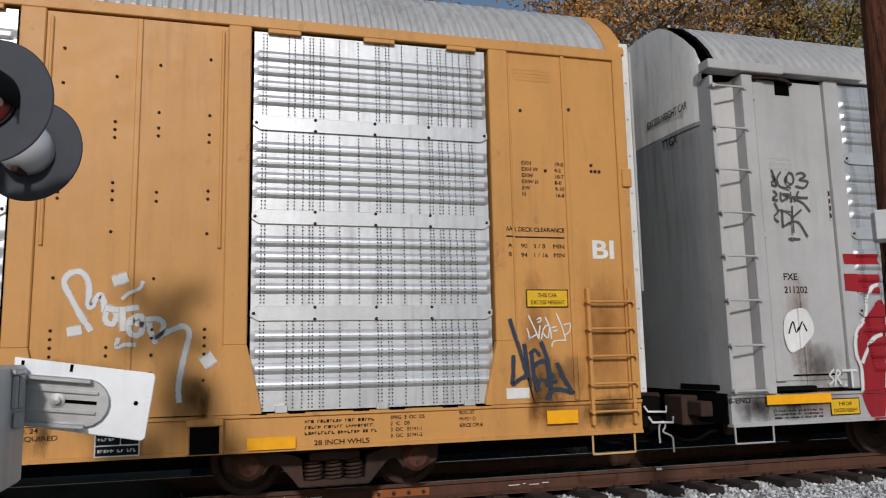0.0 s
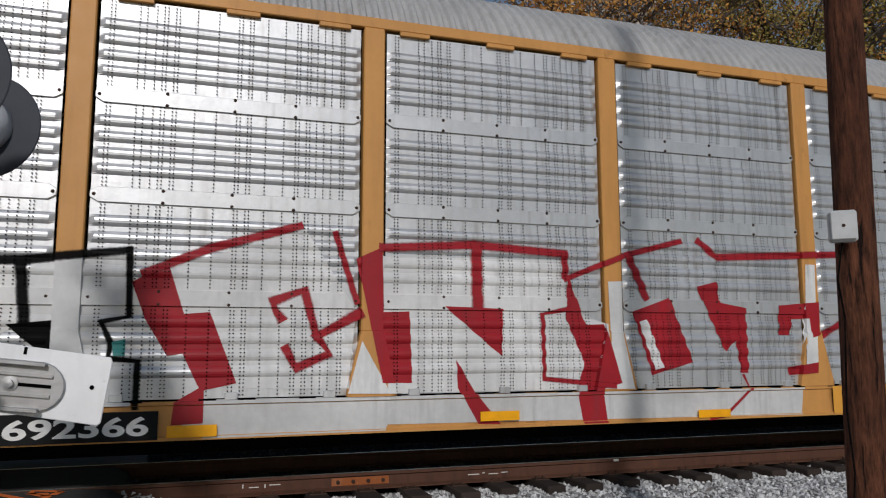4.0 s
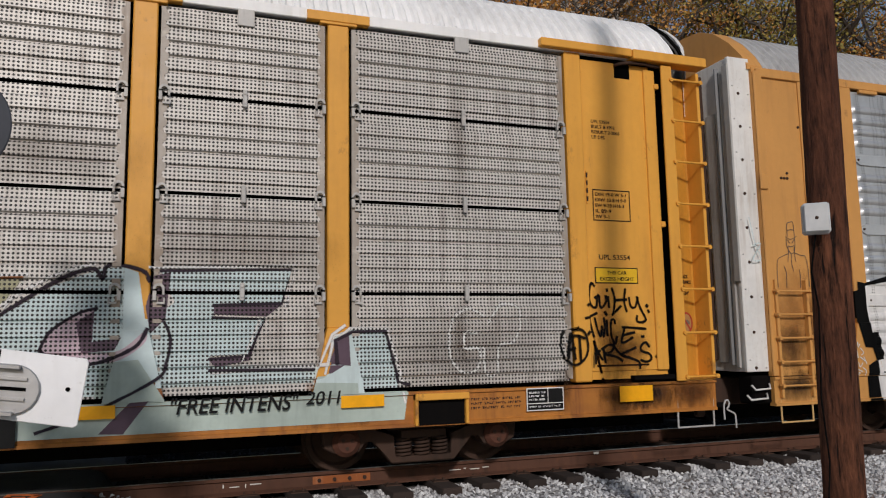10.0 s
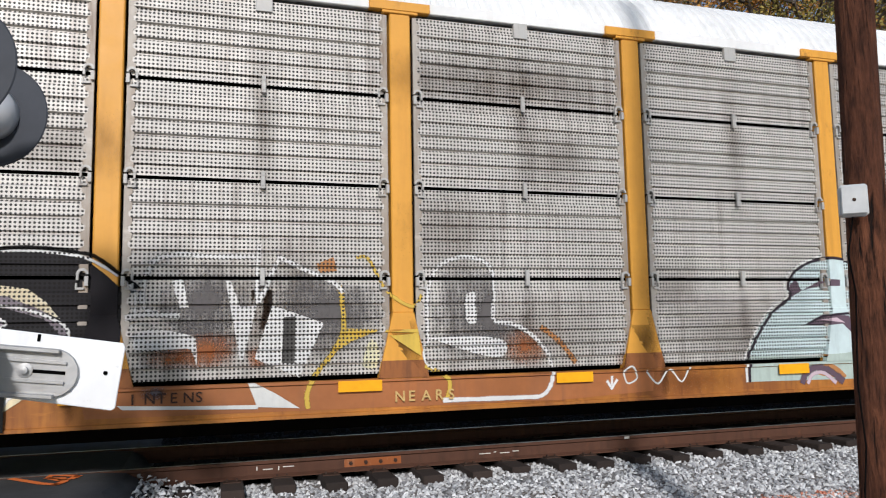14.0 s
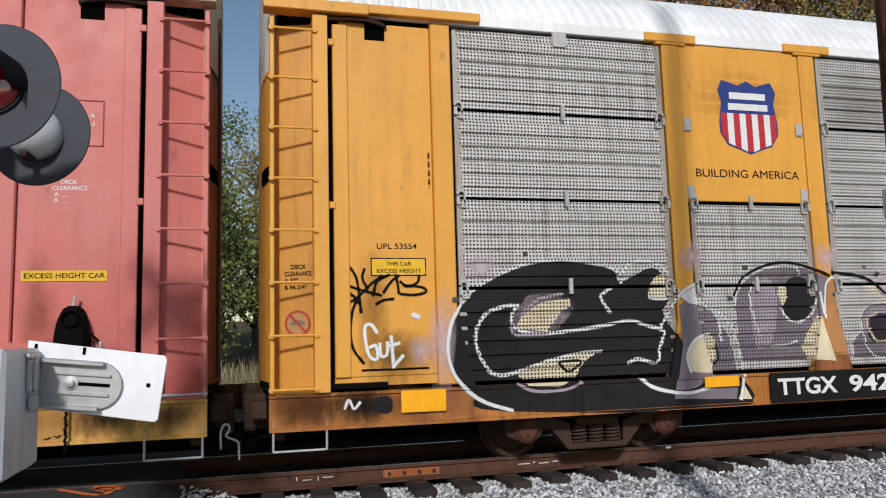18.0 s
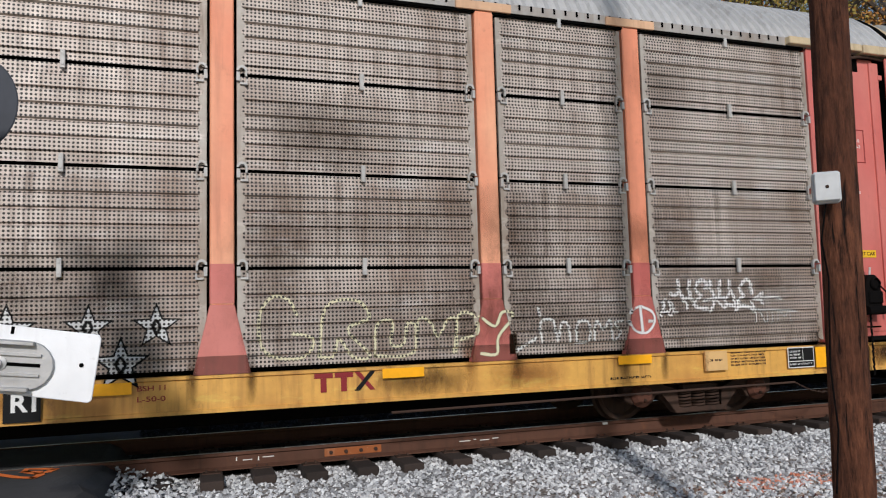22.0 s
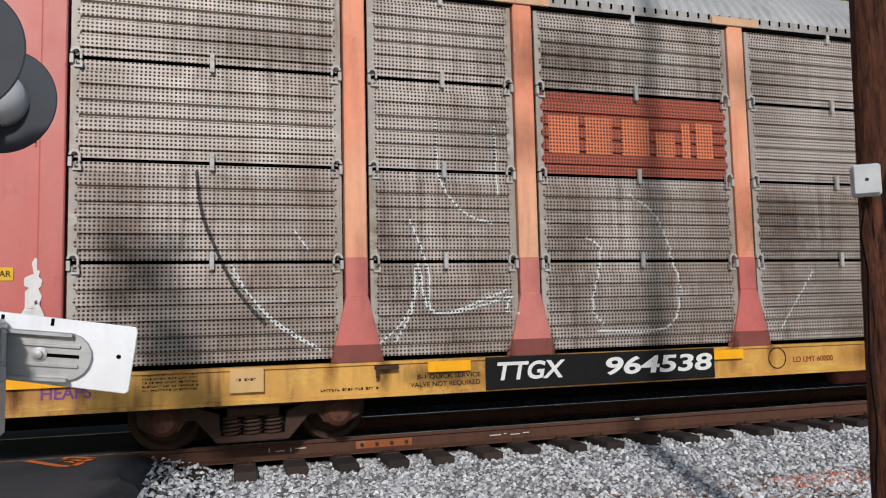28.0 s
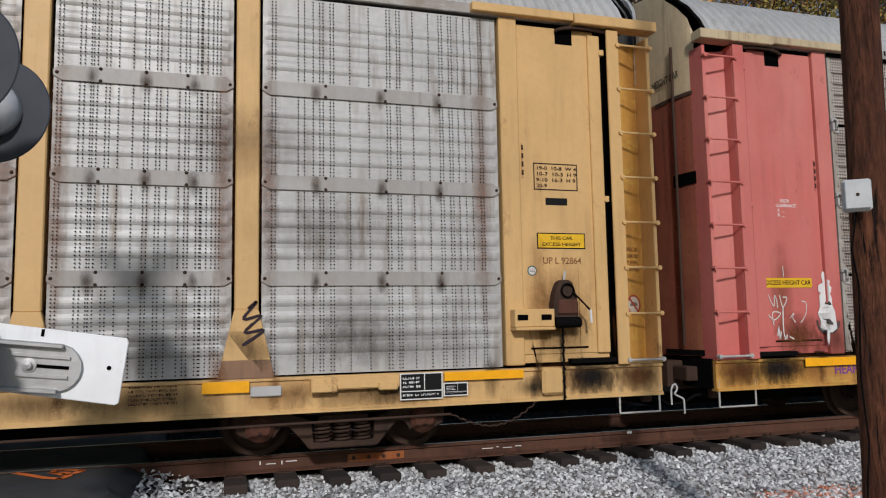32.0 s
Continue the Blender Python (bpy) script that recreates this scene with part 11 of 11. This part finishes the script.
# ---- trees ----
BARK = weathered("bark", (0.10, 0.08, 0.065), (0.04, 0.03, 0.025), 0.6, 0.9, bump=0.5)
LEAF = {"rust": varied("rust_leaves", (0.32, 0.115, 0.02), (0.66, 0.35, 0.08), 0.8), "olive": varied("olive_leaves", (0.12, 0.11, 0.02), (0.42, 0.31, 0.07), 0.8),
        "green": varied("green_leaves", (0.06, 0.095, 0.018), (0.26, 0.31, 0.07), 0.8), "pale": varied("thin_grey_brown_leaves", (0.26, 0.2, 0.15), (0.62, 0.56, 0.48), 0.8)}


def tree(x, y, h, kind, leaves, low, spread, seed):
    r = np.random.RandomState(seed)
    words = {"rust": "tree with rust-brown autumn leaves", "olive": "tree with olive and brown autumn leaves", "green": "dense green bushy tree", "pale": "half-bare tree with thin pale leaves"}
    th = thing("tree", words[kind] + " beyond the tracks", "tree", (x, y, 0.2 if y < 34 else 0.8))
    bm = bmesh.new()
    tips = []

    def limb(a, d, length, rad, depth):
        segs = 4 if depth == 0 else 3
        p, dirn = Vector(a), Vector(d).normalized()
        for i in range(segs):
            q = p + dirn * (length / segs)
            rod(bm, p, q, rad * (1 - 0.2 * i), 6 if depth < 2 else 4)
            p = q
            dirn = (dirn + Vector(r.uniform(-0.16, 0.16, 3))).normalized()
            if depth < 3 and (i > 0 or depth > 0 or low < 0.2):
                for _ in range(3 if depth == 0 else 2):
                    a2 = r.uniform(0, 6.283)
                    side = Vector((math.cos(a2), math.sin(a2), r.uniform(0.15, 0.8)))
                    limb(p, side + dirn * 0.35, length * r.uniform(0.34, 0.52), rad * 0.48, depth + 1)
            if depth >= 2:
                tips.append(p.copy())
        tips.append(p)
    limb((0, 0, -0.8), (0, 0, 1), h * 0.8, h * 0.016, 0)
    part("trunk", bm, BARK, th)
    t = np.array([p[:] for p in tips])
    t = t[t[:, 2] > h * low]
    leaves = int(leaves * 2.6)
    t = t[r.uniform(0, 1, len(t)) < 0.5]
    weight = r.uniform(0.2, 1.0, len(t)) ** 2
    pick = t[r.choice(len(t), leaves, p=weight / weight.sum())]
    c = pick + r.normal(0, spread * 0.62, (leaves, 3)) * np.array([1, 1, 0.75])
    size = r.uniform(0.04, 0.10, leaves) * (1.0 + h * 0.015)
    u = r.normal(0, 1, (leaves, 3))
    u /= np.linalg.norm(u, axis=1)[:, None]
    w = np.cross(u, r.normal(0, 1, (leaves, 3)))
    w /= np.linalg.norm(w, axis=1)[:, None]
    v = np.stack([c - u * size[:, None], c + w * size[:, None] * 0.55, c + u * size[:, None], c - w * size[:, None] * 0.55], 1).reshape(-1, 3)
    me = bpy.data.meshes.new("crown")
    me.from_pydata(v.tolist(), [], np.arange(leaves * 4).reshape(-1, 4).tolist())
    me.materials.append(LEAF[kind])
    tagged(part("crown", me, None, th), kind="stuff")


TREES = ((10.0, 31, 15.0, "rust", 4500, 0.3, 0.7), (13.0, 33, 16, "rust", 4500, 0.3, 0.8), (16.5, 32, 17, "pale", 2400, 0.25, 0.7), (20, 34, 19.5, "rust", 5000, 0.3, 0.8),
         (22.5, 31, 17.5, "pale", 3000, 0.25, 0.75), (26.0, 32, 20.5, "olive", 6500, 0.25, 0.8), (31.5, 31, 21, "rust", 6500, 0.2, 0.8), (36, 34, 23, "olive", 6500, 0.2, 0.85), (41, 33, 23, "rust", 6000, 0.2, 0.9), (47, 35, 24, "olive", 6000, 0.2, 0.9),
         (4.2, 34, 10.2, "olive", 4500, 0.2, 0.7), (0.5, 36, 10, "olive", 4200, 0.1, 0.7), (-3.5, 32, 9.8, "green", 5500, 0.04, 0.7), (-1.2, 27, 6.5, "green", 5500, 0.02, 0.6), (-5.5, 29, 9.0, "olive", 4500, 0.05, 0.7), (-8.5, 33, 11, "rust", 4200, 0.05, 0.8), (2.2, 28, 6.0, "green", 4500, 0.02, 0.6), (-12, 32, 10, "green", 3500, 0.05, 0.8))
for k, (tx, ty, th_, tk, tl, lo, sp) in enumerate(TREES):
    tree(tx, ty, th_, tk, tl, lo, sp, 100 + k)


def dry_grass(count, area, seed):
    r = np.random.RandomState(seed)
    x, y = r.uniform(area[0], area[1], count), r.uniform(area[2], area[3], count)
    z = np.interp(y, [15.6, 17, 22, 30], [-0.3, -0.5, -0.2, 0.6])
    h, a = r.uniform(0.25, 0.8, count), r.uniform(0, 6.283, count)
    lean = r.uniform(-0.25, 0.25, (count, 2))
    base = np.stack([x, y, z], 1)
    side = np.stack([np.cos(a), np.sin(a), 0 * a], 1) * 0.018
    top = base + np.stack([lean[:, 0], lean[:, 1], h], 1)
    v = np.stack([base - side, base + side, top], 1).reshape(-1, 3)
    me = bpy.data.meshes.new("dry_grass")
    me.from_pydata(v.tolist(), [], np.arange(count * 3).reshape(-1, 3).tolist())
    me.materials.append(varied("dry_grass", (0.16, 0.13, 0.06), (0.42, 0.36, 0.2), 0.9))
    tagged(new("dry_grass", me), "tall dry yellow grass beyond the second track", "grass", kind="stuff")


dry_grass(16000, (-14, 14, 16.5, 27), 9)


def motions():
    stretch = [(t, s) for t, y, p, r, s in ROWS]
    for car, cx, wheels in ((car_grey, CENTRES[0], wheels_grey), (car_ochre, CENTRES[1], wheels_ochre), (car_amber, CENTRES[2], wheels_amber), (car_red, CENTRES[3], wheels_red), (car_pale, CENTRES[4], wheels_pale)):
        walk(car, [(t, pose(cx + s, YC, 0)) for t, s in stretch])
        turns = []
        for i in range(193):
            t = i / 6
            s = float(np.interp(t, [a for a, b in stretch], [b for a, b in stretch]))
            turns.append((t, math.degrees(s / 0.356)))
        for w in wheels:
            x, y, z = w.location
            walk(w, [(t, pose(x, y, z, 0, a, 0)) for t, a in turns])


motions()
